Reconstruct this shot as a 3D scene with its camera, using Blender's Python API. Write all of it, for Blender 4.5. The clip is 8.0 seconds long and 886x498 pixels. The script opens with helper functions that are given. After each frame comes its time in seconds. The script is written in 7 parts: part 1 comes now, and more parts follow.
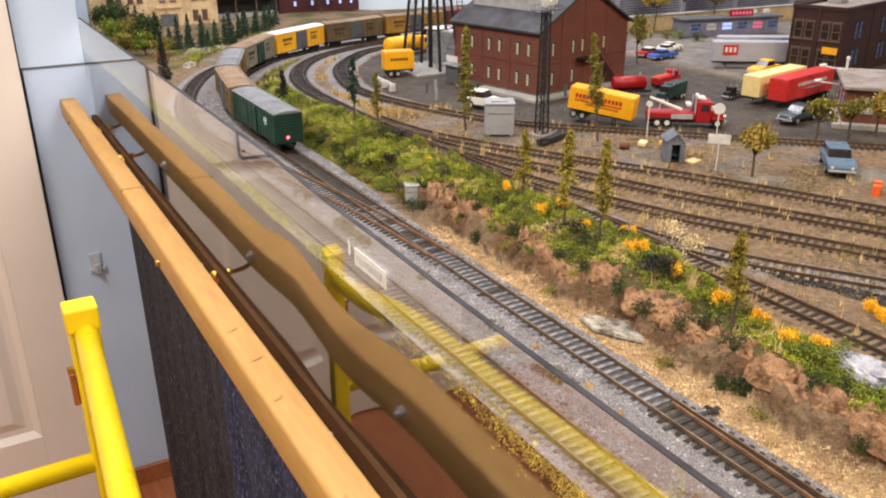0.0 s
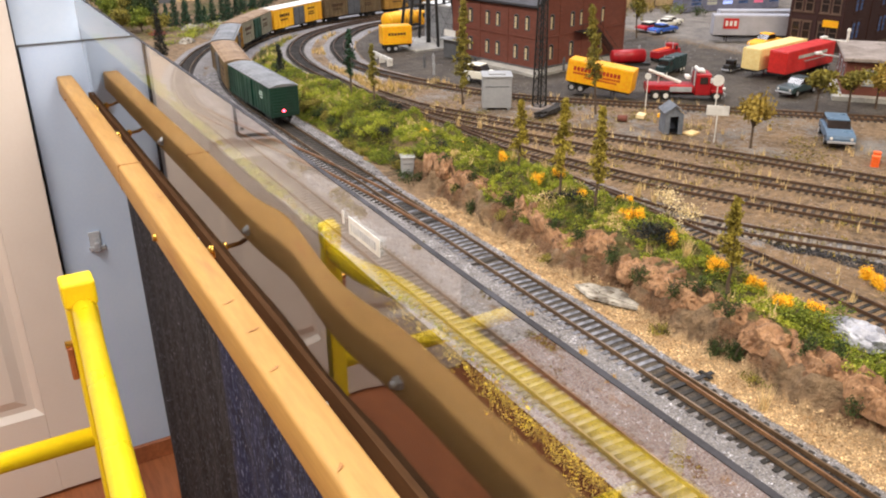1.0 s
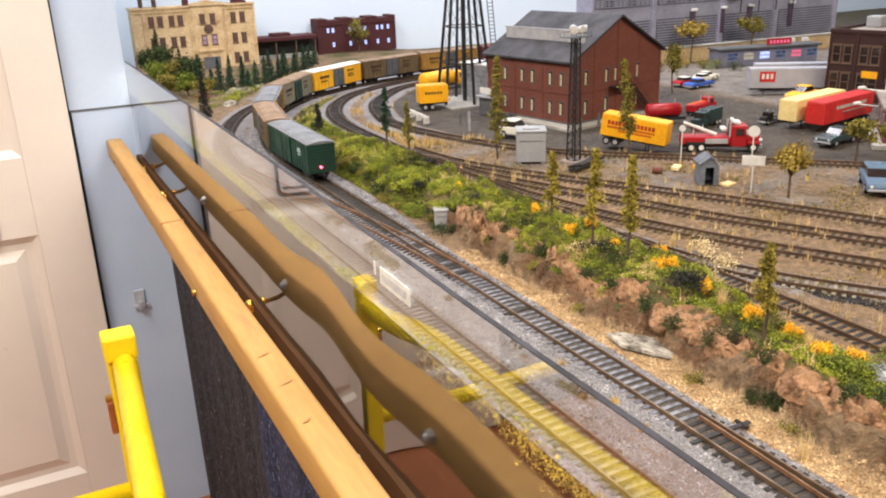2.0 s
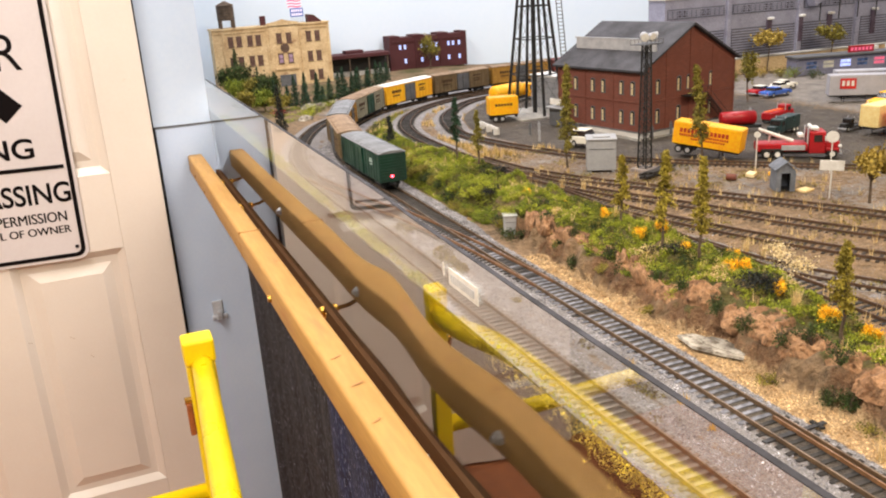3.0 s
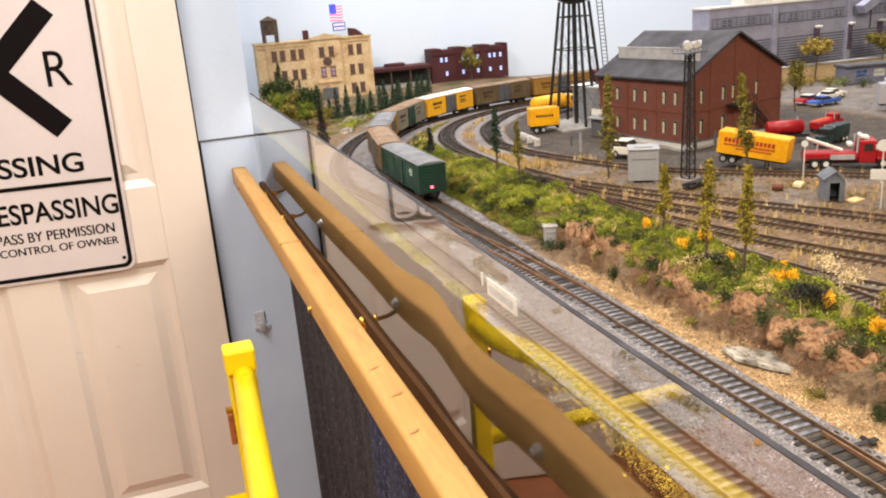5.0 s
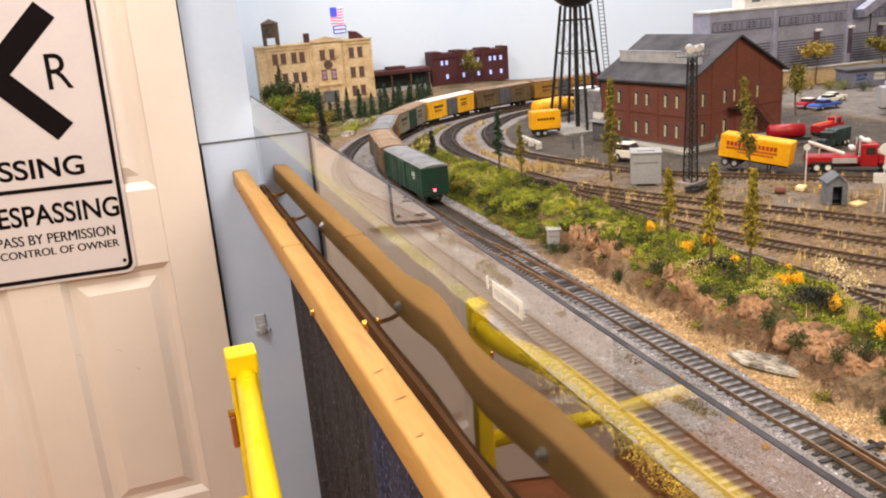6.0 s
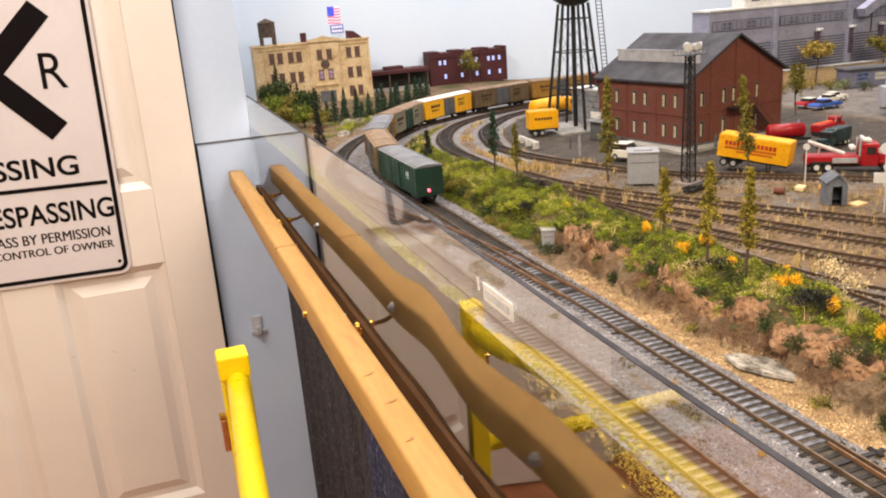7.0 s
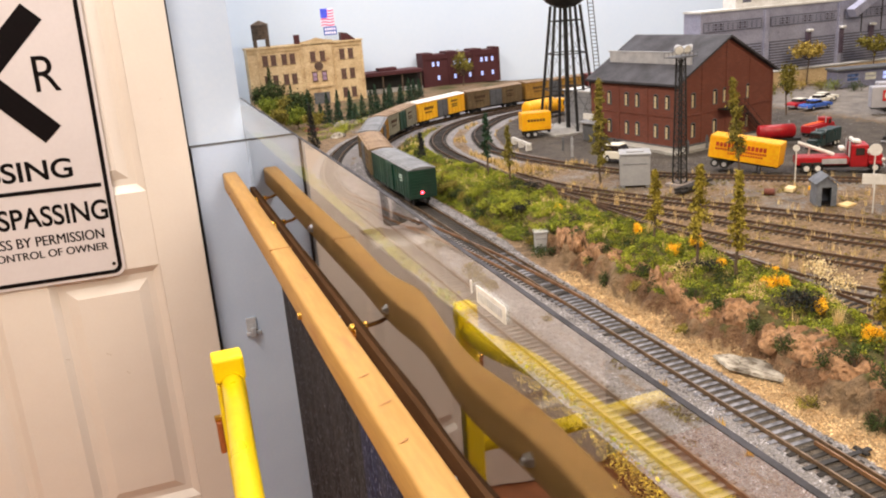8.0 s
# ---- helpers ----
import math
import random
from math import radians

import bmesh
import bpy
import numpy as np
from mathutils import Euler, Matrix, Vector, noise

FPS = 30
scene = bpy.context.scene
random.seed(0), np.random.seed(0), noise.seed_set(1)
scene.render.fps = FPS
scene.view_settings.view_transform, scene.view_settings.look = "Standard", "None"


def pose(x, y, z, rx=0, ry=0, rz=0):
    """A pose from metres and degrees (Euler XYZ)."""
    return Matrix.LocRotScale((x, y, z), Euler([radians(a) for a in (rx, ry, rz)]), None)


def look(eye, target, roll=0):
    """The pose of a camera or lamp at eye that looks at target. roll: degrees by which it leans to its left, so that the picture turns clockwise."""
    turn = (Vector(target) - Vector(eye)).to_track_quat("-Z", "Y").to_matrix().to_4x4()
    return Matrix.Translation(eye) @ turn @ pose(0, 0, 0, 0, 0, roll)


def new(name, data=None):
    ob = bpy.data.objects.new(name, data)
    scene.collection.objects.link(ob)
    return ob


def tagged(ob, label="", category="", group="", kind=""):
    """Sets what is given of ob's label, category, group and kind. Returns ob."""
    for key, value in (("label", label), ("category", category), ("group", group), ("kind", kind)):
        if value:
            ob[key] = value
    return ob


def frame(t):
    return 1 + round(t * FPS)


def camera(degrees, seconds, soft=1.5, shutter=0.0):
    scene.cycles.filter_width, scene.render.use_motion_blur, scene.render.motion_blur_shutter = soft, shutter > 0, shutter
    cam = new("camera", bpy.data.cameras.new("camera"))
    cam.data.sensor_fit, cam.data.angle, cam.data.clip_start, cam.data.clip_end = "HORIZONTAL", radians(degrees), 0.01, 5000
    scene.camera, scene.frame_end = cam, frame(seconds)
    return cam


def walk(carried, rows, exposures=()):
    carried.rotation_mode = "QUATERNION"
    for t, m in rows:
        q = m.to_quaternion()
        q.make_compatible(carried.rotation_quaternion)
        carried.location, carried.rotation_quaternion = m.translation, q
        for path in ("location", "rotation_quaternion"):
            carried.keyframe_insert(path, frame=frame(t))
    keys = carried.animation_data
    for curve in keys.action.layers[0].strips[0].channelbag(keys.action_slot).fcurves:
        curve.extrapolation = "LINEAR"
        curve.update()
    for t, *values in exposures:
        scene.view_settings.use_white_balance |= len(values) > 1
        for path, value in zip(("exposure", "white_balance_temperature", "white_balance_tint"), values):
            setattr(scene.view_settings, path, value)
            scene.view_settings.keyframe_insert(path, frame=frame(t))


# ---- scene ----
# The camera: seconds, place, then yaw, pitch and roll in degrees.
cam = camera(56.2, 8.0, soft=2.0)
PATH = [
    (0, -0.2280, -1.8855, 1.2734, -30.0684, -22.5769, 0.1824),
    (0.5, -0.2297, -1.8879, 1.2681, -30.1435, -23.4071, 0.2149),
    (1, -0.2241, -1.8892, 1.2636, -30.0331, -23.8501, 0.3873),
    (1.5, -0.2204, -1.8906, 1.2598, -28.7459, -21.6515, 0.9854),
    (1.7, -0.2178, -1.8919, 1.2584, -28.1236, -20.6781, 1.3592),
    (2.8, -0.2216, -1.9089, 1.2511, -24.3834, -18.4567, 2.9810),
    (3, -0.2217, -1.9072, 1.2476, -22.7813, -18.2418, 3.3341),
    (3.5, -0.2209, -1.9108, 1.2454, -20.6115, -18.2963, 4.0036),
    (4, -0.2177, -1.9111, 1.2452, -19.3951, -17.7168, 4.4680),
    (4.5, -0.2164, -1.9078, 1.2437, -19.7728, -17.3645, 4.3350),
    (6, -0.2232, -1.9034, 1.2449, -20.0851, -16.9899, 4.0395),
    (6.5, -0.2206, -1.8998, 1.2435, -20.1669, -16.9542, 4.0680),
    (7, -0.2110, -1.8936, 1.2399, -19.9976, -16.9079, 4.0363),
    (7.5, -0.2133, -1.8997, 1.2435, -20.3097, -17.0101, 4.0686),
    (8, -0.2117, -1.8990, 1.2441, -20.4474, -16.9523, 4.1723),
]
walk(cam, [(t, pose(x, y, z, 90 + pitch, roll, yaw)) for t, x, y, z, yaw, pitch, roll in PATH],
     ((0, -0.10, 6200, 12), (1.5, 0.02, 6050, 11), (3.0, 0.06, 6450, 11), (4.5, 0.06, 6450, 11), (6.0, -0.03, 6580, 13), (8.0, -0.06, 6580, 13)))

# ---- world and lamps ----
world = bpy.data.worlds.new("room_air")
scene.world = world
world.use_nodes = True
world.node_tree.nodes["Background"].inputs[0].default_value = (0.9, 0.95, 1.0, 1)
world.node_tree.nodes["Background"].inputs[1].default_value = 0.008


def ceiling_lamp(x, y, z, sx, sy, watts, colour, target=None):
    lamp = bpy.data.lights.new("ceiling_lamp", "AREA")
    lamp.shape, lamp.size, lamp.size_y, lamp.energy, lamp.color = "RECTANGLE", sx, sy, watts, colour
    ob = new("ceiling_lamp", lamp)
    ob.matrix_world = look((x, y, z), target or (x, y + 0.001, 0))
    return ob


ceiling_lamp(1.0, -0.35, 2.36, 1.6, 0.3, 32, (1.0, 0.95, 0.955))
ceiling_lamp(0.9, -2.4, 2.36, 1.2, 0.3, 38, (1.0, 0.85, 0.62))
ceiling_lamp(-0.75, -1.1, 2.36, 0.3, 1.2, 39, (1.0, 0.91, 0.80))
ceiling_lamp(-0.75, -3.0, 2.36, 0.3, 1.2, 32, (1.0, 0.91, 0.80))


# ---- materials ----
def lin(r, g, b):
    f = lambda v: (v / 255 / 12.92) if v < 10 else ((v / 255 + 0.055) / 1.055) ** 2.4
    return (f(r), f(g), f(b), 1)


class Tree:
    """A small builder for one material's nodes."""

    def __init__(self, name):
        self.m = bpy.data.materials.new(name)
        self.m.use_nodes = True
        self.t = self.m.node_tree
        self.out = self.t.nodes["Principled BSDF"]

    def add(self, kind, **values):
        n = self.t.nodes.new(kind)
        for k, v in values.items():
            if k in ("operation", "blend_type", "data_type", "attribute_name", "bands_direction", "wave_type", "feature"):
                setattr_plain(n, k, v)
            else:
                n.inputs[k].default_value = v
        return n

    def link(self, a, b):
        self.t.links.new(a, b)


def setattr_plain(n, k, v):
    if k == "operation":
        n.operation = v
    elif k == "blend_type":
        n.blend_type = v
    elif k == "data_type":
        n.data_type = v
    elif k == "attribute_name":
        n.attribute_name = v
    elif k == "bands_direction":
        n.bands_direction = v
    elif k == "wave_type":
        n.wave_type = v
    elif k == "feature":
        n.feature = v


def mixrgb(T, fac, a, b, blend="MIX"):
    n = T.t.nodes.new("ShaderNodeMixRGB")
    n.blend_type = blend
    for socket, v in ((n.inputs[0], fac), (n.inputs[1], a), (n.inputs[2], b)):
        if isinstance(v, (int, float)):
            socket.default_value = v
        elif isinstance(v, tuple):
            socket.default_value = v
        else:
            T.link(v, socket)
    return n.outputs[0]


def noise_fac(T, vec, scale, detail=4.0, lo=0.35, hi=0.65, rough=0.6):
    n = T.add("ShaderNodeTexNoise", Scale=scale, Detail=detail, Roughness=rough)
    T.link(vec, n.inputs["Vector"])
    r = T.t.nodes.new("ShaderNodeMapRange")
    r.inputs[1].default_value, r.inputs[2].default_value = lo, hi
    T.link(n.outputs["Fac"], r.inputs[0])
    return r.outputs[0], n.outputs["Fac"]


def surf(name, c1, c2=None, rough=0.6, metal=0.0, scale=30.0, fine=300.0, bump=0.15, stretch=None, vary=0.0, island=0.0, wear_shade=None, wear_shade_amt=0.0, depth=0.0006, glow=None, grain=0.16):
    """A surface with variation at two scales, fine relief, and an optional third colour for worn spots or shaded
    crevices.
    """
    T = Tree(name)
    c2 = c2 or tuple(v * 0.75 for v in c1[:3]) + (1,)
    co = T.t.nodes.new("ShaderNodeTexCoord").outputs["Object"]
    if stretch:
        mp = T.t.nodes.new("ShaderNodeMapping")
        mp.inputs["Scale"].default_value = stretch
        T.link(co, mp.inputs["Vector"])
        co = mp.outputs[0]
    big, _ = noise_fac(T, co, scale, 3)
    small, raw = noise_fac(T, co, fine, 5)
    col = mixrgb(T, big, c1, c2)
    col = mixrgb(T, grain, col, small, "OVERLAY")
    if wear_shade:
        w, _ = noise_fac(T, co, scale * 2.3, 6, 0.62 - wear_shade_amt * 0.3, 0.72 - wear_shade_amt * 0.2)
        col = mixrgb(T, w, col, wear_shade)
    if vary or island:
        if island:
            rnd = T.t.nodes.new("ShaderNodeNewGeometry").outputs["Random Per Island"]
        else:
            rnd = T.t.nodes.new("ShaderNodeObjectInfo").outputs["Random"]
        hs = T.t.nodes.new("ShaderNodeHueSaturation")
        mr = T.t.nodes.new("ShaderNodeMapRange")
        amount = vary or island
        mr.inputs[3].default_value, mr.inputs[4].default_value = 1 - amount, 1 + amount
        T.link(rnd, mr.inputs[0])
        T.link(mr.outputs[0], hs.inputs["Value"])
        T.link(col, hs.inputs["Color"])
        col = hs.outputs[0]
    T.link(col, T.out.inputs["Base Color"])
    T.out.inputs["Metallic"].default_value = metal
    rr = T.t.nodes.new("ShaderNodeMapRange")
    rr.inputs[3].default_value, rr.inputs[4].default_value = max(0.03, rough - 0.1), min(1, rough + 0.12)
    T.link(big, rr.inputs[0])
    T.link(rr.outputs[0], T.out.inputs["Roughness"])
    if bump:
        b = T.add("ShaderNodeBump", Strength=bump, Distance=depth)
        T.link(raw, b.inputs["Height"])
        T.link(b.outputs[0], T.out.inputs["Normal"])
    if glow:
        T.out.inputs["Emission Color"].default_value = glow[0]
        T.out.inputs["Emission Strength"].default_value = glow[1]
    return T.m


M = {}
M["wood_rail"] = surf("pine_rail", lin(190, 148, 84), lin(174, 132, 70), 0.62, scale=12, fine=200, stretch=(1, 0.12, 1), bump=0.12, wear_shade=lin(170, 122, 70), wear_shade_amt=0.0, grain=0.08)
M["trim"] = surf("stained_trim", lin(88, 63, 42), lin(72, 51, 34), 0.95, scale=8, fine=120, stretch=(1, 0.1, 1))
M["door"] = surf("door_paint", lin(234, 225, 215), lin(227, 217, 207), 0.38, scale=3, fine=200, bump=0.05, wear_shade=lin(200, 186, 170), wear_shade_amt=-0.3, grain=0.03)
M["scuff"] = surf("scuffed_paint", lin(196, 180, 162), lin(206, 192, 176), 0.6, scale=90)
M["panel_blue"] = surf("blue_panel_paint", lin(196, 213, 236), lin(186, 204, 230), 0.4, scale=4, fine=150, bump=0.05, grain=0.03)
M["backdrop"] = surf("sky_paint", lin(220, 234, 248), lin(210, 227, 245), 0.7, scale=1.5, fine=90, bump=0.04, grain=0.03)
M["end_wall"] = surf("end_wall_paint", lin(196, 212, 232), lin(186, 203, 226), 0.7, scale=1.5, fine=90, bump=0.04, grain=0.03)
M["wall"] = surf("room_paint", lin(168, 160, 148), lin(156, 148, 136), 0.7, scale=2, fine=90, bump=0.05, grain=0.03)
M["ceiling"] = surf("ceiling_paint", lin(206, 204, 198), lin(194, 192, 186), 0.8, scale=3, fine=60, bump=0.1)
M["floor"] = surf("wood_floor", lin(176, 110, 70), lin(150, 90, 56), 0.4, scale=5, fine=90, stretch=(1, 0.12, 1))
M["yellow"] = surf("safety_yellow", lin(244, 214, 12), lin(236, 202, 8), 0.36, scale=14, fine=200, bump=0.05, wear_shade=lin(214, 172, 8), wear_shade_amt=-0.32, grain=0.06)
M["brass"] = surf("brass", lin(214, 170, 80), lin(186, 140, 60), 0.28, 0.9, scale=60)
M["brass_dull"] = surf("aged_brass", lin(150, 108, 52), lin(112, 78, 38), 0.45, 0.7, scale=60)
M["steel"] = surf("zinc_steel", lin(216, 216, 216), lin(180, 180, 180), 0.35, 0.75, scale=80)
M["signwhite"] = surf("sign_white", lin(218, 211, 212), lin(210, 203, 204), 0.45, scale=4, fine=120, bump=0.02, grain=0.03)
M["signblack"] = surf("sign_black", lin(14, 10, 11), lin(20, 15, 16), 0.8, scale=30)
M["white_rock"] = surf("white_rock", lin(190, 192, 202), lin(128, 130, 142), 0.6, scale=60, fine=300, wear_shade=lin(76, 78, 86), wear_shade_amt=0.2, bump=0.7)
M["tuft_orange"] = surf("orange_grass", lin(206, 170, 92), lin(184, 146, 72), 0.85, scale=80, fine=900, island=0.3)
# Hanging foliage yellow; also stands in for the barrier tube's reflection.
M["leaf_tube_yellow"] = surf("foliage_reflection_yellow", lin(222, 194, 44), lin(180, 150, 32), 0.85, scale=60, fine=700, island=0.3)
M["leather"] = surf("brown_leather", lin(168, 96, 48), lin(140, 76, 38), 0.6, scale=40)
M["acrylic_edge"] = surf("sawn_acrylic_edge", lin(54, 52, 58), lin(40, 39, 44), 0.7, scale=30, fine=400)
M["clip"] = surf("clear_plastic", lin(200, 204, 210), lin(160, 166, 176), 0.2, scale=40)
M["white"] = surf("white_plastic", lin(225, 224, 220), lin(205, 203, 198), 0.5, scale=60)
# Black of real parts, also put where gaps and interiors lie in shade.
M["black"] = surf("black_parts_and_gaps", lin(28, 28, 30), lin(40, 38, 38), 0.6, scale=80)


def cloth(name, dark, mid, streak_c, fleck_c):
    T = Tree(name)
    co = T.t.nodes.new("ShaderNodeTexCoord").outputs["Object"]
    mp = T.t.nodes.new("ShaderNodeMapping")
    mp.inputs["Scale"].default_value = (1, 1, 0.5)
    T.link(co, mp.inputs["Vector"])
    thread = T.t.nodes.new("ShaderNodeMapping")
    thread.inputs["Scale"].default_value = (1, 1, 0.34)
    T.link(co, thread.inputs["Vector"])
    big, _ = noise_fac(T, co, 22, 4, 0.4, 0.66)
    streak, _ = noise_fac(T, thread.outputs[0], 150, 5, 0.42, 0.74)
    fleck, raw = noise_fac(T, mp.outputs[0], 200, 6, 0.55, 0.68)
    lint, _ = noise_fac(T, thread.outputs[0], 190, 5, 0.66, 0.74)
    col = mixrgb(T, big, dark, mid)
    col = mixrgb(T, streak, col, streak_c)
    col = mixrgb(T, fleck, col, fleck_c)
    col = mixrgb(T, lint, col, lin(176, 178, 192))
    T.link(col, T.out.inputs["Base Color"])
    T.out.inputs["Roughness"].default_value = 0.95
    b = T.add("ShaderNodeBump", Strength=0.4, Distance=0.002)
    T.link(raw, b.inputs["Height"])
    T.link(b.outputs[0], T.out.inputs["Normal"])
    return T.m


M["cloth"] = cloth("black_denim", lin(13, 12, 16), lin(30, 29, 35), lin(50, 50, 58), lin(96, 96, 110))
M["denim"] = cloth("blue_denim", lin(12, 16, 40), lin(24, 31, 66), lin(46, 55, 96), lin(120, 128, 164))


def acrylic():
    T = Tree("acrylic")
    T.out.inputs["Base Color"].default_value = (0.97, 0.98, 0.98, 1)
    T.out.inputs["Transmission Weight"].default_value = 1.0
    T.out.inputs["IOR"].default_value = 1.92
    T.out.inputs["Roughness"].default_value = 0.012
    return T.m


M["acrylic"] = acrylic()


def brick_mat(name, c1, c2, mortar, row=0.0026):
    """Model-scale brick: fine courses on a moulded wall."""
    T = Tree(name)
    co = T.t.nodes.new("ShaderNodeTexCoord").outputs["Object"]
    sep = T.t.nodes.new("ShaderNodeSeparateXYZ")
    T.link(co, sep.inputs[0])
    s = T.add("ShaderNodeMath", operation="ADD")
    T.link(sep.outputs[0], s.inputs[0])
    T.link(sep.outputs[1], s.inputs[1])
    comb = T.t.nodes.new("ShaderNodeCombineXYZ")
    T.link(s.outputs[0], comb.inputs[0])
    T.link(sep.outputs[2], comb.inputs[1])
    br = T.t.nodes.new("ShaderNodeTexBrick")
    br.inputs["Scale"].default_value = 1.0
    br.inputs["Brick Width"].default_value = row * 2.6
    br.inputs["Row Height"].default_value = row
    br.inputs["Mortar Size"].default_value = row * 0.12
    br.inputs["Color1"].default_value, br.inputs["Color2"].default_value, br.inputs["Mortar"].default_value = c1, c2, mortar
    T.link(comb.outputs[0], br.inputs["Vector"])
    big, _ = noise_fac(T, co, 35, 5, 0.35, 0.7)
    col = mixrgb(T, big, br.outputs["Color"], tuple(v * 0.72 for v in c1[:3]) + (1,))
    T.link(col, T.out.inputs["Base Color"])
    T.out.inputs["Roughness"].default_value = 0.75
    b = T.add("ShaderNodeBump", Strength=0.4, Distance=0.0003)
    T.link(br.outputs["Fac"], b.inputs["Height"])
    b.invert = True
    T.link(b.outputs[0], T.out.inputs["Normal"])
    return T.m


M["brick"] = brick_mat("model_brick", lin(122, 66, 51), lin(98, 53, 43), lin(112, 74, 61))
M["brick_dark"] = brick_mat("dark_brick", lin(60, 29, 26), lin(48, 24, 23), lin(54, 34, 31))
M["maroon"] = brick_mat("maroon_brick", lin(78, 28, 32), lin(66, 24, 28), lin(70, 34, 36))
M["cream"] = surf("cream_plaster", lin(212, 188, 146), lin(188, 160, 120), 0.8, scale=22, fine=240, wear_shade=lin(158, 124, 90), wear_shade_amt=0.12, grain=0.2)
M["slate"] = surf("grey_roof", lin(62, 62, 68), lin(48, 48, 53), 0.75, scale=25, fine=260)
M["concrete"] = surf("model_concrete", lin(176, 174, 168), lin(150, 148, 142), 0.85, scale=30, fine=300)
M["grey"] = surf("grey_paint", lin(158, 160, 164), lin(146, 148, 152), 0.55, scale=30, grain=0.05)
M["grey_dark"] = surf("dark_grey_paint", lin(92, 94, 98), lin(78, 80, 84), 0.6, scale=30)
M["silver"] = surf("silver_paint", lin(190, 192, 196), lin(168, 170, 176), 0.4, 0.3, scale=60, grain=0.06)
M["black_iron"] = surf("black_iron", lin(30, 31, 33), lin(22, 23, 25), 0.55, scale=60)
M["glass_dark"] = surf("dark_pane", lin(52, 44, 42), lin(30, 27, 28), 0.12, scale=60, bump=0)
M["glass_warm"] = surf("shop_pane", lin(62, 58, 58), lin(34, 33, 36), 0.15, scale=170, bump=0)
M["glass_brown"] = surf("brown_pane", lin(112, 86, 78), lin(74, 58, 56), 0.2, scale=90, bump=0)
M["glass_lilac"] = surf("lilac_pane", lin(176, 150, 176), lin(136, 112, 136), 0.2, scale=90, bump=0)
M["cream_dark"] = surf("weathered_sill", lin(104, 82, 68), lin(82, 64, 54), 0.8, scale=60)
# Blue patches put a painted reflection into the panes.
M["glass_reflect"] = surf("blue_reflection_pane", lin(92, 118, 176), lin(28, 34, 52), 0.12, scale=110, bump=0)
M["plant_post"] = surf("purple_grey_post", lin(92, 78, 94), lin(76, 64, 80), 0.7, scale=40)
M["store_blue"] = surf("storefront_paint", lin(132, 134, 158), lin(112, 114, 138), 0.65, scale=40)
# Cream that paints the lit half of the shop panes.
M["blind"] = surf("cream_lit_half", lin(214, 198, 158), lin(186, 168, 130), 0.7, scale=120, bump=0)
M["glass_pale"] = surf("pale_pane", lin(214, 214, 200), lin(180, 182, 176), 0.2, scale=90, bump=0)
M["glass_blue"] = surf("blue_pane", lin(140, 160, 225), lin(215, 225, 250), 0.2, scale=120, bump=0, glow=(lin(170, 190, 255), 0.9))
M["rust"] = surf("rusty_rail", lin(114, 92, 68), lin(88, 70, 52), 0.4, 0.4, scale=60, fine=500)
M["rail_dark"] = surf("grimy_rail", lin(100, 76, 56), lin(72, 54, 42), 0.45, 0.3, scale=60, fine=500)
M["fascia"] = surf("fascia_paint", lin(30, 22, 18), lin(22, 16, 14), 0.9, scale=20)
M["felt_roof"] = surf("felt_roof", lin(150, 140, 134), lin(124, 114, 108), 0.85, scale=30, wear_shade=lin(96, 88, 84), wear_shade_amt=0.0)
M["rail_orange"] = surf("bright_rust_rail", lin(132, 96, 64), lin(104, 74, 50), 0.45, 0.2, scale=60, fine=500)
M["tie_grey"] = surf("grey_tie", lin(126, 128, 138), lin(86, 87, 95), 0.85, scale=120, fine=900, vary=0.30)
M["tie_mid"] = surf("grimy_tie", lin(112, 106, 100), lin(88, 82, 78), 0.85, scale=120, fine=900, vary=0.28)
M["tie_dark"] = surf("dark_tie", lin(52, 48, 46), lin(32, 30, 29), 0.85, scale=120, fine=900, vary=0.35)
M["tie_dark_i"] = surf("dark_tie_row", lin(52, 48, 46), lin(32, 30, 29), 0.85, scale=120, fine=900, island=0.35)
M["tie_pale_i"] = surf("pale_tie_row", lin(136, 126, 112), lin(104, 96, 86), 0.85, scale=120, fine=900, island=0.3)
M["tie_yard_i"] = surf("dirty_tie_row", lin(68, 56, 44), lin(46, 38, 32), 0.9, scale=120, fine=900, island=0.4)
M["leaf"] = surf("foliage", lin(126, 136, 38), lin(84, 99, 27), 0.9, scale=60, fine=700, island=0.45)
M["leaf_bright"] = surf("bright_foliage", lin(166, 170, 47), lin(124, 135, 36), 0.9, scale=60, fine=700, island=0.35)
M["leaf_dark"] = surf("dark_foliage", lin(62, 78, 30), lin(38, 52, 21), 0.9, scale=60, fine=700, island=0.4)
M["leaf_pine"] = surf("pine_foliage", lin(44, 78, 52), lin(30, 56, 40), 0.85, scale=60, fine=700, island=0.4)
M["leaf_olive"] = surf("olive_foliage", lin(142, 130, 50), lin(98, 94, 38), 0.9, scale=60, fine=700, island=0.45)
M["leaf_moss"] = surf("mossy_foliage", lin(168, 152, 50), lin(118, 106, 36), 0.9, scale=60, fine=700, island=0.4)
M["cinder"] = surf("cinder", lin(72, 70, 72), lin(40, 39, 41), 0.9, scale=80, fine=900, island=0.6)
M["leaf_gold"] = surf("gold_foliage", lin(176, 152, 66), lin(134, 114, 48), 0.9, scale=60, fine=700, island=0.4)
M["leaf_black"] = surf("blackish_foliage", lin(38, 42, 38), lin(24, 28, 26), 0.9, scale=60, fine=700, island=0.35)
M["flower"] = surf("orange_flowers", lin(255, 204, 30), lin(246, 184, 18), 0.75, scale=80, fine=900, island=0.2)
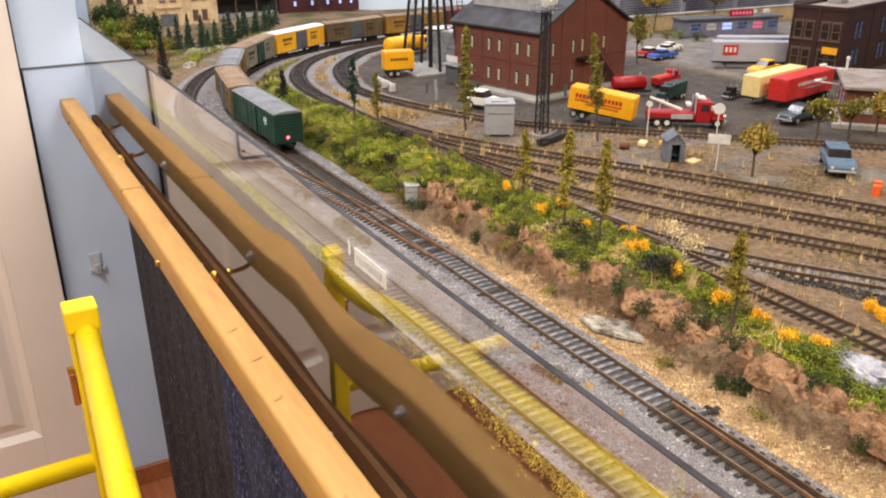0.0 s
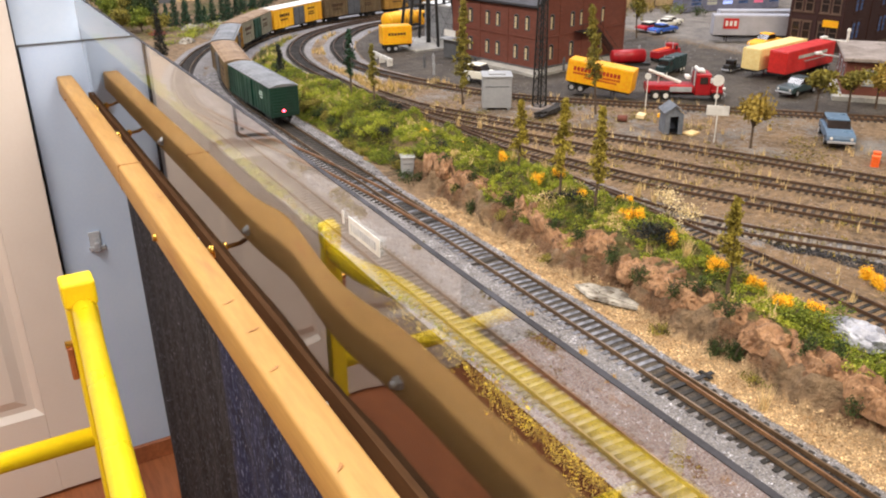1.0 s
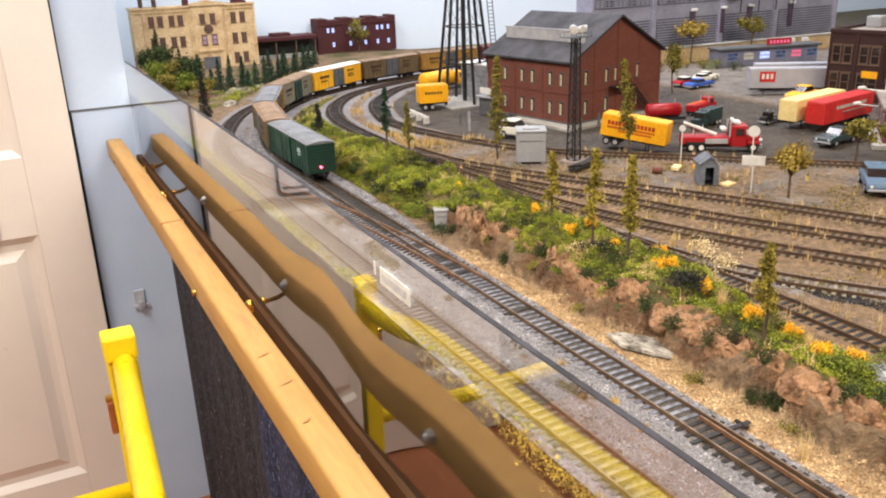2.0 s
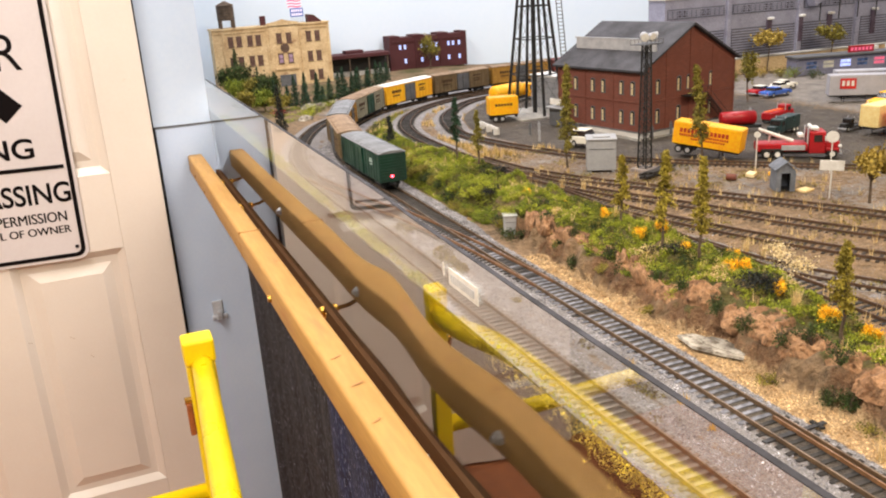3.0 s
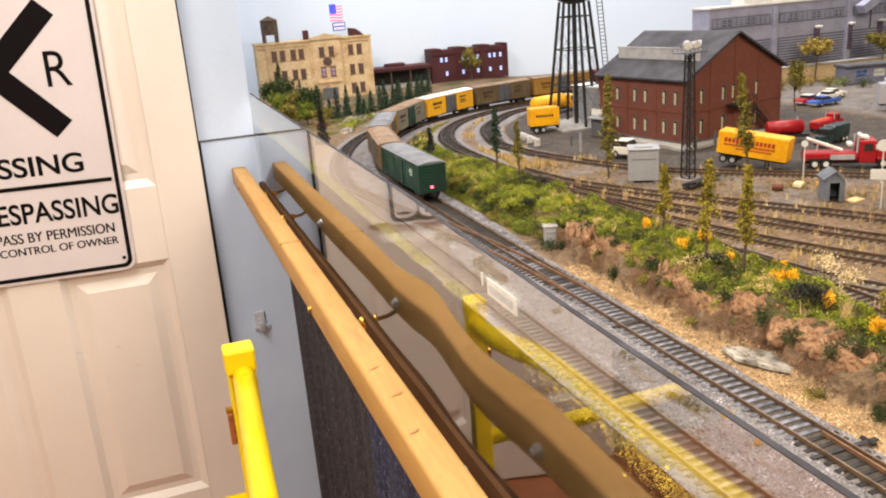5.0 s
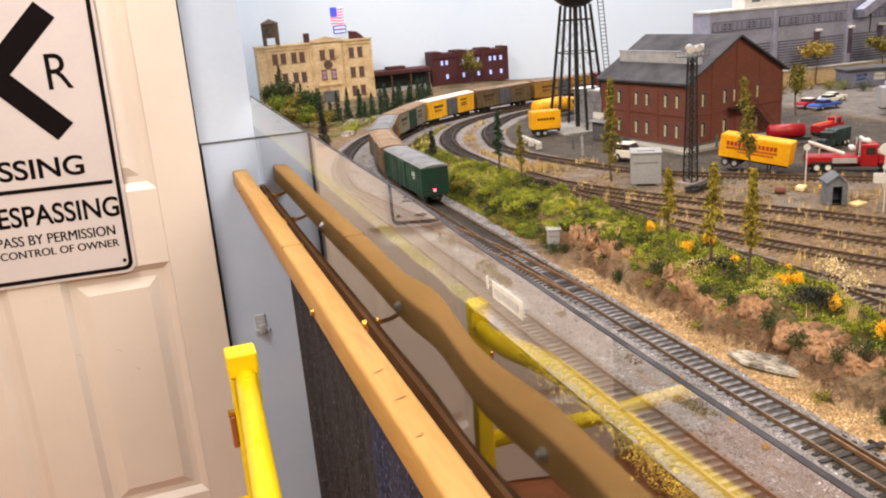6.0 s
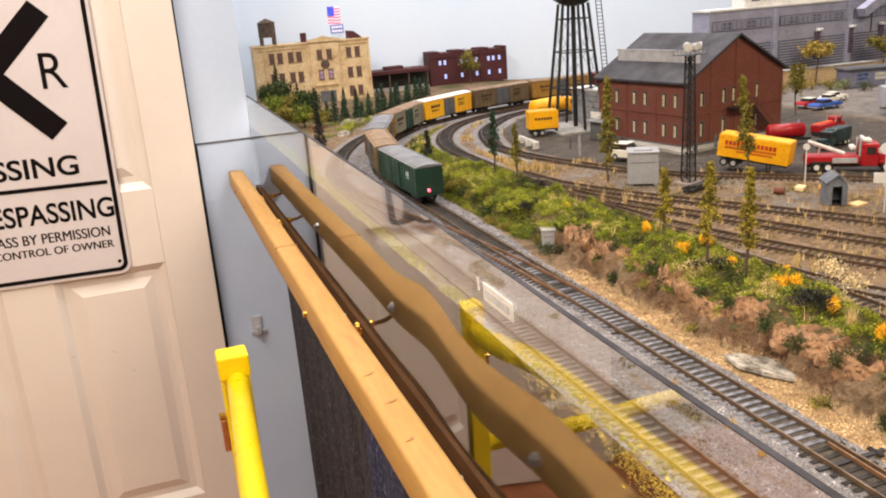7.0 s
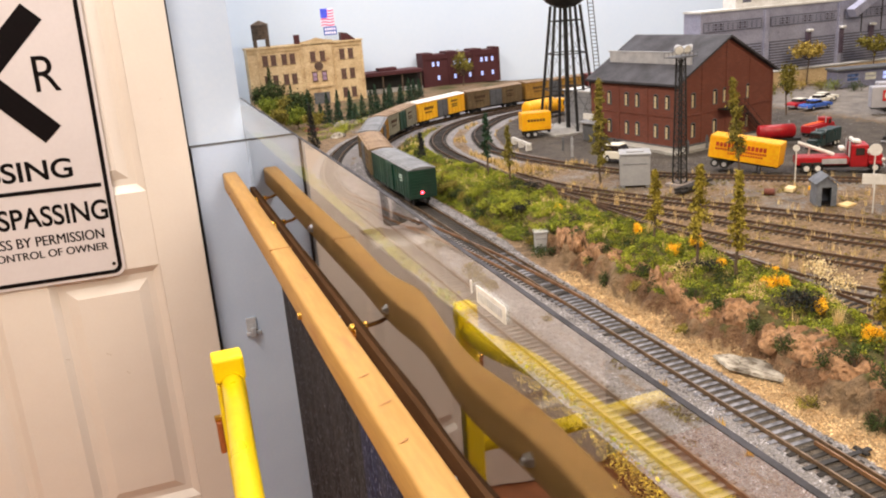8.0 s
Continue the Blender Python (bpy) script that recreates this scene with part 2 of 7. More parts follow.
M["blossom"] = surf("cream_blossom", lin(232, 214, 170), lin(206, 184, 134), 0.8, scale=80, fine=900, island=0.3)
M["straw"] = surf("straw_grass", lin(226, 202, 148), lin(198, 168, 114), 0.85, scale=80, fine=900, island=0.35)
M["bark"] = surf("bark", lin(98, 82, 66), lin(72, 60, 50), 0.9, scale=120, fine=900)
M["shanty_grey"] = surf("shanty_paint", lin(112, 118, 128), lin(90, 95, 104), 0.75, scale=60)
M["grit"] = surf("yellow_grit", lin(220, 192, 148), lin(168, 136, 96), 0.9, scale=80, fine=900, island=0.5)
M["stone"] = surf("ballast_stone", lin(184, 183, 190), lin(104, 103, 109), 0.9, scale=80, fine=900, island=0.6)
M["rock"] = surf("slab_rock", lin(182, 176, 164), lin(104, 98, 90), 0.9, scale=90, fine=300, wear_shade=lin(82, 70, 54), wear_shade_amt=0.3, bump=0.8)
# The dark third colour paints shade into the rock's crevices.
M["cliff_rock"] = surf("cliff_rock", lin(168, 130, 95), lin(124, 91, 64), 0.95, scale=80, fine=420, wear_shade=lin(68, 50, 36), wear_shade_amt=0.16, bump=0.9, depth=0.002, stretch=(1, 1, 0.5), grain=0.3)
M["plant_grey"] = surf("power_house_paint", lin(166, 168, 190), lin(146, 148, 170), 0.7, scale=20, wear_shade=lin(112, 110, 118), wear_shade_amt=-0.05)
M["plant_dark"] = surf("power_house_louvre", lin(106, 108, 122), lin(88, 90, 102), 0.7, scale=20)
M["red"] = surf("red_paint", lin(172, 20, 30), lin(146, 15, 24), 0.38, scale=40)
M["cab_yellow"] = surf("trailer_yellow", lin(250, 184, 14), lin(238, 168, 10), 0.45, scale=40)
M["cab_cream"] = surf("trailer_cream", lin(238, 216, 150), lin(224, 200, 134), 0.5, scale=40)
M["trailer_red"] = surf("trailer_red", lin(200, 44, 40), lin(182, 36, 34), 0.45, scale=40)
M["trailer_grey"] = surf("trailer_grey", lin(176, 176, 184), lin(162, 162, 170), 0.45, scale=40, grain=0.04)
M["car_blue"] = surf("blue_paint", lin(66, 108, 196), lin(54, 92, 180), 0.3, scale=40)
M["car_slate"] = surf("slate_blue_paint", lin(92, 116, 140), lin(78, 100, 124), 0.35, scale=40)
M["car_green"] = surf("dark_green_paint", lin(40, 62, 64), lin(32, 50, 54), 0.35, scale=40)
M["car_white"] = surf("white_paint", lin(236, 234, 222), lin(222, 218, 204), 0.35, scale=40)
M["orange"] = surf("orange_paint", lin(240, 110, 40), lin(226, 92, 28), 0.5, scale=40)
M["rubber"] = surf("rubber", lin(36, 35, 35), lin(28, 27, 27), 0.8, scale=90)
M["box_green"] = surf("boxcar_green", lin(18, 62, 48), lin(13, 47, 37), 0.5, scale=30, wear_shade=lin(48, 60, 50), wear_shade_amt=0.0)
M["box_tan"] = surf("boxcar_tan", lin(116, 98, 68), lin(96, 80, 56), 0.65, scale=30, wear_shade=lin(104, 78, 50), wear_shade_amt=0.2)
M["box_ochre"] = surf("boxcar_ochre", lin(176, 134, 52), lin(148, 110, 46), 0.6, scale=30, wear_shade=lin(118, 92, 52), wear_shade_amt=0.1)
M["box_grey"] = surf("boxcar_grey", lin(140, 136, 118), lin(120, 116, 100), 0.6, scale=30, wear_shade=lin(96, 100, 84), wear_shade_amt=0.15)
M["box_yellow"] = surf("boxcar_yellow", lin(246, 190, 34), lin(234, 172, 24), 0.5, scale=30)
M["box_maroon"] = surf("boxcar_maroon", lin(118, 56, 50), lin(98, 46, 42), 0.6, scale=30)
M["roof_grey"] = surf("roof_grey", lin(120, 122, 126), lin(100, 102, 106), 0.55, scale=30, wear_shade=lin(84, 84, 86), wear_shade_amt=0.0)
M["roof_brown"] = surf("roof_brown", lin(140, 116, 90), lin(120, 98, 76), 0.7, scale=30, wear_shade=lin(100, 78, 58), wear_shade_amt=0.1)
M["roof_white"] = surf("roof_white", lin(236, 232, 222), lin(220, 214, 204), 0.5, scale=30)
M["lettering_pale"] = surf("pale_lettering", lin(190, 206, 200), lin(160, 180, 176), 0.6, scale=60, bump=0)
M["lettering_red"] = surf("red_lettering", lin(188, 60, 26), lin(170, 50, 22), 0.6, scale=60, bump=0)
M["lettering_dark"] = surf("dark_lettering", lin(70, 46, 26), lin(60, 40, 26), 0.6, scale=60, bump=0)
M["lamp_red"] = surf("red_lamp", lin(255, 40, 50), lin(255, 40, 50), 0.4, scale=60, bump=0, glow=((1, 0.05, 0.08, 1), 14.0))
M["flag_red"] = surf("flag_pink", lin(236, 120, 150), lin(226, 100, 140), 0.6, glow=(lin(236, 110, 150), 0.3))
M["flag_white"] = surf("flag_white", lin(246, 240, 250), lin(240, 230, 246), 0.6, glow=(lin(246, 236, 250), 0.3))
M["flag_blue"] = surf("flag_blue", lin(76, 90, 220), lin(66, 80, 206), 0.6, glow=(lin(76, 90, 230), 0.3))


def ground_mat():
    """Model scenery: the masks say where ballast, grass, paving, grit, bare earth and pale gravel lie."""
    T = Tree("scenery_ground")
    co = T.t.nodes.new("ShaderNodeTexCoord").outputs["Object"]
    a = T.t.nodes.new("ShaderNodeAttribute")
    a.attribute_name = "cover"
    b = T.t.nodes.new("ShaderNodeAttribute")
    b.attribute_name = "cover_b"
    sa, sb = T.t.nodes.new("ShaderNodeSeparateColor"), T.t.nodes.new("ShaderNodeSeparateColor")
    T.link(a.outputs["Color"], sa.inputs[0])
    T.link(b.outputs["Color"], sb.inputs[0])
    big, _ = noise_fac(T, co, 28, 5, 0.36, 0.64)
    mid, _ = noise_fac(T, co, 140, 5, 0.36, 0.64)
    grain, raw = noise_fac(T, co, 900, 4, 0.3, 0.7)
    dirt = mixrgb(T, mid, mixrgb(T, big, lin(132, 108, 80), lin(92, 76, 57)), lin(154, 128, 98))

    def over(col, socket, c1, c2, soft=0.35):
        m = T.t.nodes.new("ShaderNodeMapRange")
        edge = T.add("ShaderNodeMath", operation="ADD")
        dev = T.add("ShaderNodeMath", operation="MULTIPLY_ADD")
        dev.inputs[1].default_value, dev.inputs[2].default_value = 0.5, -0.25
        T.link(mid, dev.inputs[0])
        T.link(socket, edge.inputs[0])
        T.link(dev.outputs[0], edge.inputs[1])
        m.inputs[1].default_value, m.inputs[2].default_value = 0.5 - soft / 2, 0.5 + soft / 2
        T.link(edge.outputs[0], m.inputs[0])
        return mixrgb(T, m.outputs[0], col, mixrgb(T, grain, c1, c2))


    earth = mixrgb(T, big, lin(170, 130, 94), lin(124, 92, 64))
    col = over(dirt, sb.outputs[1], earth, lin(86, 64, 46))
    col = over(col, sb.outputs[2], mixrgb(T, big, lin(176, 168, 158), lin(124, 118, 114)), mixrgb(T, mid, lin(126, 120, 114), lin(92, 86, 80)))
    col = over(col, sa.outputs[2], mixrgb(T, big, lin(110, 102, 92), lin(70, 64, 60)), mixrgb(T, mid, lin(88, 80, 72), lin(56, 51, 48)))
    col = over(col, sa.outputs[1], mixrgb(T, big, lin(116, 104, 54), lin(88, 88, 38)), mixrgb(T, mid, lin(64, 66, 26), lin(80, 66, 38)))
    col = over(col, sb.outputs[0], lin(206, 178, 136), lin(146, 118, 84))
    col = over(col, sa.outputs[0], mixrgb(T, big, lin(182, 179, 180), lin(160, 155, 153)), lin(98, 95, 97))
    T.link(col, T.out.inputs["Base Color"])
    T.out.inputs["Roughness"].default_value = 0.92
    hgt = T.add("ShaderNodeMath", operation="MULTIPLY_ADD")
    hgt.inputs[1].default_value = 2.5
    T.link(mid, hgt.inputs[0])
    T.link(raw, hgt.inputs[2])
    bp = T.add("ShaderNodeBump", Strength=0.85, Distance=0.0018)
    T.link(hgt.outputs[0], bp.inputs["Height"])
    T.link(bp.outputs[0], T.out.inputs["Normal"])
    return T.m


M["ground"] = ground_mat()
M["signblack"].node_tree.nodes["Principled BSDF"].inputs["Specular IOR Level"].default_value = 0.1
M["fascia"].node_tree.nodes["Principled BSDF"].inputs["Specular IOR Level"].default_value = 0.0
M["trim"].node_tree.nodes["Principled BSDF"].inputs["Specular IOR Level"].default_value = 0.05


# ---- mesh helpers ----
def finish(bm, name, material, parent=None, label="", smooth=False):
    me = bpy.data.meshes.new(name)
    bm.to_mesh(me)
    bm.free()
    for mt in (material if isinstance(material, (list, tuple)) else [material]):
        me.materials.append(mt)
    if smooth:
        for p in me.polygons:
            p.use_smooth = True
    ob = new(name, me)
    if parent:
        ob.parent = parent
    if label:
        tagged(ob, label)
    return ob


def part(name, bm, material, parent, label="", smooth=False):
    return finish(bm, name, material, parent, label, smooth)


def thing(name, label, category, m=None, group="", kind=""):
    ob = new(name)
    ob.empty_display_size = 0.02
    if m is not None:
        ob.matrix_world = m
    return tagged(ob, label, category, group, kind)


def B():
    return bmesh.new()


def box(bm, x0, x1, y0, y1, z0, z1, bev=0.0, m=None, seg=1):
    r = bmesh.ops.create_cube(bm, size=1.0)
    vs = r["verts"]
    bmesh.ops.scale(bm, vec=(x1 - x0, y1 - y0, z1 - z0), verts=vs)
    bmesh.ops.translate(bm, vec=((x0 + x1) / 2, (y0 + y1) / 2, (z0 + z1) / 2), verts=vs)
    if bev:
        es = list({e for v in vs for e in v.link_edges})
        r = bmesh.ops.bevel(bm, geom=es, offset=bev, segments=seg, affect="EDGES", profile=0.5)
        vs = list({v for f in r["faces"] for v in f.verts} | {v for v in vs if v.is_valid})
    if m is not None:
        bmesh.ops.transform(bm, matrix=m, verts=vs)
    return bm


def rod(bm, a, b, r0, r1=None, seg=8):
    a, b = Vector(a), Vector(b)
    d = b - a
    m = Matrix.Translation((a + b) / 2) @ d.to_track_quat("Z", "Y").to_matrix().to_4x4()
    bmesh.ops.create_cone(bm, cap_ends=True, segments=seg, radius1=r0, radius2=r0 if r1 is None else r1, depth=d.length, matrix=m)
    return bm


def prism(bm, outline, y0, y1):
    """An outline in x and z, carried from y0 to y1."""
    a = [bm.verts.new((x, y0, z)) for x, z in outline]
    b = [bm.verts.new((x, y1, z)) for x, z in outline]
    n = len(outline)
    bm.faces.new(a)
    bm.faces.new(b[::-1])
    for i in range(n):
        bm.faces.new((a[i], b[i], b[(i + 1) % n], a[(i + 1) % n]))
    bmesh.ops.recalc_face_normals(bm, faces=bm.faces[:])
    return bm


def from_lists(name, verts, faces, material, parent=None, smooth=False):
    me = bpy.data.meshes.new(name)
    me.from_pydata(verts, [], faces)
    for mt in (material if isinstance(material, (list, tuple)) else [material]):
        me.materials.append(mt)
    if smooth:
        for p in me.polygons:
            p.use_smooth = True
    ob = new(name, me)
    if parent:
        ob.parent = parent
    return ob


def smooth01(a, b, v):
    t = np.clip((v - a) / (b - a), 0, 1)
    return t * t * (3 - 2 * t)

# ---- the room ----
FLOOR, CEIL = -0.09, 2.4
LINE = 0.9695          # top of the lower wall panel
DX0, DX1 = -0.886, -0.127  # the door's edges
BACK = 0.32            # plane of the painted backdrop


def wall(name, label, x0, x1, y0, y1, z0, z1, material):
    return tagged(finish(box(B(), x0, x1, y0, y1, z0, z1), name, material), label, "wall", kind="structure")


tagged(finish(box(B(), -1.6, 3.1, -4.6, 0.5, FLOOR - 0.05, FLOOR), "floor", M["floor"]), "reddish brown wooden floor of the layout room", "floor", kind="structure")
tagged(finish(box(B(), -1.7, 3.2, -4.7, 0.6, CEIL, CEIL + 0.08), "ceiling", M["ceiling"]), "plain white painted ceiling", "ceiling", kind="structure")
wall("wall_west", "plain off-white painted room wall", -1.7, -1.6, -4.6, 0.1, FLOOR, CEIL, M["wall"])
wall("wall_south", "plain off-white painted room wall", -1.7, 3.2, -4.7, -4.6, FLOOR, CEIL, M["wall"])
wall("wall_east", "pale painted room wall beside the layout", 3.1, 3.2, -4.6, 0.5, FLOOR, CEIL, M["backdrop"])
wall("wall_north_1", "off-white wall beside the door", -1.6, DX0 - 0.006, 0.0, 0.1, FLOOR, CEIL, M["wall"])
wall("wall_north_2", "off-white wall above the door", DX0 - 0.006, DX1 + 0.004, 0.0, 0.1, 1.955, CEIL, M["wall"])
wall("wall_north_3", "pale blue painted end of the backdrop wall", -0.122, 0.0, 0.004, 0.1, LINE, CEIL, M["end_wall"])
# Added black sheet, not part of the room: keeps the door gap dark.
wall("wall_north_4", "black sheet added behind the door for the shaded gap", DX0 - 0.1, -0.13, 0.16, 0.2, FLOOR, 2.0, M["black"])
wall("backdrop", "pale sky blue painted backdrop behind the layout", 0.0, 3.1, BACK, BACK + 0.08, 0.9, CEIL, M["backdrop"])
wall("backdrop_return", "pale sky blue return of the backdrop", -0.012, 0.0, 0.104, BACK + 0.08, 0.9, CEIL, M["backdrop"])

panel = tagged(finish(box(B(), -0.1195, 0.075, 0.0, 0.03, FLOOR, LINE - 0.003, 0.0012), "wall_panel", M["panel_blue"]), "light blue painted wall panel at the end of the rail", "wall panel", kind="structure")
tagged(finish(box(B(), -0.122, 0.03, -0.0012, 0.004, LINE - 0.003, LINE + 0.0005), "trim", M["grey_dark"]), "thin dark seam on top of the blue panel", "trim", kind="structure")
# Black strip fills the slot beside the door to paint its shade.
tagged(finish(box(B(), -0.1265, -0.1215, 0.012, 0.03, FLOOR, 1.9), "door_jamb", M["black"]), "black strip painting the shaded gap beside the door", "door jamb", kind="structure")
tagged(finish(box(B(), -0.1205, 0.07, -0.012, -0.0005, FLOOR, FLOOR + 0.05, 0.002), "baseboard", M["floor"]), "brown wooden baseboard at the foot of the blue panel", "baseboard", kind="structure")


def six_panel_door():
    """A moulded door; the panels are sunk fields with raised centres."""
    d = thing("door_1", "cream painted six-panel door standing a little ajar", "door", kind="structure")
    y0, y1 = -0.032, 0.004
    w = DX1 - DX0
    stile, mid = 0.10, 0.10
    pw = (w - 2 * stile - mid) / 2
    rows = [(0.139, 0.725), (0.891, 1.52), (1.63, 1.83)]
    xs = [(DX0 + stile, DX0 + stile + pw), (DX1 - stile - pw, DX1 - stile)]
    bm = B()
    box(bm, DX0, xs[0][0], y0, y1, FLOOR + 0.01, 1.945, 0.0015)
    box(bm, xs[0][1], xs[1][0], y0, y1, FLOOR + 0.01, 1.945)
    box(bm, xs[1][1], DX1, y0, y1, FLOOR + 0.01, 1.945, 0.0015)
    zs = [FLOOR + 0.01] + [z for r in rows for z in r] + [1.945]
    for a, b in zip(zs[::2], zs[1::2]):
        for x0, x1 in xs:
            box(bm, x0, x1, y0, y1, a, b)
    part("door_frame", bm, M["door"], d)
    for x0, x1 in xs:
        for z0, z1 in rows:
            bm = B()
            rings = [(0.0, y0), (0.016, y0 + 0.011), (0.03, y0 + 0.011), (0.052, y0 + 0.003)]
            loops = []
            for inset, y in rings:
                loops.append([bm.verts.new(p) for p in ((x0 + inset, y, z0 + inset), (x1 - inset, y, z0 + inset), (x1 - inset, y, z1 - inset), (x0 + inset, y, z1 - inset))])
            for la, lb in zip(loops, loops[1:]):
                for i in range(4):
                    bm.faces.new((la[i], la[(i + 1) % 4], lb[(i + 1) % 4], lb[i]))
            bm.faces.new(loops[-1])
            bmesh.ops.recalc_face_normals(bm, faces=bm.faces[:])
            part("panel", bm, M["door"], d)
    for x, z, l, turn in ((-0.365, 0.5376, 0.012, -35), (-0.3332, 0.486, 0.01, -50), (-0.4481, 0.5439, 0.009, -15)):
        bm = box(B(), -l / 2, l / 2, y0 + 0.0024, y0 + 0.0031, -0.0006, 0.0006, m=Matrix.Translation((x, 0, z)) @ Matrix.Rotation(radians(-turn), 4, "Y"))
        part("scuff", bm, M["scuff"], d, "faint brown scuff")
    return d


six_panel_door()


def letters(text, cap, x, z, y, parent, width, weight=0.02, name="lettering"):
    """Raised black lettering of the built-in font, its left foot at x, z."""
    cu = bpy.data.curves.new(name, "FONT")
    cu.body, cu.size, cu.extrude, cu.offset = text, 1.0, 0.01, weight
    ob = new("draft", cu)
    dg = bpy.context.evaluated_depsgraph_get()
    me = bpy.data.meshes.new_from_object(ob.evaluated_get(dg))
    bpy.data.objects.remove(ob)
    co = np.array([v.co for v in me.vertices])
    lo, hi = co.min(0), co.max(0)
    k, kz = width / (hi[0] - lo[0]), cap / (hi[1] - lo[1])
    me.transform(Matrix.Translation((x, y, z)) @ Matrix.Rotation(radians(90), 4, "X") @ Matrix.Diagonal((k, kz, 0.04, 1)) @ Matrix.Translation((-lo[0], -lo[1], 0)))
    me.materials.clear()
    me.materials.append(M["signblack"])
    o = new(name, me)
    o.parent = parent
    return o


def rounded(bm, x0, x1, z0, z1, r, y0, y1, seg=6):
    pts = []
    for cx, cz, a0 in ((x1 - r, z1 - r, 0), (x0 + r, z1 - r, 90), (x0 + r, z0 + r, 180), (x1 - r, z0 + r, 270)):
        for i in range(seg + 1):
            a = radians(a0 + 90 * i / seg)
            pts.append((cx + r * math.cos(a), cz + r * math.sin(a)))
    return prism(bm, pts, y0, y1)


def ring(bm, outer, inner, y0, y1):
    """A closed band between two outlines of the same count."""
    n = len(outer)
    v = [[bm.verts.new((x, y, z)) for x, z in o] for o in (outer, inner) for y in (y0, y1)]
    oa, ob, ia, ib = v
    for i in range(n):
        j = (i + 1) % n
        for q in ((oa[i], oa[j], ia[j], ia[i]), (ob[i], ob[j], ib[j], ib[i]), (oa[i], oa[j], ob[j], ob[i]), (ia[i], ia[j], ib[j], ib[i])):
            bm.faces.new(q)
    bmesh.ops.recalc_face_normals(bm, faces=bm.faces[:])
    return bm


def outline(x0, x1, z0, z1, r, seg=6):
    pts = []
    for cx, cz, a0 in ((x1 - r, z1 - r, 0), (x0 + r, z1 - r, 90), (x0 + r, z0 + r, 180), (x1 - r, z0 + r, 270)):
        for i in range(seg + 1):
            a = radians(a0 + 90 * i / seg)
            pts.append((cx + r * math.cos(a), cz + r * math.sin(a)))
    return pts


def crossing_sign():
    """Sheet-metal sign on the door; local x along the sign, its lower right corner at the origin."""
    s = thing("crossing_sign", "white metal private crossing sign with black lettering on the door", "sign", pose(-0.2965, -0.0355, 0.716, 0, 1.2, 0))
    w, h = 0.414, 0.62
    part("plate", rounded(B(), -w, 0, 0, h, 0.022, -0.0015, 0.0), M["signwhite"], s)
    part("border", ring(B(), outline(-w + 0.006, -0.006, 0.006, h - 0.006, 0.018), outline(-w + 0.0145, -0.0145, 0.0145, h - 0.0145, 0.012), -0.0021, -0.0012), M["signblack"], s)
    part("divider", box(B(), -w + 0.02, -0.02, -0.0021, -0.0012, 0.198, 0.2065), M["signblack"], s)
    cx, cz, arm = -0.207, 0.436, 0.166
    for sgn in (1, -1):
        m = Matrix.Translation((cx, 0, cz)) @ Matrix.Rotation(radians(46.5 * sgn), 4, "Y")
        part("crossbuck_arm", box(B(), -arm, arm, -0.0021 - 0.0002 * (sgn > 0), -0.0012, -0.0235, 0.0235, m=m), M["signblack"], s)
    letters("R", 0.07, -0.109, 0.4015, -0.0014, s, 0.047, 0.0)
    letters("R", 0.07, -0.352, 0.4015, -0.0014, s, 0.047, 0.0)
    letters("CROSSING", 0.042, -0.362, 0.224, -0.0014, s, 0.292)
    letters("NO TRESPASSING", 0.044, -0.403, 0.127, -0.0014, s, 0.387)
    letters("RIGHT TO PASS BY PERMISSION", 0.0215, -0.384, 0.087, -0.0014, s, 0.352, 0.0)
    letters("SUBJECT TO CONTROL OF OWNER", 0.0215, -0.388, 0.056, -0.0014, s, 0.36, 0.0)
    for shift in (0.0006, 0.0011):
        letters("RIGHT TO PASS BY PERMISSION", 0.0215, -0.384 + shift, 0.087, -0.0014 - shift * 0.05, s, 0.352, 0.0)
        letters("SUBJECT TO CONTROL OF OWNER", 0.0215, -0.388 + shift, 0.056, -0.0014 - shift * 0.05, s, 0.36, 0.0)
    for z in (0.028, 0.592):
        part("screw", rod(B(), (-0.022, -0.003, z), (-0.022, 0, z), 0.004), M["signblack"], s)


crossing_sign()


def wall_hook():
    h = thing("wall_hook", "small clear plastic hook stuck on the blue panel", "hook", pose(-0.047, -0.0005, 0.51) @ Matrix.Diagonal((1.35, 1.35, 1.35, 1)))
    part("hook_plate", box(B(), -0.009, 0.009, -0.0035, 0, 0.004, 0.03, 0.0012), M["clip"], h)
    bm = box(B(), -0.011, 0.015, -0.005, 0, -0.004, 0.004, 0.001)
    box(bm, -0.004, 0.006, -0.013, -0.004, -0.003, 0.004, 0.001)
    box(bm, -0.004, 0.006, -0.014, -0.011, 0.002, 0.014, 0.001)
    part("hook_arm", bm, M["clip"], h)


wall_hook()

# ---- the edge of the layout: panel, rail, curtain ----
GTOP, GBOT = 1.0612, 0.857


def bow(y, z):
    """How far the sheet stands out of its plane: it is buckled between its bolts."""
    k = math.exp(-(((y + 1.29) / 0.17) ** 2))
    wide = smooth01(-0.25, -0.6, y) * 0.00025 * math.sin((y + 0.3) * 8.0 + 5 * (z - GBOT))
    return float(-0.0014 * k * math.cos(2 * math.pi * (y + 1.29) / 0.33) + wide)


def sheet_top(y):
    """The sheet's upper edge is not quite level: it dips towards the near end."""
    return GTOP - 0.0055 * float(smooth01(-1.15, -1.5, y))


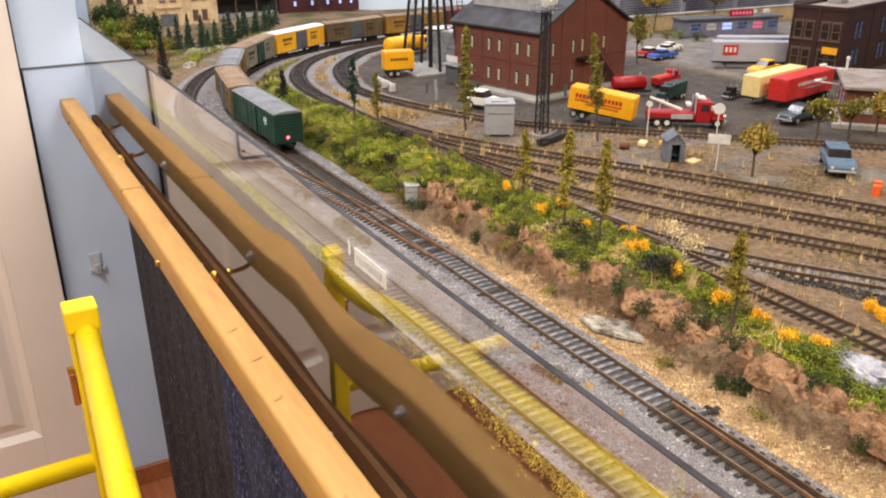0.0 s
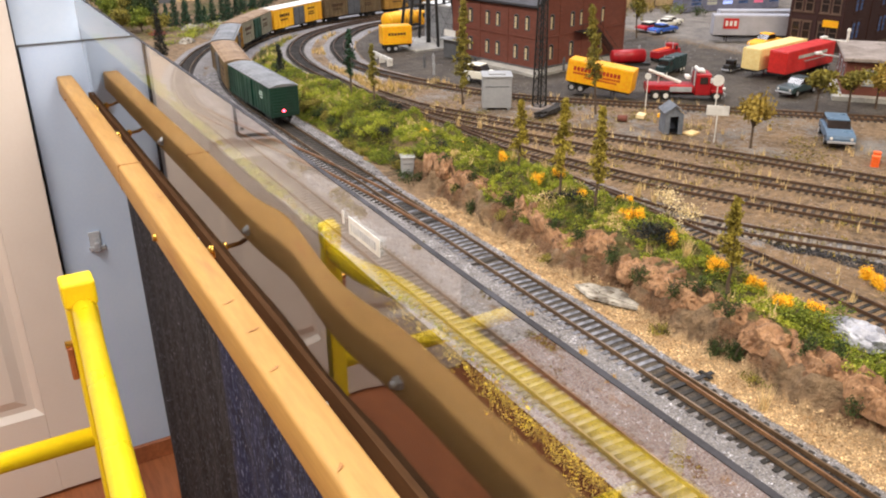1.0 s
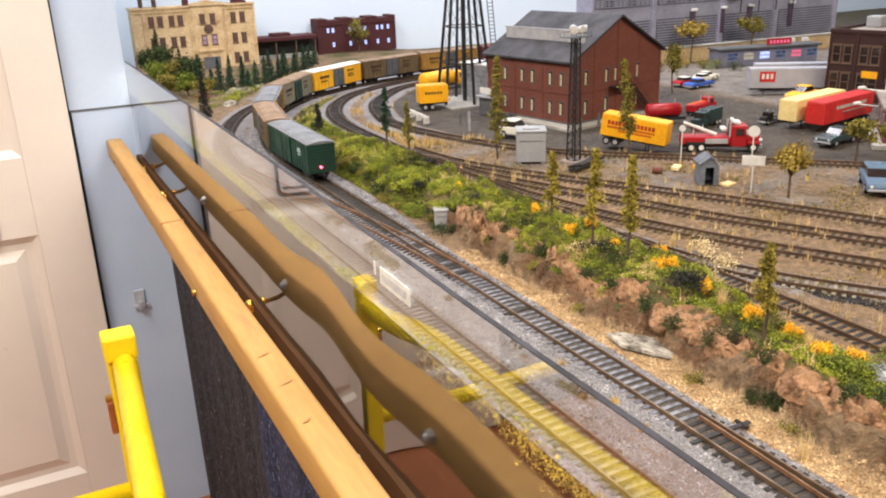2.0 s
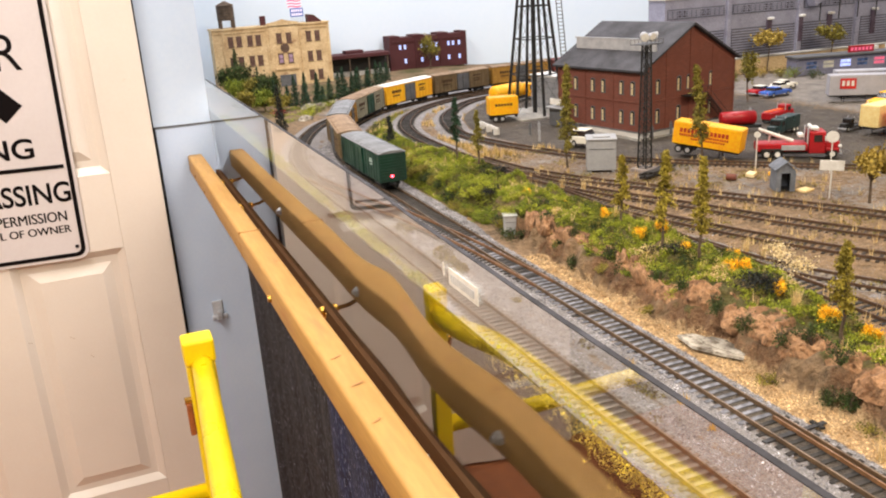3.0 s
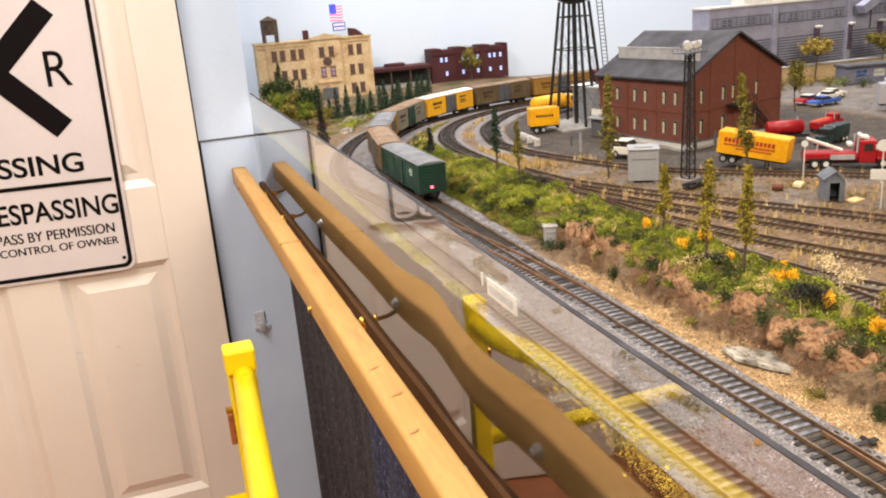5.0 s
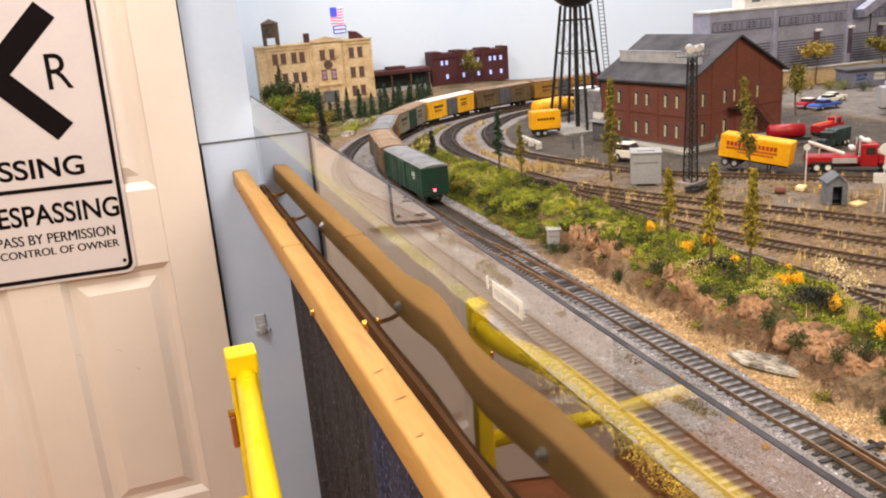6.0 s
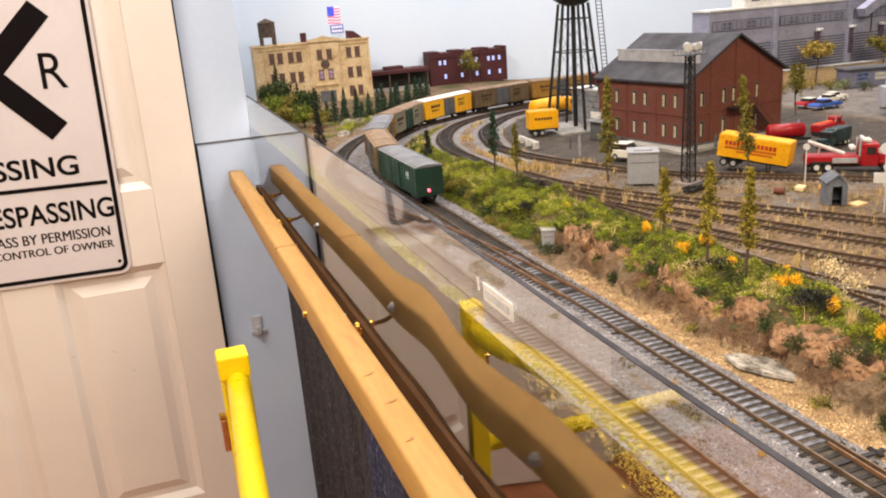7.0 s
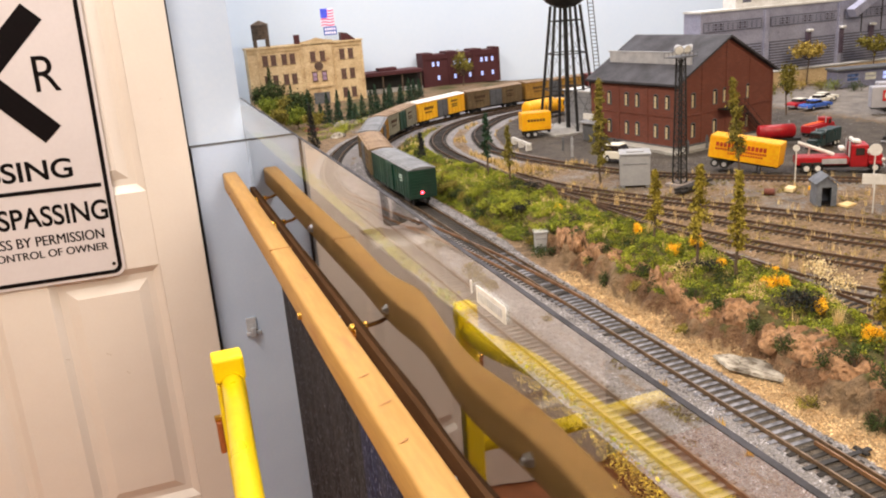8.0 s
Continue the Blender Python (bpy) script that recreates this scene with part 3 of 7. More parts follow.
def acrylic_sheet():
    """Two buckled faces and four narrow edges; the edges keep corners of their own, so that they stay sharp."""
    ys = np.arange(0.0, -2.301, -0.02)
    up = lambda i, j: GBOT + (sheet_top(ys[i]) - GBOT) * j / 8
    th, n, m = 0.0042, 9, len(ys)
    verts, faces, soft = [], [], []
    at = lambda side, i, j: (bow(ys[i], up(i, j)) + th * side, float(ys[i]) - 0.0005, up(i, j))
    for side in (0, 1):
        k = len(verts)
        verts += [at(side, i, j) for i in range(m) for j in range(n)]
        for i in range(m - 1):
            for j in range(n - 1):
                q = (k + i * n + j, k + (i + 1) * n + j, k + (i + 1) * n + j + 1, k + i * n + j + 1)
                faces.append(q if side == 0 else q[::-1])
                soft.append(True)
    for j in (0, n - 1):
        k = len(verts)
        verts += [at(side, i, j) for i in range(m) for side in (0, 1)]
        for i in range(m - 1):
            q = (k + 2 * i, k + 2 * i + 2, k + 2 * i + 3, k + 2 * i + 1)
            faces.append(q[::-1] if j == 0 else q)
            soft.append(False)
    for i in (0, m - 1):
        k = len(verts)
        verts += [at(side, i, j) for j in range(n) for side in (0, 1)]
        for j in range(n - 1):
            q = (k + 2 * j, k + 2 * j + 1, k + 2 * j + 3, k + 2 * j + 2)
            faces.append(q[::-1] if i == 0 else q)
            soft.append(False)
    panel_thing = thing("acrylic_panel", "clear acrylic guard panel along the edge of the layout", "guard panel")
    ob = from_lists("sheet", verts, faces, M["acrylic"], panel_thing)
    for p, f in zip(ob.data.polygons, soft):
        p.use_smooth = f
    ob.visible_shadow = False
    ev, ef = [], []
    for i in range(m):
        x, y, z = bow(ys[i], GTOP), float(ys[i]), sheet_top(ys[i])
        ev += [(x + 0.0001, y, z + 0.0001), (x + 0.0003, y, z + 0.0005), (x + th - 0.0003, y, z + 0.0005), (x + th - 0.0001, y, z + 0.0001)]
    for i in range(m - 1):
        for k in range(4):
            ef.append((4 * i + k, 4 * i + (k + 1) % 4, 4 * i + 4 + (k + 1) % 4, 4 * i + 4 + k))
    tagged(from_lists("top_edge", ev, ef, M["acrylic_edge"], panel_thing), "dark sawn top edge of the sheet")
    return panel_thing


acrylic_sheet()
tagged(finish(box(B(), 0.0095, 0.022, -2.3, 0.098, GBOT - 0.01, 0.990), "fascia", M["fascia"]), "dark fascia board behind the acrylic panel", "fascia", kind="structure")
tagged(finish(box(B(), -0.0055, 0.0015, -2.3, -0.001, 0.80, GBOT + 0.004), "fascia_trim", M["trim"]), "dark stained wooden trim below the acrylic panel", "trim", kind="structure")


M["nick"] = surf("worn_pine", lin(160, 114, 66), lin(172, 124, 74), 0.7, scale=200, fine=500)


def hand_rail():
    lean = 0.0079
    r = thing("hand_rail", "varnished pine hand rail on brass brackets before the panel", "hand rail", Matrix.Translation((-0.0613, 0, 0.8625)) @ Matrix(((1, lean, 0, 0), (0, 1, 0, 0), (0, 0, 1, 0), (0, 0, 0, 1))))
    bm = B()
    w, h, n = 0.0315, 0.0385, 60
    prof = outline(0, w, 0, h, 0.0045, 3)
    rows = []
    for i in range(n + 1):
        y = -0.0015 - 2.25 * i / n
        dy = 0.0006 * noise.noise((y * 5, 2, 0))
        rows.append([bm.verts.new((x + dy, y, z + 0.0005 * noise.noise((y * 6, x * 30, z * 30)))) for x, z in prof])
    m = len(prof)
    for a, b in zip(rows, rows[1:]):
        for i in range(m):
            bm.faces.new((a[i], a[(i + 1) % m], b[(i + 1) % m], b[i]))
    bm.faces.new(rows[0])
    bm.faces.new(rows[-1][::-1])
    bmesh.ops.recalc_face_normals(bm, faces=bm.faces[:])
    part("rail_bar", bm, M["wood_rail"], r, smooth=True)
    for y, x, half, turn in ((-1.183, 0.013, 0.0075, 24), (-1.247, 0.016, 0.0075, 20), (-1.318, 0.011, 0.0055, 28), (-0.856, 0.022, 0.004, 15), (-1.46, 0.008, 0.005, 50), (-1.53, 0.012, 0.004, 30)):
        bm = B()
        ring_ = [bm.verts.new((half * math.cos(q), 0.0012 * math.sin(q) * (1 + 0.6 * math.cos(q)) + 0.0012 * math.cos(q) ** 2, 0)) for q in (6.2832 * k / 14 for k in range(14))]
        low = bm.verts.new((half * 0.3, 0, -0.0004))
        for k in range(14):
            bm.faces.new((ring_[k], ring_[(k + 1) % 14], low))
        bmesh.ops.transform(bm, matrix=Matrix.Translation((x, y, h + 0.0009)) @ Matrix.Rotation(radians(turn), 4, "Z"), verts=bm.verts[:])
        part("dent", bm, M["nick"], r)
    part("butt_joint", box(B(), -0.0003, w + 0.0003, -0.691, -0.6898, 0.002, h + 0.0008), M["nick"], r)
    for y in (-0.118, -0.352, -0.945, -1.75):
        br = thing("bracket", "brass rail bracket", "bracket", None)
        br.parent = r
        face = 0.0613 - 0.0055 - lean * y
        bm = rod(B(), (face, y, -0.012), (face - 0.004, y, -0.012), 0.0085, 0.0075, 14)
        bmesh.ops.create_uvsphere(bm, u_segments=12, v_segments=8, radius=0.0062, matrix=Matrix.Translation((face - 0.0055, y, -0.007)))
        rod(bm, (face - 0.004, y, -0.03), (face - 0.004, y, -0.01), 0.0035, 0.004, 8)
        part("rosette", bm, M["brass"], br)
        bm = rod(B(), (face - 0.004, y, -0.008), (w + 0.006, y, -0.006), 0.003, seg=8)
        rod(bm, (w + 0.006, y, -0.006), (w * 0.6, y, 0.001), 0.003, seg=8)
        part("arm", bm, M["brass_dull"], br)
        for k in list(br.keys()):
            del br[k]
    for y, z, q in ((-0.12, 0.014, 0.0026), (-0.27, 0.012, 0.0026), (-0.915, 0.011, 0.0052)):
        part("screw", rod(B(), (-0.8 * q, y, z), (0.001, y, z), q * 0.8, q, 12), M["brass"] if q > 0.004 else M["brass_dull"], r)
    for y in (-0.53, -0.97, -1.36, -1.75):
        bm = rod(B(), (w - 0.001, y, 0.019), (w + 0.004, y, 0.019), 0.0075, 0.006, 6)
        rod(bm, (w, y, 0.019), (w + 0.0075, y, 0.019), 0.0034)
        part("bolt", bm, M["steel"], r)
    return r


hand_rail()


def curtain(y0, y1, out, material, label):
    """A hanging cloth with soft folds below the layout's edge."""
    ys = np.arange(y0, y1, -0.012)
    zs = np.linspace(0.845, FLOOR + 0.01, 26)
    verts, faces = [], []
    n = len(zs)
    for y in ys:
        for z in zs:
            d = (0.845 - z)
            verts.append((out + 0.010 * d * math.sin(y * 34) + 0.006 * d * math.sin(y * 71 + 1) + 0.006 * d, float(y) + 0.004 * d * math.sin(z * 9), float(z)))
    for i in range(len(ys) - 1):
        for j in range(n - 1):
            a = i * n + j
            faces.append((a, a + 1, a + n + 1, a + n))
    ob = from_lists("curtain", verts, faces, material, smooth=True)
    so = ob.modifiers.new("thickness", "SOLIDIFY")
    so.thickness = 0.002
    return tagged(ob, label, "curtain", "curtains below the layout")


curtain(-0.095, -0.83, 0.021, M["cloth"], "black flecked denim curtain hanging below the layout")
curtain(-0.80, -2.25, 0.0165, M["denim"], "blue flecked denim curtain hanging below the layout")


def barrier():
    """A yellow tube barrier in the aisle: two posts, a top rail and cross bars."""
    b = thing("safety_barrier", "yellow painted steel safety barrier standing in the aisle", "barrier", pose(-0.163, -0.95, FLOOR))
    top = 0.8515 - FLOOR
    bm = B()
    rod(bm, (0.002, 0.01, top - 0.0315), (-0.062, -1.15, top - 0.0315), 0.0128, seg=24)
    part("top_rail", bm, M["yellow"], b, smooth=True)
    part("end_cap", box(B(), -0.0185, 0.0185, -0.004, 0.03, top - 0.03, top + 0.001, 0.0035, seg=2), M["yellow"], b)
    for x, y in ((0, 0.012), (-0.063, -1.15)):
        part("post", box(B(), x - 0.017, x + 0.017, y - 0.014, y + 0.017, 0.006, top - 0.0305, 0.003), M["yellow"], b)
        part("foot", box(B(), x - 0.06, x + 0.05, y - 0.04, y + 0.04, 0, 0.007, 0.002), M["yellow"], b)
        for z in (0.735 - 0.006, 0.25):
            part("cross_bar", rod(B(), (-0.01, y, z), (-0.70, y, z), 0.0125, seg=14), M["yellow"], b, smooth=True)
    part("side_bar", rod(B(), (-0.005, 0.012, 0.46), (-0.065, -1.15, 0.46), 0.0125, seg=14), M["yellow"], b, smooth=True)
    for y in (0.012, -1.15):
        part("post", box(B(), -0.717, -0.692, y - 0.012, y + 0.012, 0.006, top - 0.05, 0.003), M["yellow"], b)
    tag = part("strap", box(B(), -0.0245, -0.0175, 0.004, 0.016, top - 0.125, top - 0.082, 0.0015), M["leather"], b, "brown leather strap on a brass snap")
    part("snap", rod(B(), (-0.0255, 0.010, top - 0.079), (-0.017, 0.010, top - 0.079), 0.0045, seg=12), M["brass"], tag)
    return b


barrier()

# ---- track plan ----
def catmull(pts, step=0.01):
    p = [Vector((*q, 0)) for q in pts]
    p = [2 * p[0] - p[1]] + p + [2 * p[-1] - p[-2]]
    out = []
    for a, b, c, d in zip(p, p[1:], p[2:], p[3:]):
        n = max(2, int((c - b).length / step))
        for i in range(n):
            t = i / n
            out.append(0.5 * (2 * b + (c - a) * t + (2 * a - 5 * b + 4 * c - d) * t * t + (3 * b - a - 3 * c + d) * t ** 3))
    out.append(p[-2])
    return [(v.x, v.y) for v in out]


def loop(x, cx, cy, r, far):
    """Straight along the panel, a quarter turn, then straight along the backdrop."""
    pts = [(x, -2.3 + i * 0.02) for i in range(int((cy + 2.3) / 0.02) + 1)]
    n = int(r * math.pi / 2 / 0.01)
    for i in range(1, n + 1):
        th = math.pi / 2 * i / n
        q = r - 0.1466 * float(smooth01(0.478, 1.495, th))
        pts.append((cx - q * math.cos(th), cy + q * math.sin(th)))
    pts += [(cx + 0.05 * i, cy + r - 0.1466) for i in range(1, int((far - cx) / 0.05) + 1)]
    return pts


TR = {
    "main": loop(0.095, 0.915, -0.842, 0.82, 2.6),
    "outer": loop(0.029, 0.915, -0.842, 0.886, 2.6),
    "inner": catmull([(0.272, -2.3), (0.272, -1.6), (0.268, -1.43), (0.262, -1.265), (0.258, -1.07), (0.251, -0.93), (0.248, -0.76), (0.254, -0.61), (0.284, -0.49), (0.347, -0.379), (0.43, -0.305), (0.53, -0.255), (0.66, -0.228), (0.85, -0.235), (1.2, -0.24)]),
    "siding": catmull([(0.66, -0.272), (0.509, -0.319), (0.428, -0.393), (0.368, -0.486), (0.331, -0.597), (0.32, -0.669), (0.332, -0.765), (0.365, -0.88), (0.40, -0.957), (0.445, -1.018), (0.515, -1.09), (0.595, -1.172), (0.74, -1.32), (0.98, -1.56)]),
    "yard_a": catmull([(0.262, -0.85), (0.278, -0.95), (0.312, -1.04), (0.36, -1.13), (0.44, -1.275), (0.512, -1.429), (0.66, -1.75)]),
    "yard_b": catmull([(0.256, -0.93), (0.27, -1.02), (0.303, -1.12), (0.345, -1.215), (0.39, -1.325), (0.461, -1.465), (0.6, -1.75)]),
    "yard_c": catmull([(0.26, -1.06), (0.272, -1.14), (0.295, -1.24), (0.338, -1.36), (0.41, -1.50), (0.53, -1.73)]),
    "yard_d": catmull([(0.265, -1.30), (0.279, -1.39), (0.31, -1.465), (0.356, -1.539), (0.46, -1.70)]),
}
TR["cross"] = catmull([(0.095, -1.34), (0.0905, -1.26), (0.0835, -1.18), (0.069, -1.07), (0.05, -0.96), (0.036, -0.87), (0.029, -0.80)])
for key in ("siding", "yard_a", "yard_b", "yard_c", "yard_d"):
    TR[key] = TR[key][::-1]


def even(pts, step):
    """Places and headings at even steps along a line of points."""
    p = np.array(pts)
    s = np.r_[0, np.cumsum(np.hypot(*np.diff(p, axis=0).T))]
    at = np.arange(step / 2, s[-1], step)
    x, y = np.interp(at, s, p[:, 0]), np.interp(at, s, p[:, 1])
    x2, y2 = np.interp(at + 0.002, s, p[:, 0]), np.interp(at + 0.002, s, p[:, 1])
    x1, y1 = np.interp(at - 0.002, s, p[:, 0]), np.interp(at - 0.002, s, p[:, 1])
    return x, y, np.arctan2(y2 - y1, x2 - x1), at


def near(track, X, Y):
    """Distance to a track, and whether a place lies to its right, seen from the near end."""
    x, y, a, _ = even(TR[track], 0.012)
    d = np.full(X.shape, 9.0)
    side = np.zeros(X.shape)
    for i in range(len(x)):
        dx, dy = X - x[i], Y - y[i]
        e = np.hypot(dx, dy)
        closer = e < d
        d = np.where(closer, e, d)
        side = np.where(closer, math.sin(a[i]) * dx - math.cos(a[i]) * dy, side)
    return d, side > 0


def bumps(X, Y, f, seed):
    """Smooth noise over a plan, from a few turned waves."""
    g = np.random.default_rng(seed)
    out = np.zeros(X.shape)
    for k in range(9):
        th, ph, ff = g.uniform(0, 6.3), g.uniform(0, 6.3), f * g.uniform(0.6, 2.2)
        out += np.sin((X * math.cos(th) + Y * math.sin(th)) * ff + ph) / 9
    return out * 2.2


def terrain(X, Y):
    """Height and covers over the plan."""
    D = {k: near(k, X, Y) for k in TR if k != "cross"}
    n1, n2, n3 = bumps(X, Y, 40, 1), bumps(X, Y, 130, 2), bumps(X, Y, 75, 8)
    n4 = np.abs(bumps(X, Y, 170, 12))
    z = 0.9945 + 0.0008 * n1 + 0.0004 * n2
    z += 0.016 * smooth01(-0.15, 0.15, Y) * smooth01(0.03, 0.09, D["outer"][0]) * smooth01(0.9, 0.6, X)
    between = D["main"][1] & ~D["inner"][1]
    dm, db = D["main"][0], D["inner"][0]
    cliff = smooth01(-1.1, -1.2, Y)
    h = (0.023 + 0.003 * cliff) * (1 + 0.22 * n1 + 0.12 * n2) * (1 - 0.62 * smooth01(-0.95, -0.6, Y))
    end = smooth01(-1.44, -1.56, Y)
    h = h * (1 - 0.28 * end * smooth01(0.06, 0.095, dm))
    back = 0.017 * end
    foot = 0.0465 + (0.010 - 0.005 * smooth01(-1.2, -1.4, Y)) * (n1 + n3) + 0.004 * n2 - 0.006 * n4 * smooth01(-1.1, -1.2, Y)
    berm = (smooth01(foot, foot + 0.018 + 0.004 * n2 - 0.008 * cliff, dm) * (1 - 0.25 * cliff) + 0.25 * cliff * smooth01(foot + 0.012, foot + 0.028, dm)) * smooth01(0.02 + back, 0.05 + back + 0.006 * n1, db) * between
    z = z + h * berm + between * (0.0012 * n2 + 0.0022 * cliff * (n4 - 0.3)) * smooth01(0.036, 0.05, dm)
    cover = np.zeros((3,) + X.shape)
    cover_b = np.zeros((3,) + X.shape)
    wide = 0.006 * smooth01(-1.42, -1.55, Y)
    slope_face = between * smooth01(foot - 0.003, foot + 0.002, dm) * smooth01(foot + 0.030 + wide + 0.01 * n2, foot + 0.016 + wide, dm) * smooth01(-1.13, -1.21, Y) * (0.62 + 0.6 * n3)
    cover_b[1] = slope_face
    cover[1] = between * smooth01(foot + 0.004 + wide + 0.01 * n2, foot + 0.02 + wide, dm) * smooth01(0.02 + back, 0.03 + back, db) * (0.95 + 0.35 * n3)
    far_green = between * smooth01(0.032, 0.038, dm) * smooth01(-1.2, -1.08, Y) * smooth01(0.02, 0.034, db)
    cover[1] = np.maximum(cover[1], far_green)
    cover[1] = np.maximum(cover[1], smooth01(0.05, 0.09, D["outer"][0]) * ~D["outer"][1] * (0.45 + 0.3 * n1))
    grit_edge = foot + 0.002
    shoulder = 0.031 - 0.0105 * smooth01(-1.1, -1.22, Y) * between
    cover_b[0] = between * smooth01(shoulder - 0.003, shoulder + 0.003, dm) * smooth01(grit_edge + 0.006, grit_edge - 0.006, dm) * smooth01(-1.2, -1.34, Y)
    lot = D["siding"][1] * smooth01(0.026, 0.036, D["siding"][0])
    pale = smooth01(0.86, 0.98, X) * smooth01(-1.0, -0.9, Y) * smooth01(-0.3, -0.5, Y)
    cover[2] = lot * (1 - pale)
    cover_b[2] = lot * pale * 0.8
    strip = D["yard_a"][1] & ~D["siding"][1]
    cover_b[2] = np.maximum(cover_b[2], strip * 0.36 + strip * 0.3 * n1)
    for k, width, amount in (("main", shoulder, 1), ("outer", 0.028, 1.0), ("inner", 0.026, 0.0), ("siding", 0.026, 0.0), ("yard_a", 0.02, 0), ("yard_b", 0.02, 0), ("yard_c", 0.02, 0), ("yard_d", 0.024, 0.6)):
        d = D[k][0]
        w = smooth01(width + 0.003, width - 0.006, d)
        z = z * (1 - w) + (0.9968 + 0.0002 * n2) * w
        if k in ("inner", "siding"):
            far = smooth01(-0.85, -0.72, Y)
            cover[0] = np.maximum(cover[0], smooth01(width + 0.006 + 0.003 * n3, width - 0.001, d) * smooth01(0.014, 0.019, d) * far)
            cover[2] = np.maximum(cover[2], smooth01(0.02, 0.015, d) * far)
        if amount:
            cover[0] = np.maximum(cover[0], smooth01(width + 0.004, width - 0.003, d) * amount)
            cover[1] *= 1 - smooth01(width + 0.004, width - 0.003, d)
        if k in ("main", "outer"):
            inside = smooth01(0.0125, 0.0105, d)
            cover[0] *= 1 - inside
            cover[2] = np.maximum(cover[2], inside)
    lane = D["outer"][1] & ~D["main"][1]
    cover[0] = np.maximum(cover[0], lane * smooth01(0.019, 0.023, D["outer"][0]) * smooth01(0.019, 0.023, dm) * (0.72 + 0.34 * n3))
    return z, np.clip(cover, 0, 1), np.clip(cover_b, 0, 1)


def ground():
    xs = np.r_[np.arange(0.0075, 0.115, 0.0045), np.arange(0.115, 0.2, 0.0022), np.arange(0.2, 0.62, 0.0045), np.arange(0.62, 1.2, 0.012), np.arange(1.2, 3.1, 0.05)]
    ys = np.r_[np.arange(-2.3, -1.85, 0.02), np.arange(-1.85, -1.1, 0.003), np.arange(-1.1, -0.25, 0.0045), np.arange(-0.25, BACK + 0.001, 0.012)]
    X, Y = np.meshgrid(xs, ys, indexing="ij")
    z, c, cb = terrain(X, Y)
    nx, ny = X.shape
    verts = np.stack([X, Y, z], -1).reshape(-1, 3)
    i, j = np.meshgrid(np.arange(nx - 1), np.arange(ny - 1), indexing="ij")
    a = (i * ny + j).ravel()
    faces = np.stack([a, a + ny, a + ny + 1, a + 1], -1)
    ob = from_lists("ground", verts.tolist(), faces.tolist(), M["ground"], smooth=True)
    for name, cc in (("cover", c), ("cover_b", cb)):
        at = ob.data.attributes.new(name, "FLOAT_COLOR", "POINT")
        rgba = np.concatenate([np.moveaxis(cc, 0, -1).reshape(-1, 3), np.ones((nx * ny, 1))], 1)
        at.data.foreach_set("color", rgba.ravel().astype(np.float32))
    return tagged(ob, "model railway scenery of ballast, grass and dirt", "scenery ground", kind="structure")


ground()
tagged(finish(box(B(), 0.021, 3.09, -2.3, BACK - 0.001, 0.93, 0.985), "layout_table", M["trim"]), "wooden table carrying the model railway layout", "table", kind="structure")


def height(x, y):
    z, _, _ = terrain(np.array([[x]]), np.array([[y]]))
    return float(z[0, 0])


# ---- track ----
def lay_track(key, label, tie, tie_row, rail, step=0.0072, singles=None):
    t = thing("track", label, "model track", group="tracks of the layout")
    x, y, a, _ = even(TR[key], 0.008)
    for s in (1, -1):
        off = 0.0089 * s
        verts, faces = [], []
        for i in range(len(x)):
            nx, ny = -math.sin(a[i]), math.cos(a[i])
            for dx, dz in ((-0.0008, 0.9976), (-0.00055, 1.0), (0.00055, 1.0), (0.0008, 0.9976)):
                verts.append((x[i] + nx * (off + dx), y[i] + ny * (off + dx), dz))
        for i in range(len(x) - 1):
            for k in range(3):
                q = i * 4 + k
                faces.append((q, q + 1, q + 5, q + 4))
        from_lists("rail", verts, faces, rail, t)
    x, y, a, at = even(TR[key], step)
    bm = box(B(), -0.0016, 0.0016, -0.0148, 0.0148, -0.0008, 0.0, 0.0003)
    me = bpy.data.meshes.new("tie")
    bm.to_mesh(me)
    bm.free()
    me.materials.append(tie)
    me_near = me.copy()
    me_near.materials.clear()
    me_near.materials.append(M["tie_dark"])
    base_v = np.array([v.co for v in me.vertices])
    base_f = [tuple(p.vertices) for p in me.polygons]
    rows_v, rows_f = [], []
    g = np.random.default_rng(len(key))
    for i in range(len(x)):
        wob = g.normal(0, 0.02)
        if singles and singles[0] <= y[i] <= singles[1]:
            dark = y[i] < -1.585 or (y[i] > -1.16 and g.uniform() > 0.12) or g.uniform() < 0.10 + 0.45 * (y[i] > -1.3)
            o = new("tie", me_near if key == "main" and dark else me)
            o.parent = t
            o.location, o.rotation_euler = (x[i], y[i], 0.9976), (0, 0, a[i] + wob)
        else:
            c, s = math.cos(a[i] + wob), math.sin(a[i] + wob)
            k = len(rows_v)
            for v in base_v:
                rows_v.append((x[i] + c * v[0] - s * v[1], y[i] + s * v[0] + c * v[1], 0.9976 + v[2]))
            rows_f += [tuple(k + q for q in f) for f in base_f]
    if rows_v:
        tagged(from_lists("tie_row", rows_v, rows_f, tie_row, t), kind="stuff")
    return t


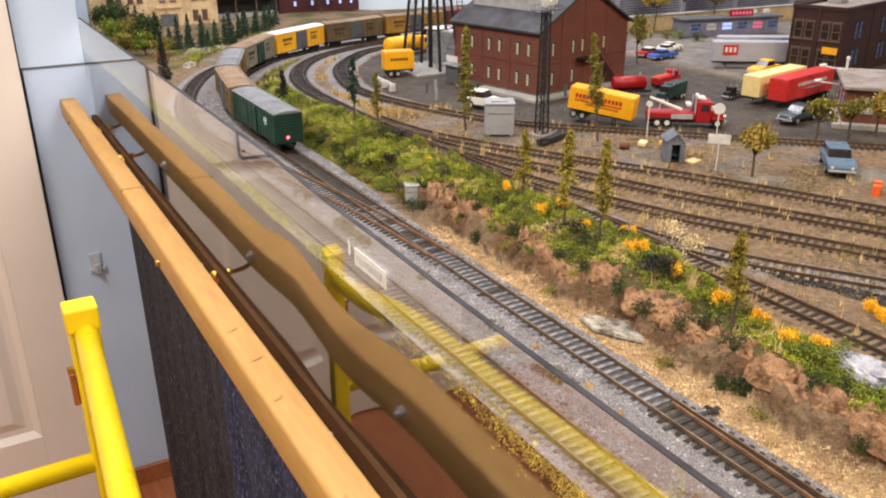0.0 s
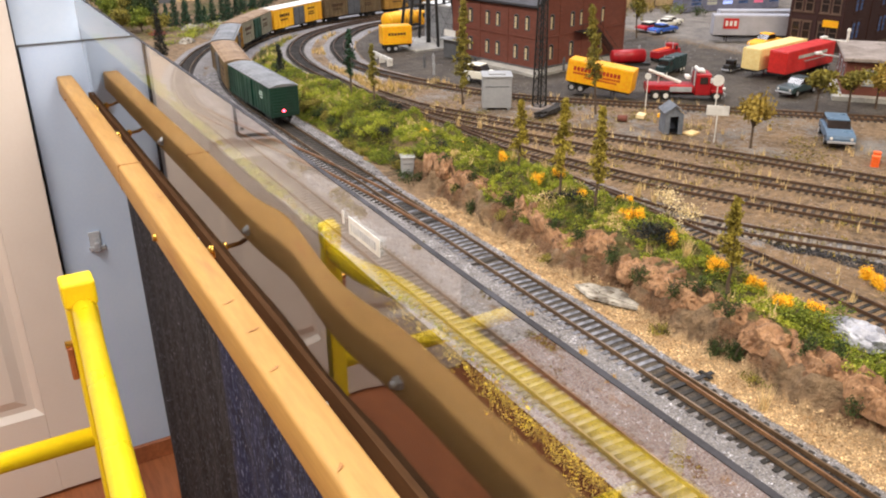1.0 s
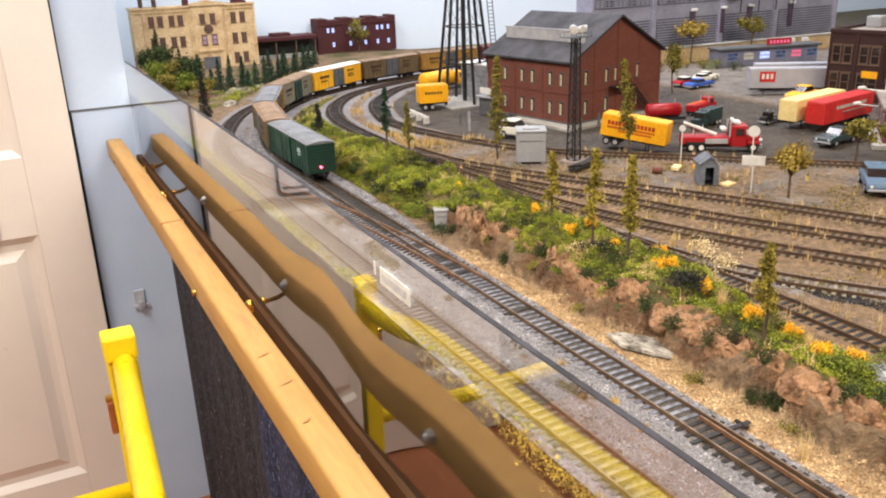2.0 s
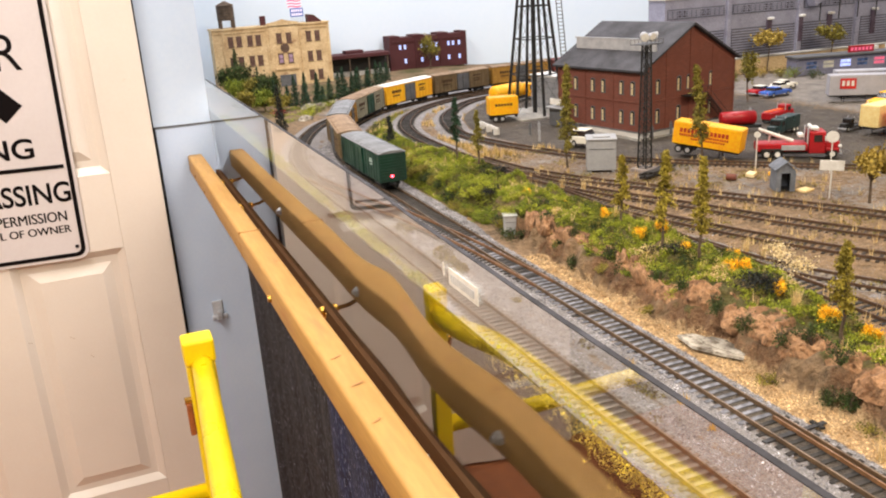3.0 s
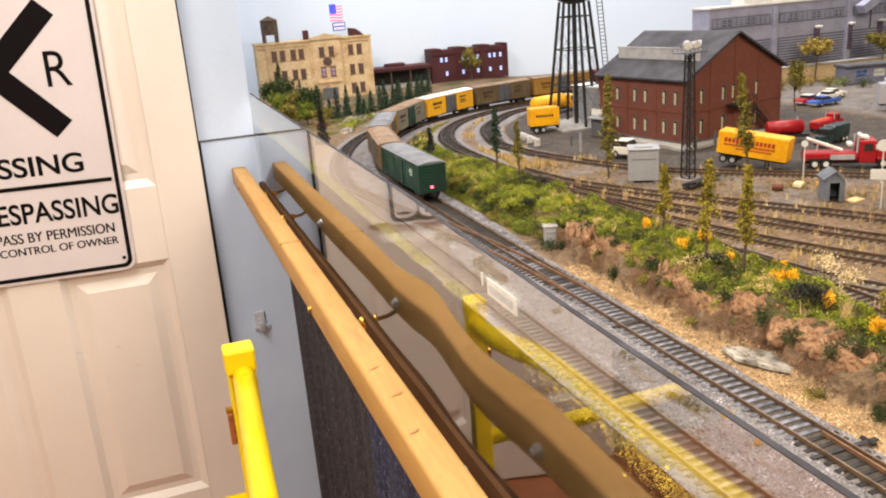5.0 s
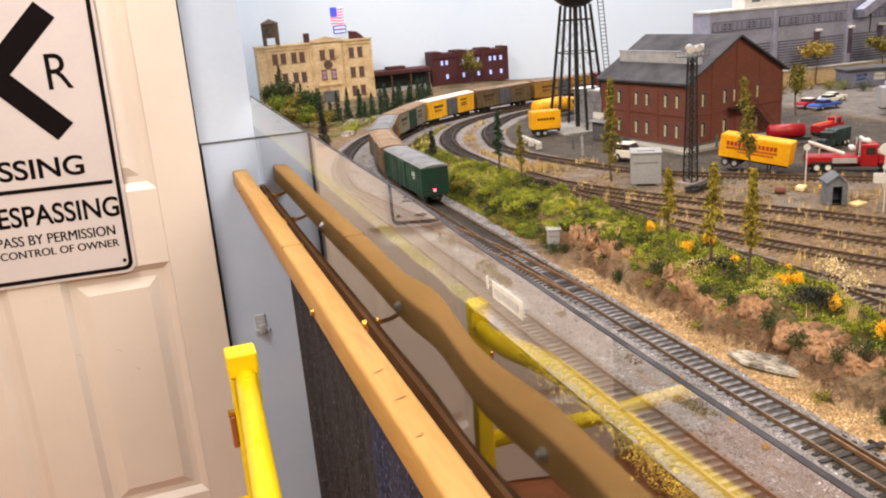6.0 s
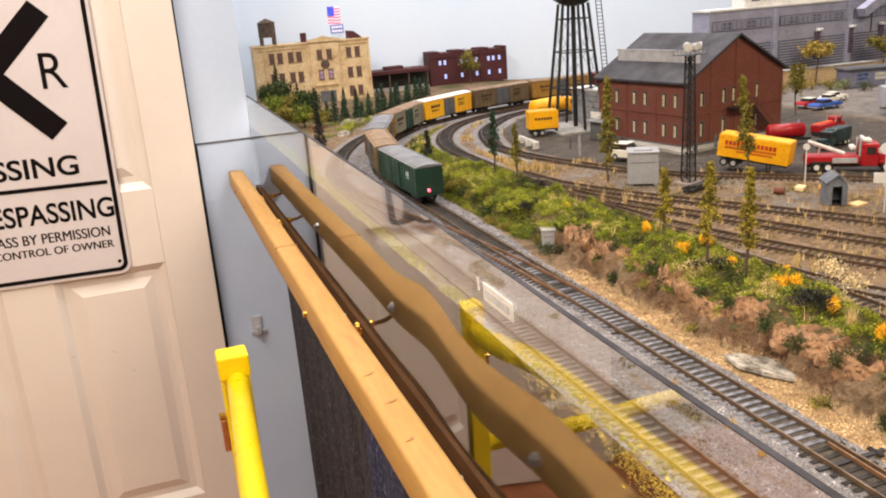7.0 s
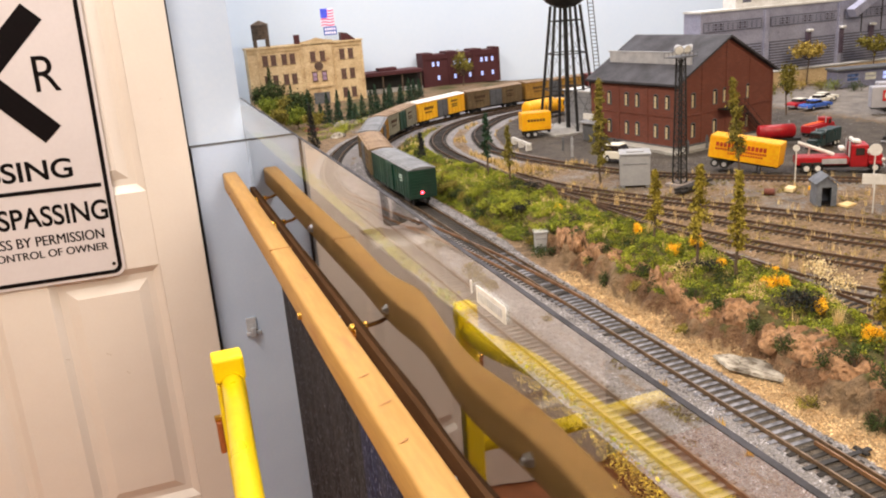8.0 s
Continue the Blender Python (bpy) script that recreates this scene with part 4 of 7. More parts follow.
lay_track("main", "main line track with grey weathered ties and rusty rails", M["tie_grey"], M["tie_dark_i"], M["rust"], singles=(-1.86, -0.2))
lay_track("outer", "outer track with grey ties behind the panel", M["tie_mid"], M["tie_dark_i"], M["rust"], singles=(-1.8, -0.8))
lay_track("inner", "inner track with dark ties and brown rails", M["tie_dark"], M["tie_dark_i"], M["rail_dark"], singles=(-1.72, -0.85))
lay_track("siding", "industry siding track in dirt", M["tie_dark"], M["tie_dark_i"], M["rail_dark"])
lay_track("yard_a", "yard track with brown rails in dirt", M["tie_dark"], M["tie_yard_i"], M["rail_dark"])
lay_track("yard_b", "yard track with brown rails in dirt", M["tie_dark"], M["tie_yard_i"], M["rail_dark"])
lay_track("yard_c", "yard track with brown rails in dirt", M["tie_dark"], M["tie_yard_i"], M["rail_dark"])
lay_track("yard_d", "spur track with pale ties", M["tie_dark"], M["tie_pale_i"], M["rail_dark"])

lay_track("cross", "crossover track with bright rusty rails beside the main line", M["tie_mid"], M["tie_dark_i"], M["rail_orange"])

# ---- the train ----
MAIN = np.array(TR["main"])
MAIN_S = np.r_[0, np.cumsum(np.hypot(*np.diff(MAIN, axis=0).T))]


def on_main(s):
    return float(np.interp(s, MAIN_S, MAIN[:, 0])), float(np.interp(s, MAIN_S, MAIN[:, 1]))


RIBS = {}


def rib(parent, name, material, size, place):
    """A small raised rib; alike ribs share one mesh."""
    key = (name, material.name)
    if key not in RIBS:
        me = bpy.data.meshes.new(name)
        bm = box(B(), -size[0] / 2, size[0] / 2, -size[1] / 2, size[1] / 2, -size[2] / 2, size[2] / 2)
        bm.to_mesh(me)
        bm.free()
        me.materials.append(material)
        RIBS[key] = me
    o = new(name, RIBS[key])
    o.parent, o.location = parent, place
    return o


def boxcar(label, length, side, roof, door, lettering, m, doors=1, lamp=False, tall=0.0465):
    """A model boxcar; local x runs along the car, z from the rail top."""
    c = thing("boxcar", label, "model boxcar", m, "cars of the train")
    L, w, z0, z1 = length / 2, 0.0172, 0.011, tall
    bm = box(B(), -L, L, -w, w, z0, z1, 0.0004)
    n = int(length / 0.0105)
    part("body", bm, side, c)
    for i in range(n + 1):
        x = -L + 0.0015 + i * (length - 0.003) / n
        if doors and abs(x) < 0.021:
            continue
        for s in (1, -1):
            rib(c, "rib", side, (0.001, 0.0012, z1 - z0 - 0.003), (x, s * w, (z0 + z1) / 2))
    for e in (1, -1):
        for k in range(9):
            rib(c, "end_rib", side, (0.0014, 2 * w - 0.004, 0.0016), (e * L, 0, z0 + 0.0048 + k * 0.0036))
    bm = prism(B(), [(-w - 0.0007, z1), (w + 0.0007, z1), (w + 0.0007, z1 + 0.0008), (w * 0.45, z1 + 0.0028), (0, z1 + 0.0034), (-w * 0.45, z1 + 0.0028), (-w - 0.0007, z1 + 0.0008)], -L - 0.0008, L + 0.0008)
    bmesh.ops.rotate(bm, verts=bm.verts[:], cent=(0, 0, 0), matrix=Matrix.Rotation(radians(90), 3, "Z"))
    part("roof", bm, roof, c)
    for i in range(int(length / 0.012)):
        rib(c, "roof_rib", roof, (0.0008, w * 1.9, 0.0012), (-L + 0.006 + i * 0.012, 0, z1 + 0.0014))
    for s in (1, -1):
        bm = box(B(), -0.0165, 0.0165, *sorted((s * w, s * (w + 0.0012))), z0 + 0.001, z1 - 0.002, 0.0002)
        for x in (-0.0165, 0, 0.016):
            box(bm, x, x + 0.0006, *sorted((s * w, s * (w + 0.0018))), z0 + 0.001, z1 - 0.002)
        part("door", bm, door, c)
        box_ = box(B(), -0.035, 0.02, *sorted((s * (w + 0.0002), s * (w + 0.0014))), z0 + 0.0002, z0 + 0.001)
        part("door_track", box_, M["black_iron"], c)
        bm = B()
        marks = ((-0.058, 0.0365, 0.010, 0.0018), (-0.058, 0.0335, 0.012, 0.0022), (-0.058, 0.030, 0.009, 0.0016)) if lamp else ((-0.066, 0.034, 0.03, 0.005), (-0.064, 0.026, 0.022, 0.0025), (0.034, 0.037, 0.022, 0.003), (0.036, 0.03, 0.018, 0.002), (0.036, 0.026, 0.02, 0.002))
        for x, z, a, b in marks:
            x = x * length / 0.175
            for k in range(5):
                xa = x + k * a / 5
                box(bm, xa, xa + a / 5 * 0.7, *sorted((s * (w + 0.00005), s * (w + 0.00075))), z - b / 2, z + b / 2)
        part("lettering", bm, lettering, c)
        bm = B()
        for k in range(7):
            z = z0 + 0.002 + k * 0.0046
            rod(bm, (L - 0.009, s * (w + 0.0014), z), (L - 0.0025, s * (w + 0.0014), z), 0.00025, seg=4)
        for x in (L - 0.009, L - 0.0025):
            rod(bm, (x, s * (w + 0.0014), z0), (x, s * (w + 0.0014), z1 - 0.002), 0.0003, seg=4)
        part("ladder", bm, side, c)
    bm = box(B(), -L + 0.002, L - 0.002, -0.004, 0.004, 0.007, z0)
    box(bm, -L + 0.03, L - 0.03, -0.012, 0.012, 0.009, z0)
    rod(bm, (-0.02, 0.006, 0.008), (0.0, 0.006, 0.008), 0.003)
    for e in (1, -1):
        box(bm, *sorted((e * L, e * (L + 0.007))), -0.0015, 0.0015, 0.0075, 0.0105, 0.0003)
    part("underframe", bm, M["black_iron"], c)
    for e in (1, -1):
        bm = B()
        for s in (1, -1):
            box(bm, e * (L - 0.026) - 0.0135, e * (L - 0.026) + 0.0135, s * 0.0118 - 0.001, s * 0.0118 + 0.001, 0.004, 0.0075, 0.0006)
        box(bm, e * (L - 0.026) - 0.003, e * (L - 0.026) + 0.003, -0.0115, 0.0115, 0.0045, 0.008)
        tr = part("truck", bm, M["black_iron"], c)
        for dx in (-0.01, 0.01):
            bm = rod(B(), (e * (L - 0.026) + dx, -0.0085, 0.0058), (e * (L - 0.026) + dx, 0.0085, 0.0058), 0.0012)
            for s in (1, -1):
                rod(bm, (e * (L - 0.026) + dx, s * 0.0078, 0.0058), (e * (L - 0.026) + dx, s * 0.0098, 0.0058), 0.0058, seg=16)
            part("wheelset", bm, M["black_iron"], tr)
    if lamp:
        bm = rod(B(), (-L - 0.002, 0.002, 0.0185), (-L, 0.002, 0.0185), 0.0015, seg=10)
        part("tail_lamp", bm, M["lamp_red"], c, "glowing red tail lamp")
    return c


CARS = [
    ("dark green boxcar with grey roof and red tail lamp", 0.163, "box_green", "roof_grey", "box_green", "lettering_pale"),
    ("weathered tan boxcar with brown roof", 0.1555, "box_tan", "roof_brown", "grey_dark", "lettering_dark"),
    ("weathered ochre boxcar with grey roof and dark door", 0.1555, "box_ochre", "roof_grey", "grey_dark", "lettering_dark"),
    ("grey boxcar with green door and brown roof", 0.1555, "box_grey", "roof_brown", "box_green", "lettering_dark"),
    ("bright yellow boxcar with white roof and dark door", 0.1555, "box_yellow", "roof_white", "grey_dark", "lettering_dark"),
    ("weathered tan boxcar with brown roof and grey door", 0.1555, "box_tan", "roof_brown", "grey_dark", "lettering_dark"),
    ("ochre boxcar with brown roof and grey door", 0.1555, "box_ochre", "roof_brown", "grey_dark", "lettering_dark"),
    ("maroon weathered boxcar with faded lettering", 0.176, "box_maroon", "box_maroon", "box_maroon", "lettering_pale"),
    ("bright red boxcar with pale lettering", 0.176, "trailer_red", "trailer_red", "red", "lettering_pale"),
    ("bright red boxcar with pale lettering", 0.176, "trailer_red", "trailer_red", "red", "lettering_pale"),
]
s_here = float(np.interp(-0.962, MAIN[:80, 1], MAIN_S[:80]))
for i, (label, length, side, roof, door, let) in enumerate(CARS):
    a, b = on_main(s_here + 0.026), on_main(s_here + length - 0.026)
    mid = ((a[0] + b[0]) / 2, (a[1] + b[1]) / 2)
    boxcar(label, length, M[side], M[roof], M[door], M[let], pose(*mid, 1.0, 0, 0, math.degrees(math.atan2(b[1] - a[1], b[0] - a[0]))), lamp=i == 0)
    s_here += length + 0.013

# ---- buildings ----
WIN = {}


def window(parent, m, w, h, surround, pane, sill=True, arch=False):
    """One framed window on a wall; local x along the wall, y out of it."""
    key = (round(w, 5), round(h, 5), surround.name, pane.name, sill, arch)
    if key not in WIN:
        t = min(w, h) * 0.13
        rise = w * 0.3 if arch else 0.0

        def edge(i):
            pts = [(-w / 2 + i, i), (w / 2 - i, i)]
            for k in range(7):
                q = math.pi * k / 6
                pts.append(((w / 2 - i) * math.cos(q), h - rise + (rise - i) * math.sin(q)) if arch else ((w / 2 - i) * (1 - k / 3), h - i))
            return pts
        bm = ring(B(), edge(0), edge(t), -0.0004, 0.0007)
        bars = [bm, box(B(), -w / 2 + t, w / 2 - t, -0.0004, 0.0006, h / 2 - t / 3, h / 2 + t / 3)]
        names = [("window", surround), ("sash_bar", surround)]
        bars.append(prism(B(), edge(t * 0.5), -0.0004, 0.0002))
        names.append(("pane", pane))
        if arch:
            # Thin cream plate stands in for the pane's lit half.
            bars.append(box(B(), -w * 0.05, w / 2 - t * 1.1, 0.0001, 0.0004, t * 1.1, h * 0.82))
            names.append(("blind", M["blind"]))
        if sill:
            bars += [box(B(), -w * 0.62, w * 0.62, -0.0004, 0.0013, -t * 0.9, 0), box(B(), -w * 0.6, w * 0.6, -0.0004, 0.001, h, h + t)]
            names += [("sill", surround), ("lintel", surround)]
        made = []
        for bm, (name, mt) in zip(bars, names):
            me = bpy.data.meshes.new(name)
            bm.to_mesh(me)
            bm.free()
            me.materials.append(mt)
            made.append((name, me))
        WIN[key] = made
    o = new("window", WIN[key][0][1])
    o.parent, o.matrix_basis = parent, m
    for name, me in WIN[key][1:]:
        p = new(name, me)
        p.parent = o
    return o


def facing(x, y, z, turn):
    """A place on a wall whose outside looks along turn degrees (0: +x)."""
    return pose(x, y, z, 0, 0, turn - 90)


def gable_shop():
    """The two-storey brick shop; its near corner at the origin, x along the gable, y along the eaves."""
    g = thing("brick_shop", "two-storey red brick shop with dark grey gabled roof", "model building", pose(0.535, -0.856, 0.995, 0, 0, 11))
    W, D, E, P = 0.213, 0.19, 0.100, 0.158
    bm = prism(B(), [(0, 0), (W, 0), (W, E), (W / 2, P), (0, E)], 0, D)
    part("wall", bm, M["brick"], g)
    for x in (0, W * 0.25, W * 0.5, W * 0.75, W):
        z = E + (P - E) * (1 - abs(x - W / 2) / (W / 2))
        part("pilaster", box(B(), max(0, x - 0.003), min(W, x + 0.003), -0.001, 0.0005, 0, z - 0.004), M["brick"], g)
    for y in (0, D / 3, 2 * D / 3, D):
        part("pilaster", box(B(), -0.001, 0.0005, max(0, y - 0.003), min(D, y + 0.003), 0, E - 0.003), M["brick"], g)
    part("belt_course", box(B(), -0.0013, W + 0.0013, -0.0013, D, E * 0.5, E * 0.5 + 0.002), M["brick"], g)
    # Darker band along the top of the wall below the eaves.
    part("eave_course", box(B(), -0.0016, 0.001, -0.001, D, E - 0.006, E - 0.001), M["brick_dark"], g)
    part("foundation", box(B(), -0.002, W + 0.002, -0.002, D + 0.002, 0, 0.0065), M["grey_dark"], g)
    ov = 0.007
    sl = (P - E) / (W / 2)
    bm = prism(B(), [(-ov, E - ov * sl + 0.001), (W / 2, P + 0.001), (W + ov, E - ov * sl + 0.001), (W + ov, E - ov * sl + 0.004), (W / 2, P + 0.0045), (-ov, E - ov * sl + 0.004)], -ov, D + ov)
    r = part("roof", bm, M["slate"], g)
    bm = B()
    box(bm, 0.036, 0.0385, 0.008, D - 0.006, E + 0.024, E + 0.0405)
    box(bm, 0.0352, 0.039, 0.006, D - 0.004, E + 0.0405, E + 0.0425)
    part("roof_board", bm, M["silver"], g, "long grey signboard on the roof slope")
    for k in range(5):
        part("board_post", rod(B(), (0.044, 0.02 + k * 0.032, E + 0.02), (0.041, 0.02 + k * 0.032, E + 0.042), 0.0007, seg=5), M["black_iron"], g)
    for y in (D / 6, D / 2, 5 * D / 6):
        for dy in (-0.0118, 0.0118):
            for z in (0.016, 0.061):
                window(g, facing(0, y + dy, z, 180), 0.0098, 0.0225, M["grey_dark"], M["glass_warm"], False, True)
    for x in (0.033, 0.08, 0.102, 0.155):
        for z in (0.016, 0.061):
            if (x, z) != (0.102, 0.016):
                window(g, facing(x, 0, z, -90), 0.0098, 0.0235, M["grey_dark"], M["glass_warm"], False, True)
    bm = box(B(), 0.085, 0.128, -0.018, -0.001, 0.052, 0.0535)
    for x in (0.086, 0.1, 0.114, 0.127):
        rod(bm, (x, -0.0175, 0.053), (x, -0.0175, 0.065), 0.0004, seg=4)
    rod(bm, (0.086, -0.0175, 0.065), (0.127, -0.0175, 0.065), 0.0004, seg=4)
    part("landing", bm, M["black_iron"], g)
    bm = B()
    for k in range(14):
        x, z = 0.128 + k * 0.004, 0.052 - k * 0.0037
        box(bm, x, x + 0.0046, -0.0165, -0.004, z - 0.001, z)
    for y in (-0.0165, -0.004):
        rod(bm, (0.128, y, 0.052), (0.184, y, 0.001), 0.0008, seg=4)
        rod(bm, (0.128, y, 0.064), (0.184, y, 0.013), 0.0004, seg=4)
    part("stair", bm, M["black_iron"], g)
    bm = box(B(), -0.018, -0.001, D * 0.86, D * 1.02, 0.0, 0.03)
    part("porch", bm, M["grey_dark"], g)
    part("porch_roof", box(B(), -0.024, 0.0, D * 0.83, D * 1.04, 0.03, 0.032), M["grey"], g)
    part("porch_sign", box(B(), -0.02, -0.018, D * 0.86, D * 1.0, 0.036, 0.046), M["white"], g)
    part("apron", box(B(), -0.028, W + 0.02, -0.024, -0.002, 0, 0.004), M["concrete"], g)
    part("dock", box(B(), -0.026, -0.002, -0.002, D * 0.6, 0, 0.0045), M["concrete"], g)


gable_shop()


def cream_factory():
    """Three-storey plaster factory front; local x along the front, its left foot at the origin."""
    f = thing("cream_factory", "cream plaster three-storey factory with roof tank and flag board", "model building", pose(0.05, 0.17, 1.008, 0, 0, 0))
    W, D, H = 0.285, 0.05, 0.146
    bm = box(B(), 0, W, 0, D, 0, H)
    part("wall", bm, M["cream"], f)
    for x in (0, 0.024, 0.128, 0.212, W - 0.006):
        part("pilaster", box(B(), x, x + 0.006, -0.0015, 0, 0, H - 0.004), M["cream"], f)
    part("cornice", box(B(), -0.001, W + 0.001, -0.002, 0, H - 0.008, H - 0.0055), M["cream"], f)
    part("centre_bay", box(B(), 0.134, 0.206, -0.003, 0, 0, H + 0.004), M["cream"], f)
    part("parapet", box(B(), -0.002, W + 0.002, -0.003, D, H, H + 0.004), M["cream"], f)
    part("gable", prism(B(), [(0.13, H + 0.002), (0.21, H + 0.002), (0.21, H + 0.008), (0.185, H + 0.012), (0.17, H + 0.016), (0.155, H + 0.012), (0.13, H + 0.008)], -0.005, 0.0), M["cream"], f)
    part("emblem", rod(B(), (0.17, -0.0045, 0.094), (0.17, -0.003, 0.094), 0.011, seg=16), M["cream_dark"], f)
    part("lintel", box(B(), 0.14, 0.2, -0.006, -0.003, 0.043, 0.048), M["cream"], f)
    part("door", box(B(), 0.15, 0.19, -0.0042, -0.003, 0.0, 0.03), M["grey_dark"], f)
    for z in (0.012, 0.058, 0.106):
        for x in (0.042, 0.062, 0.088, 0.108, 0.158, 0.182, 0.232, 0.254):
            if 0.13 < x < 0.21 and z < 0.05:
                continue
            out = -0.003 if 0.13 < x < 0.21 else 0.0
            window(f, facing(x, out, z, -90), 0.0128, 0.0225, M["cream_dark"], M["glass_brown"] if not (out and z < 0.1) else M["glass_lilac"])
    part("chimney", box(B(), 0.120, 0.133, 0.01, 0.022, H + 0.004, H + 0.026, 0.0005), M["maroon"], f)
    part("roof_shed", prism(B(), [(0.236, H + 0.004), (0.271, H + 0.004), (0.261, H + 0.013), (0.251, H + 0.021), (0.236, H + 0.023)], 0.005, 0.03), M["maroon"], f)
    bm = rod(B(), (0.041, 0.018, H + 0.022), (0.041, 0.018, H + 0.056), 0.0205, 0.0205, 20)
    tank = part("roof_tank", bm, M["bark"], f, "brown wooden roof tank on legs")
    for k in range(5):
        part("hoop", rod(B(), (0.041, 0.018, H + 0.025 + k * 0.0066), (0.041, 0.018, H + 0.0257 + k * 0.0066), 0.0209, 0.0209, 20), M["black_iron"], tank)
    part("tank_roof", rod(B(), (0.041, 0.018, H + 0.0562), (0.041, 0.018, H + 0.066), 0.0225, 0.002, 20), M["bark"], tank)
    for x, y in ((0.026, 0.004), (0.056, 0.004), (0.026, 0.032), (0.056, 0.032)):
        part("leg", box(B(), x - 0.0026, x + 0.0026, y - 0.0026, y + 0.0026, H + 0.002, H + 0.023), M["bark"], tank)
    fb = part("flag_board", box(B(), 0.190, 0.222, 0.006, 0.007, H + 0.040, H + 0.082), M["flag_white"], f, "lit board with striped flag")
    for k in range(6):
        z = H + 0.0415 + k * 0.0068
        part("stripe", prism(B(), [(0.190 + 0.0322 * q / 6, z + 0.0012 * math.sin(q * 1.1)) for q in range(7)] + [(0.190 + 0.0322 * q / 6, z + 0.0034 + 0.0012 * math.sin(q * 1.1)) for q in range(6, -1, -1)], 0.0052, 0.0059), M["flag_red"], fb)
    part("canton", box(B(), 0.1898, 0.2065, 0.0044, 0.0052, H + 0.060, H + 0.0822), M["flag_blue"], fb)
    lower = part("lower_board", box(B(), 0.194, 0.226, 0.0052, 0.0064, H + 0.019, H + 0.039), M["car_blue"], f)
    for row in range(2):
        for k in range(5):
            part("board_bar", box(B(), 0.197 + k * 0.0056, 0.2007 + k * 0.0056, 0.0045, 0.0052, H + 0.0215 + row * 0.009, H + 0.0275 + row * 0.009), M["flag_white"], lower)
    bm = B()
    for k in range(6):
        rod(bm, (0.197 + k * 0.0052, 0.008, H), (0.197 + k * 0.0052, 0.006, H + 0.04), 0.0005, seg=4)
    part("board_stand", bm, M["silver"], f)


cream_factory()


def maroon_factory():
    f = thing("maroon_factory", "dark maroon two-storey factory with blue-lit windows", "model building", pose(0.522, 0.262, 1.008))
    W, H = 0.226, 0.087
    bm = box(B(), 0, W, 0, 0.05, 0, H)
    part("wall", bm, M["maroon"], f)
    for x in (0, 0.073, 0.146, W - 0.006):
        part("pilaster", box(B(), x, x + 0.006, -0.0016, 0, 0, H + 0.001), M["maroon"], f)
    part("cornice", box(B(), 0, W, -0.0018, 0, H - 0.012, H - 0.009), M["maroon"], f)
    for x0, x1 in ((0, 0.03), (0.068, 0.1), (0.141, 0.173), (0.211, 0.226)):
        part("parapet", box(B(), x0, x1, -0.001, 0.05, H, H + 0.005), M["maroon"], f)
    for z in (0.018, 0.055):
        for x in (0.03, 0.044, 0.092, 0.106, 0.122, 0.136, 0.172, 0.186, 0.204):
            if z > 0.03 or int(x * 1000) % 4 != 2:
                window(f, facing(x, 0, z, -90), 0.0095, 0.014, M["maroon"], M["glass_blue"], False)
    s = thing("loading_shed", "low maroon loading shed with dark open front", "model building", pose(0.345, 0.25, 1.008))
    part("roof", box(B(), 0, 0.165, -0.02, 0.05, 0.048, 0.058, 0.001), M["maroon"], s)
    part("roof_monitor", box(B(), 0.05, 0.1, 0.0, 0.03, 0.058, 0.066, 0.001), M["maroon"], s)
    # Coloured black to paint the shade behind the open front.
    part("back_wall", box(B(), 0, 0.165, 0.02, 0.05, 0, 0.048), M["black"], s)
    for x in (0.004, 0.055, 0.108, 0.16):
        part("post", box(B(), x - 0.0015, x + 0.0015, -0.017, -0.014, 0, 0.048), M["bark"], s)
    part("dock", box(B(), 0, 0.165, -0.012, 0.02, 0, 0.012), M["concrete"], s)


maroon_factory()


